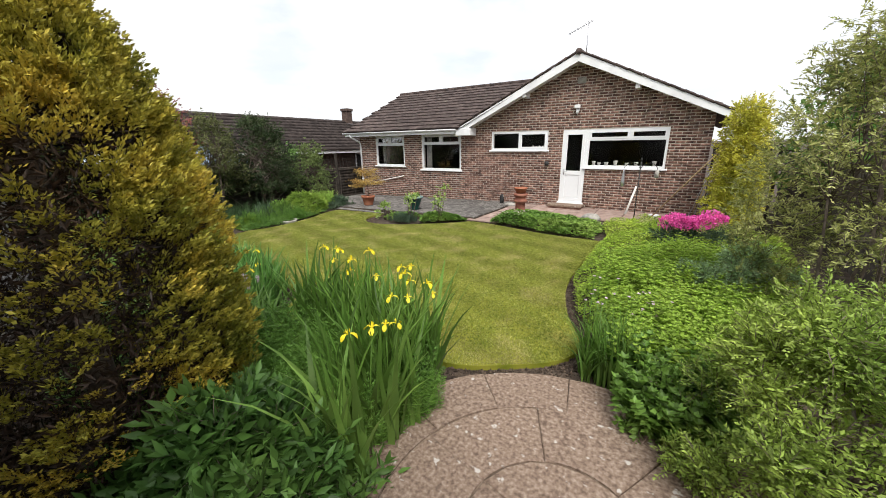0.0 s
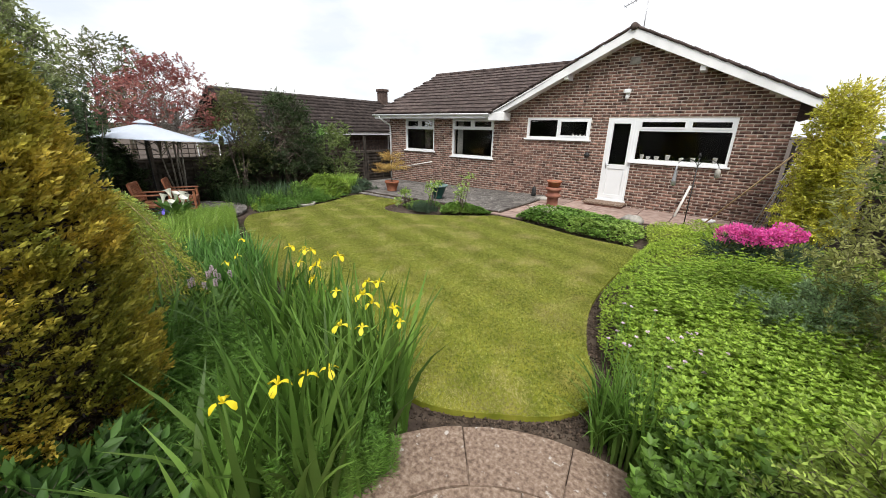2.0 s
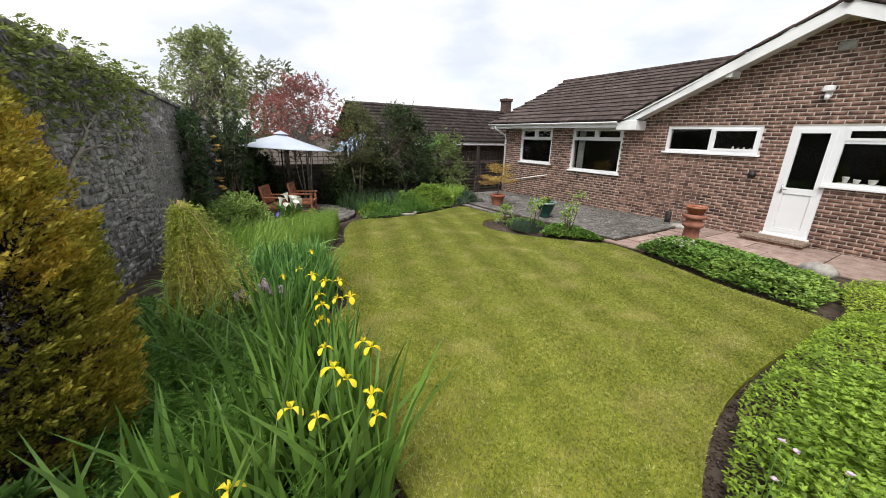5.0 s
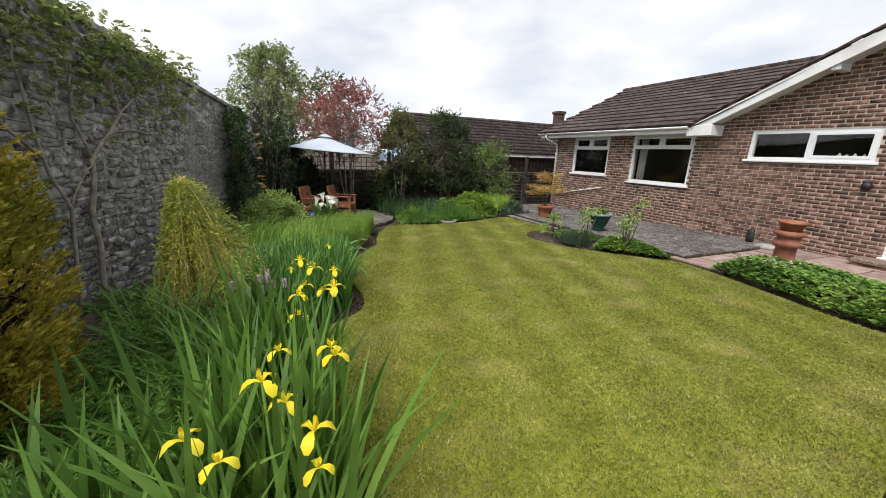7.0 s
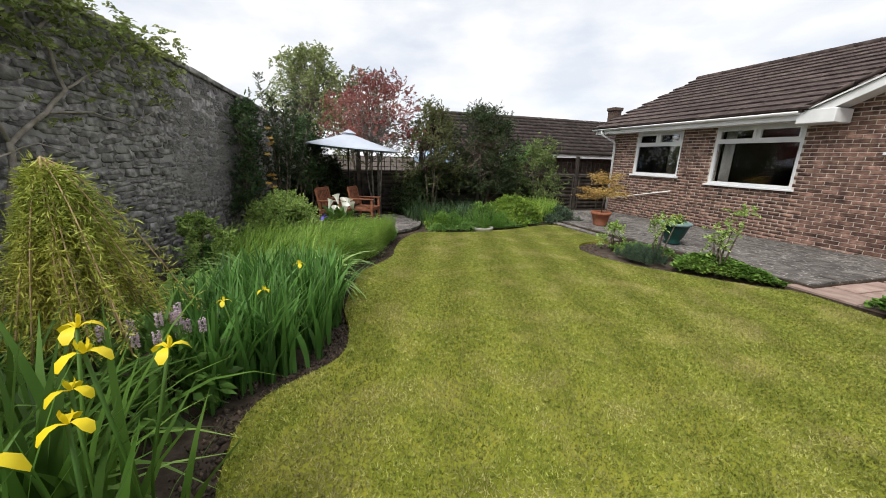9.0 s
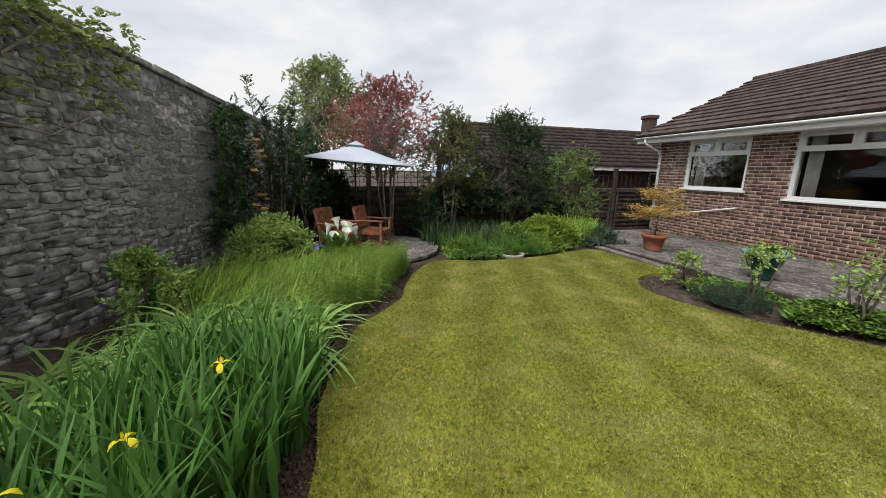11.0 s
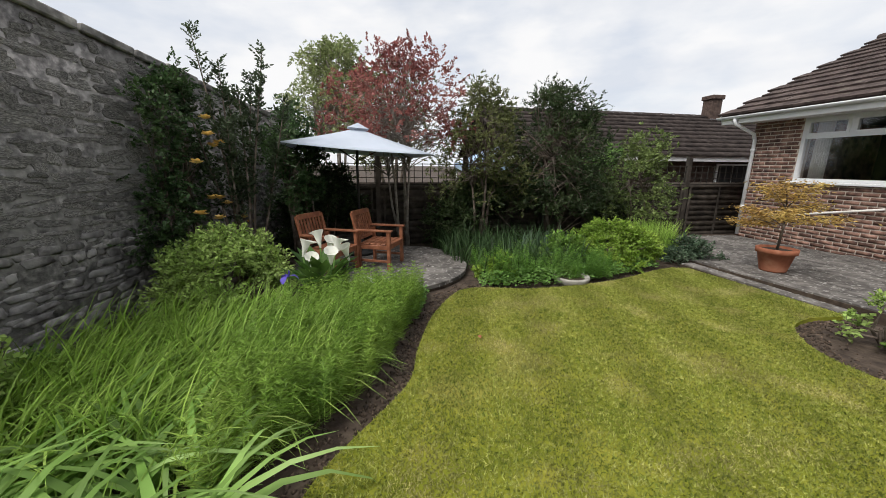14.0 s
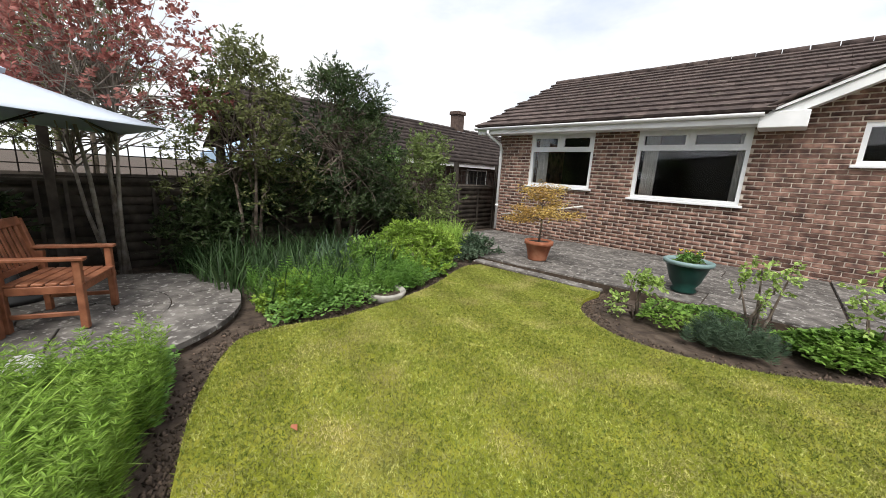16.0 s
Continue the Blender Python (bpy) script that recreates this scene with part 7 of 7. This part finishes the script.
def feeder():
    ob = thing("bird_feeder_pole", "thin black pole with hooks for bird feeders", "bird feeder", at=(0.02, 9.6, 0.15))
    part("pole", tubes_mesh("pole", [([(0, 0, -0.1), (0, 0, 1.55)], 0.011)], M_BLACK, 6), ob)
    for s in (-1, 1):
        pts = [(0, 0, 1.35)] + [(s * 0.17 * (1 - math.cos(t)), 0, 1.35 + 0.17 * math.sin(t)) for t in np.linspace(0.3, 3.0, 9)]
        part("hook", tubes_mesh("hook", [(pts, 0.007)], M_BLACK, 5), ob)
    part("finial", lathe_mesh("finial", [(0.004, 1.55), (0.025, 1.58), (0.004, 1.64)], M_BLACK, 8), ob)
    part("feeder", lathe_mesh("feeder", [(0.02, 1.2), (0.045, 1.22), (0.045, 1.34), (0.01, 1.38)], M_GREYSTONE, 12), ob, m=pose(0.33, 0, 0))
    part("glass_drop", lathe_mesh("glass_drop", [(0.01, 0.98), (0.05, 1.02), (0.04, 1.1), (0.02, 1.3), (0.006, 1.42)], M_METAL, 10), ob, m=pose(-0.33, 0, 0))


feeder()
tagged(part("leaning_pipe", tubes_mesh("leaning_pipe", [([(-0.35, 11.5, 0.17), (-0.2, 11.95, 0.9)], 0.03)], M_WHITEPIPE, 8)), "short white plastic pipe leaning on the wall", "pipe")
tagged(part("washing_pole", tubes_mesh("washing_pole", [([(-10.75, 11.93, 0.50), (-8.62, 11.93, 0.92)], 0.02)], M_WHITEPIPE, 8)), "white pole fixed along the brick wall", "pole")
b = thing("wall_dish", "small white dish on the path by the wall", "dish", at=(0.35, 11.4, 0.172))
part("body", lathe_mesh("body", [(0.0, 0), (0.11, 0), (0.14, 0.06), (0.12, 0.06), (0.1, 0.02)], M_FASCIA, 16, cap=False), b)

lamp = thing("wall_lamp", "white security lamp with sensor on the gable", "lamp", at=(-2.0, WY, 3.05))
part("plate", box_mesh("plate", -0.05, 0.05, -0.03, 0.0, -0.05, 0.12, M_FASCIA, 0.006), lamp)
part("head", box_mesh("head", -0.075, 0.075, -0.14, -0.03, 0.04, 0.14, M_FASCIA, 0.012), lamp)
part("sensor", lathe_mesh("sensor", [(0.005, -0.11), (0.04, -0.09), (0.045, -0.03), (0.02, 0.0)], M_FASCIA, 12), lamp, m=pose(0, -0.06, 0))
vent = thing("air_vent", "small pale vent near the gable top", "vent", at=(-1.95, WY, 3.83))
part("hood", box_mesh("hood", -0.12, 0.12, -0.05, 0.0, -0.07, 0.09, M_GREYSTONE, 0.012), vent)
for i in range(3):
    part("slat", box_mesh("slat", -0.1, 0.1, -0.062, -0.05, -0.05 + i * 0.045, -0.025 + i * 0.045, M_GREYSTONE), vent)
box = thing("outdoor_tap_box", "small round dark fitting on the brick wall", "wall fitting", at=(-2.82, WY, 1.5))
part("cover", lathe_mesh("cover", [(0.0, 0.0), (0.07, 0.0), (0.075, 0.02), (0.06, 0.07), (0.0, 0.08)], M_BLACK, 16), box, m=pose(0, -0.01, 0, 90, 0, 0))
for px in (-0.45, -3.55):
    tagged(part("purlin_end", box_mesh("purlin_end", px - 0.06, px + 0.06, 11.6, 11.99, gable_top(px) - 0.17, gable_top(px) - 0.03, M_FASCIA, 0.006)), "white boxed purlin end under the verge", "trim", kind="structure")


def aerial():
    ob = thing("tv_aerial", "television aerial on a thin mast", "aerial", at=(-2.02, 12.5, 4.5))
    part("mast", tubes_mesh("mast", [([(0, 0, -0.1), (0.0, 0, 0.95)], 0.014)], M_METAL, 6), ob)
    part("boom", tubes_mesh("boom", [([(-0.55, 0.0, 0.72), (0.12, 0, 0.98)], 0.01)], M_METAL, 5), ob)
    for i in range(9):
        x = -0.52 + i * 0.075
        z = 0.73 + i * 0.03
        part("element", tubes_mesh("element", [([(x, -0.12, z), (x, 0.12, z)], 0.005)], M_METAL, 4), ob)


aerial()


def log_store():
    ob = thing("lean_to", "rough wooden lean-to with a slatted top and canes", "lean-to", at=(1.55, 11.1, 0.15))
    for x, y in ((-0.15, -0.5), (-0.15, 0.6), (0.9, -0.5), (0.9, 0.6)):
        part("post", box_mesh("post", x, x + 0.06, y, y + 0.06, -0.1, 1.85, M_FENCE, 0.004), ob)
    for i in range(8):
        part("roof_slat", box_mesh("roof_slat", -0.45, 1.2, -0.68 + i * 0.19, -0.56 + i * 0.19, 1.86, 1.885, M_FENCE, m=Matrix.Rotation(radians(7), 4, "Y")), ob)
    for i in range(9):
        part("side_board", box_mesh("side_board", -0.12, -0.1, -0.45, 0.62, 0.0 + i * 0.19, 0.17 + i * 0.19, M_FENCE), ob)
    for i in range(7):
        part("cane", tubes_mesh("cane", [([(-0.55 + i * 0.06, -0.9 + i * 0.03, -0.0), (-0.1 + i * 0.015, -0.55, 1.7 + 0.03 * i)], 0.008)], M_CANE if i % 2 else M_METAL, 5), ob)
    part("prop", tubes_mesh("prop", [([(-1.3, -0.1, 0.0), (-0.1, -0.56, 1.75)], 0.016)], M_CANE, 6), ob)


log_store()
build_bricks(HOUSE_WALL)
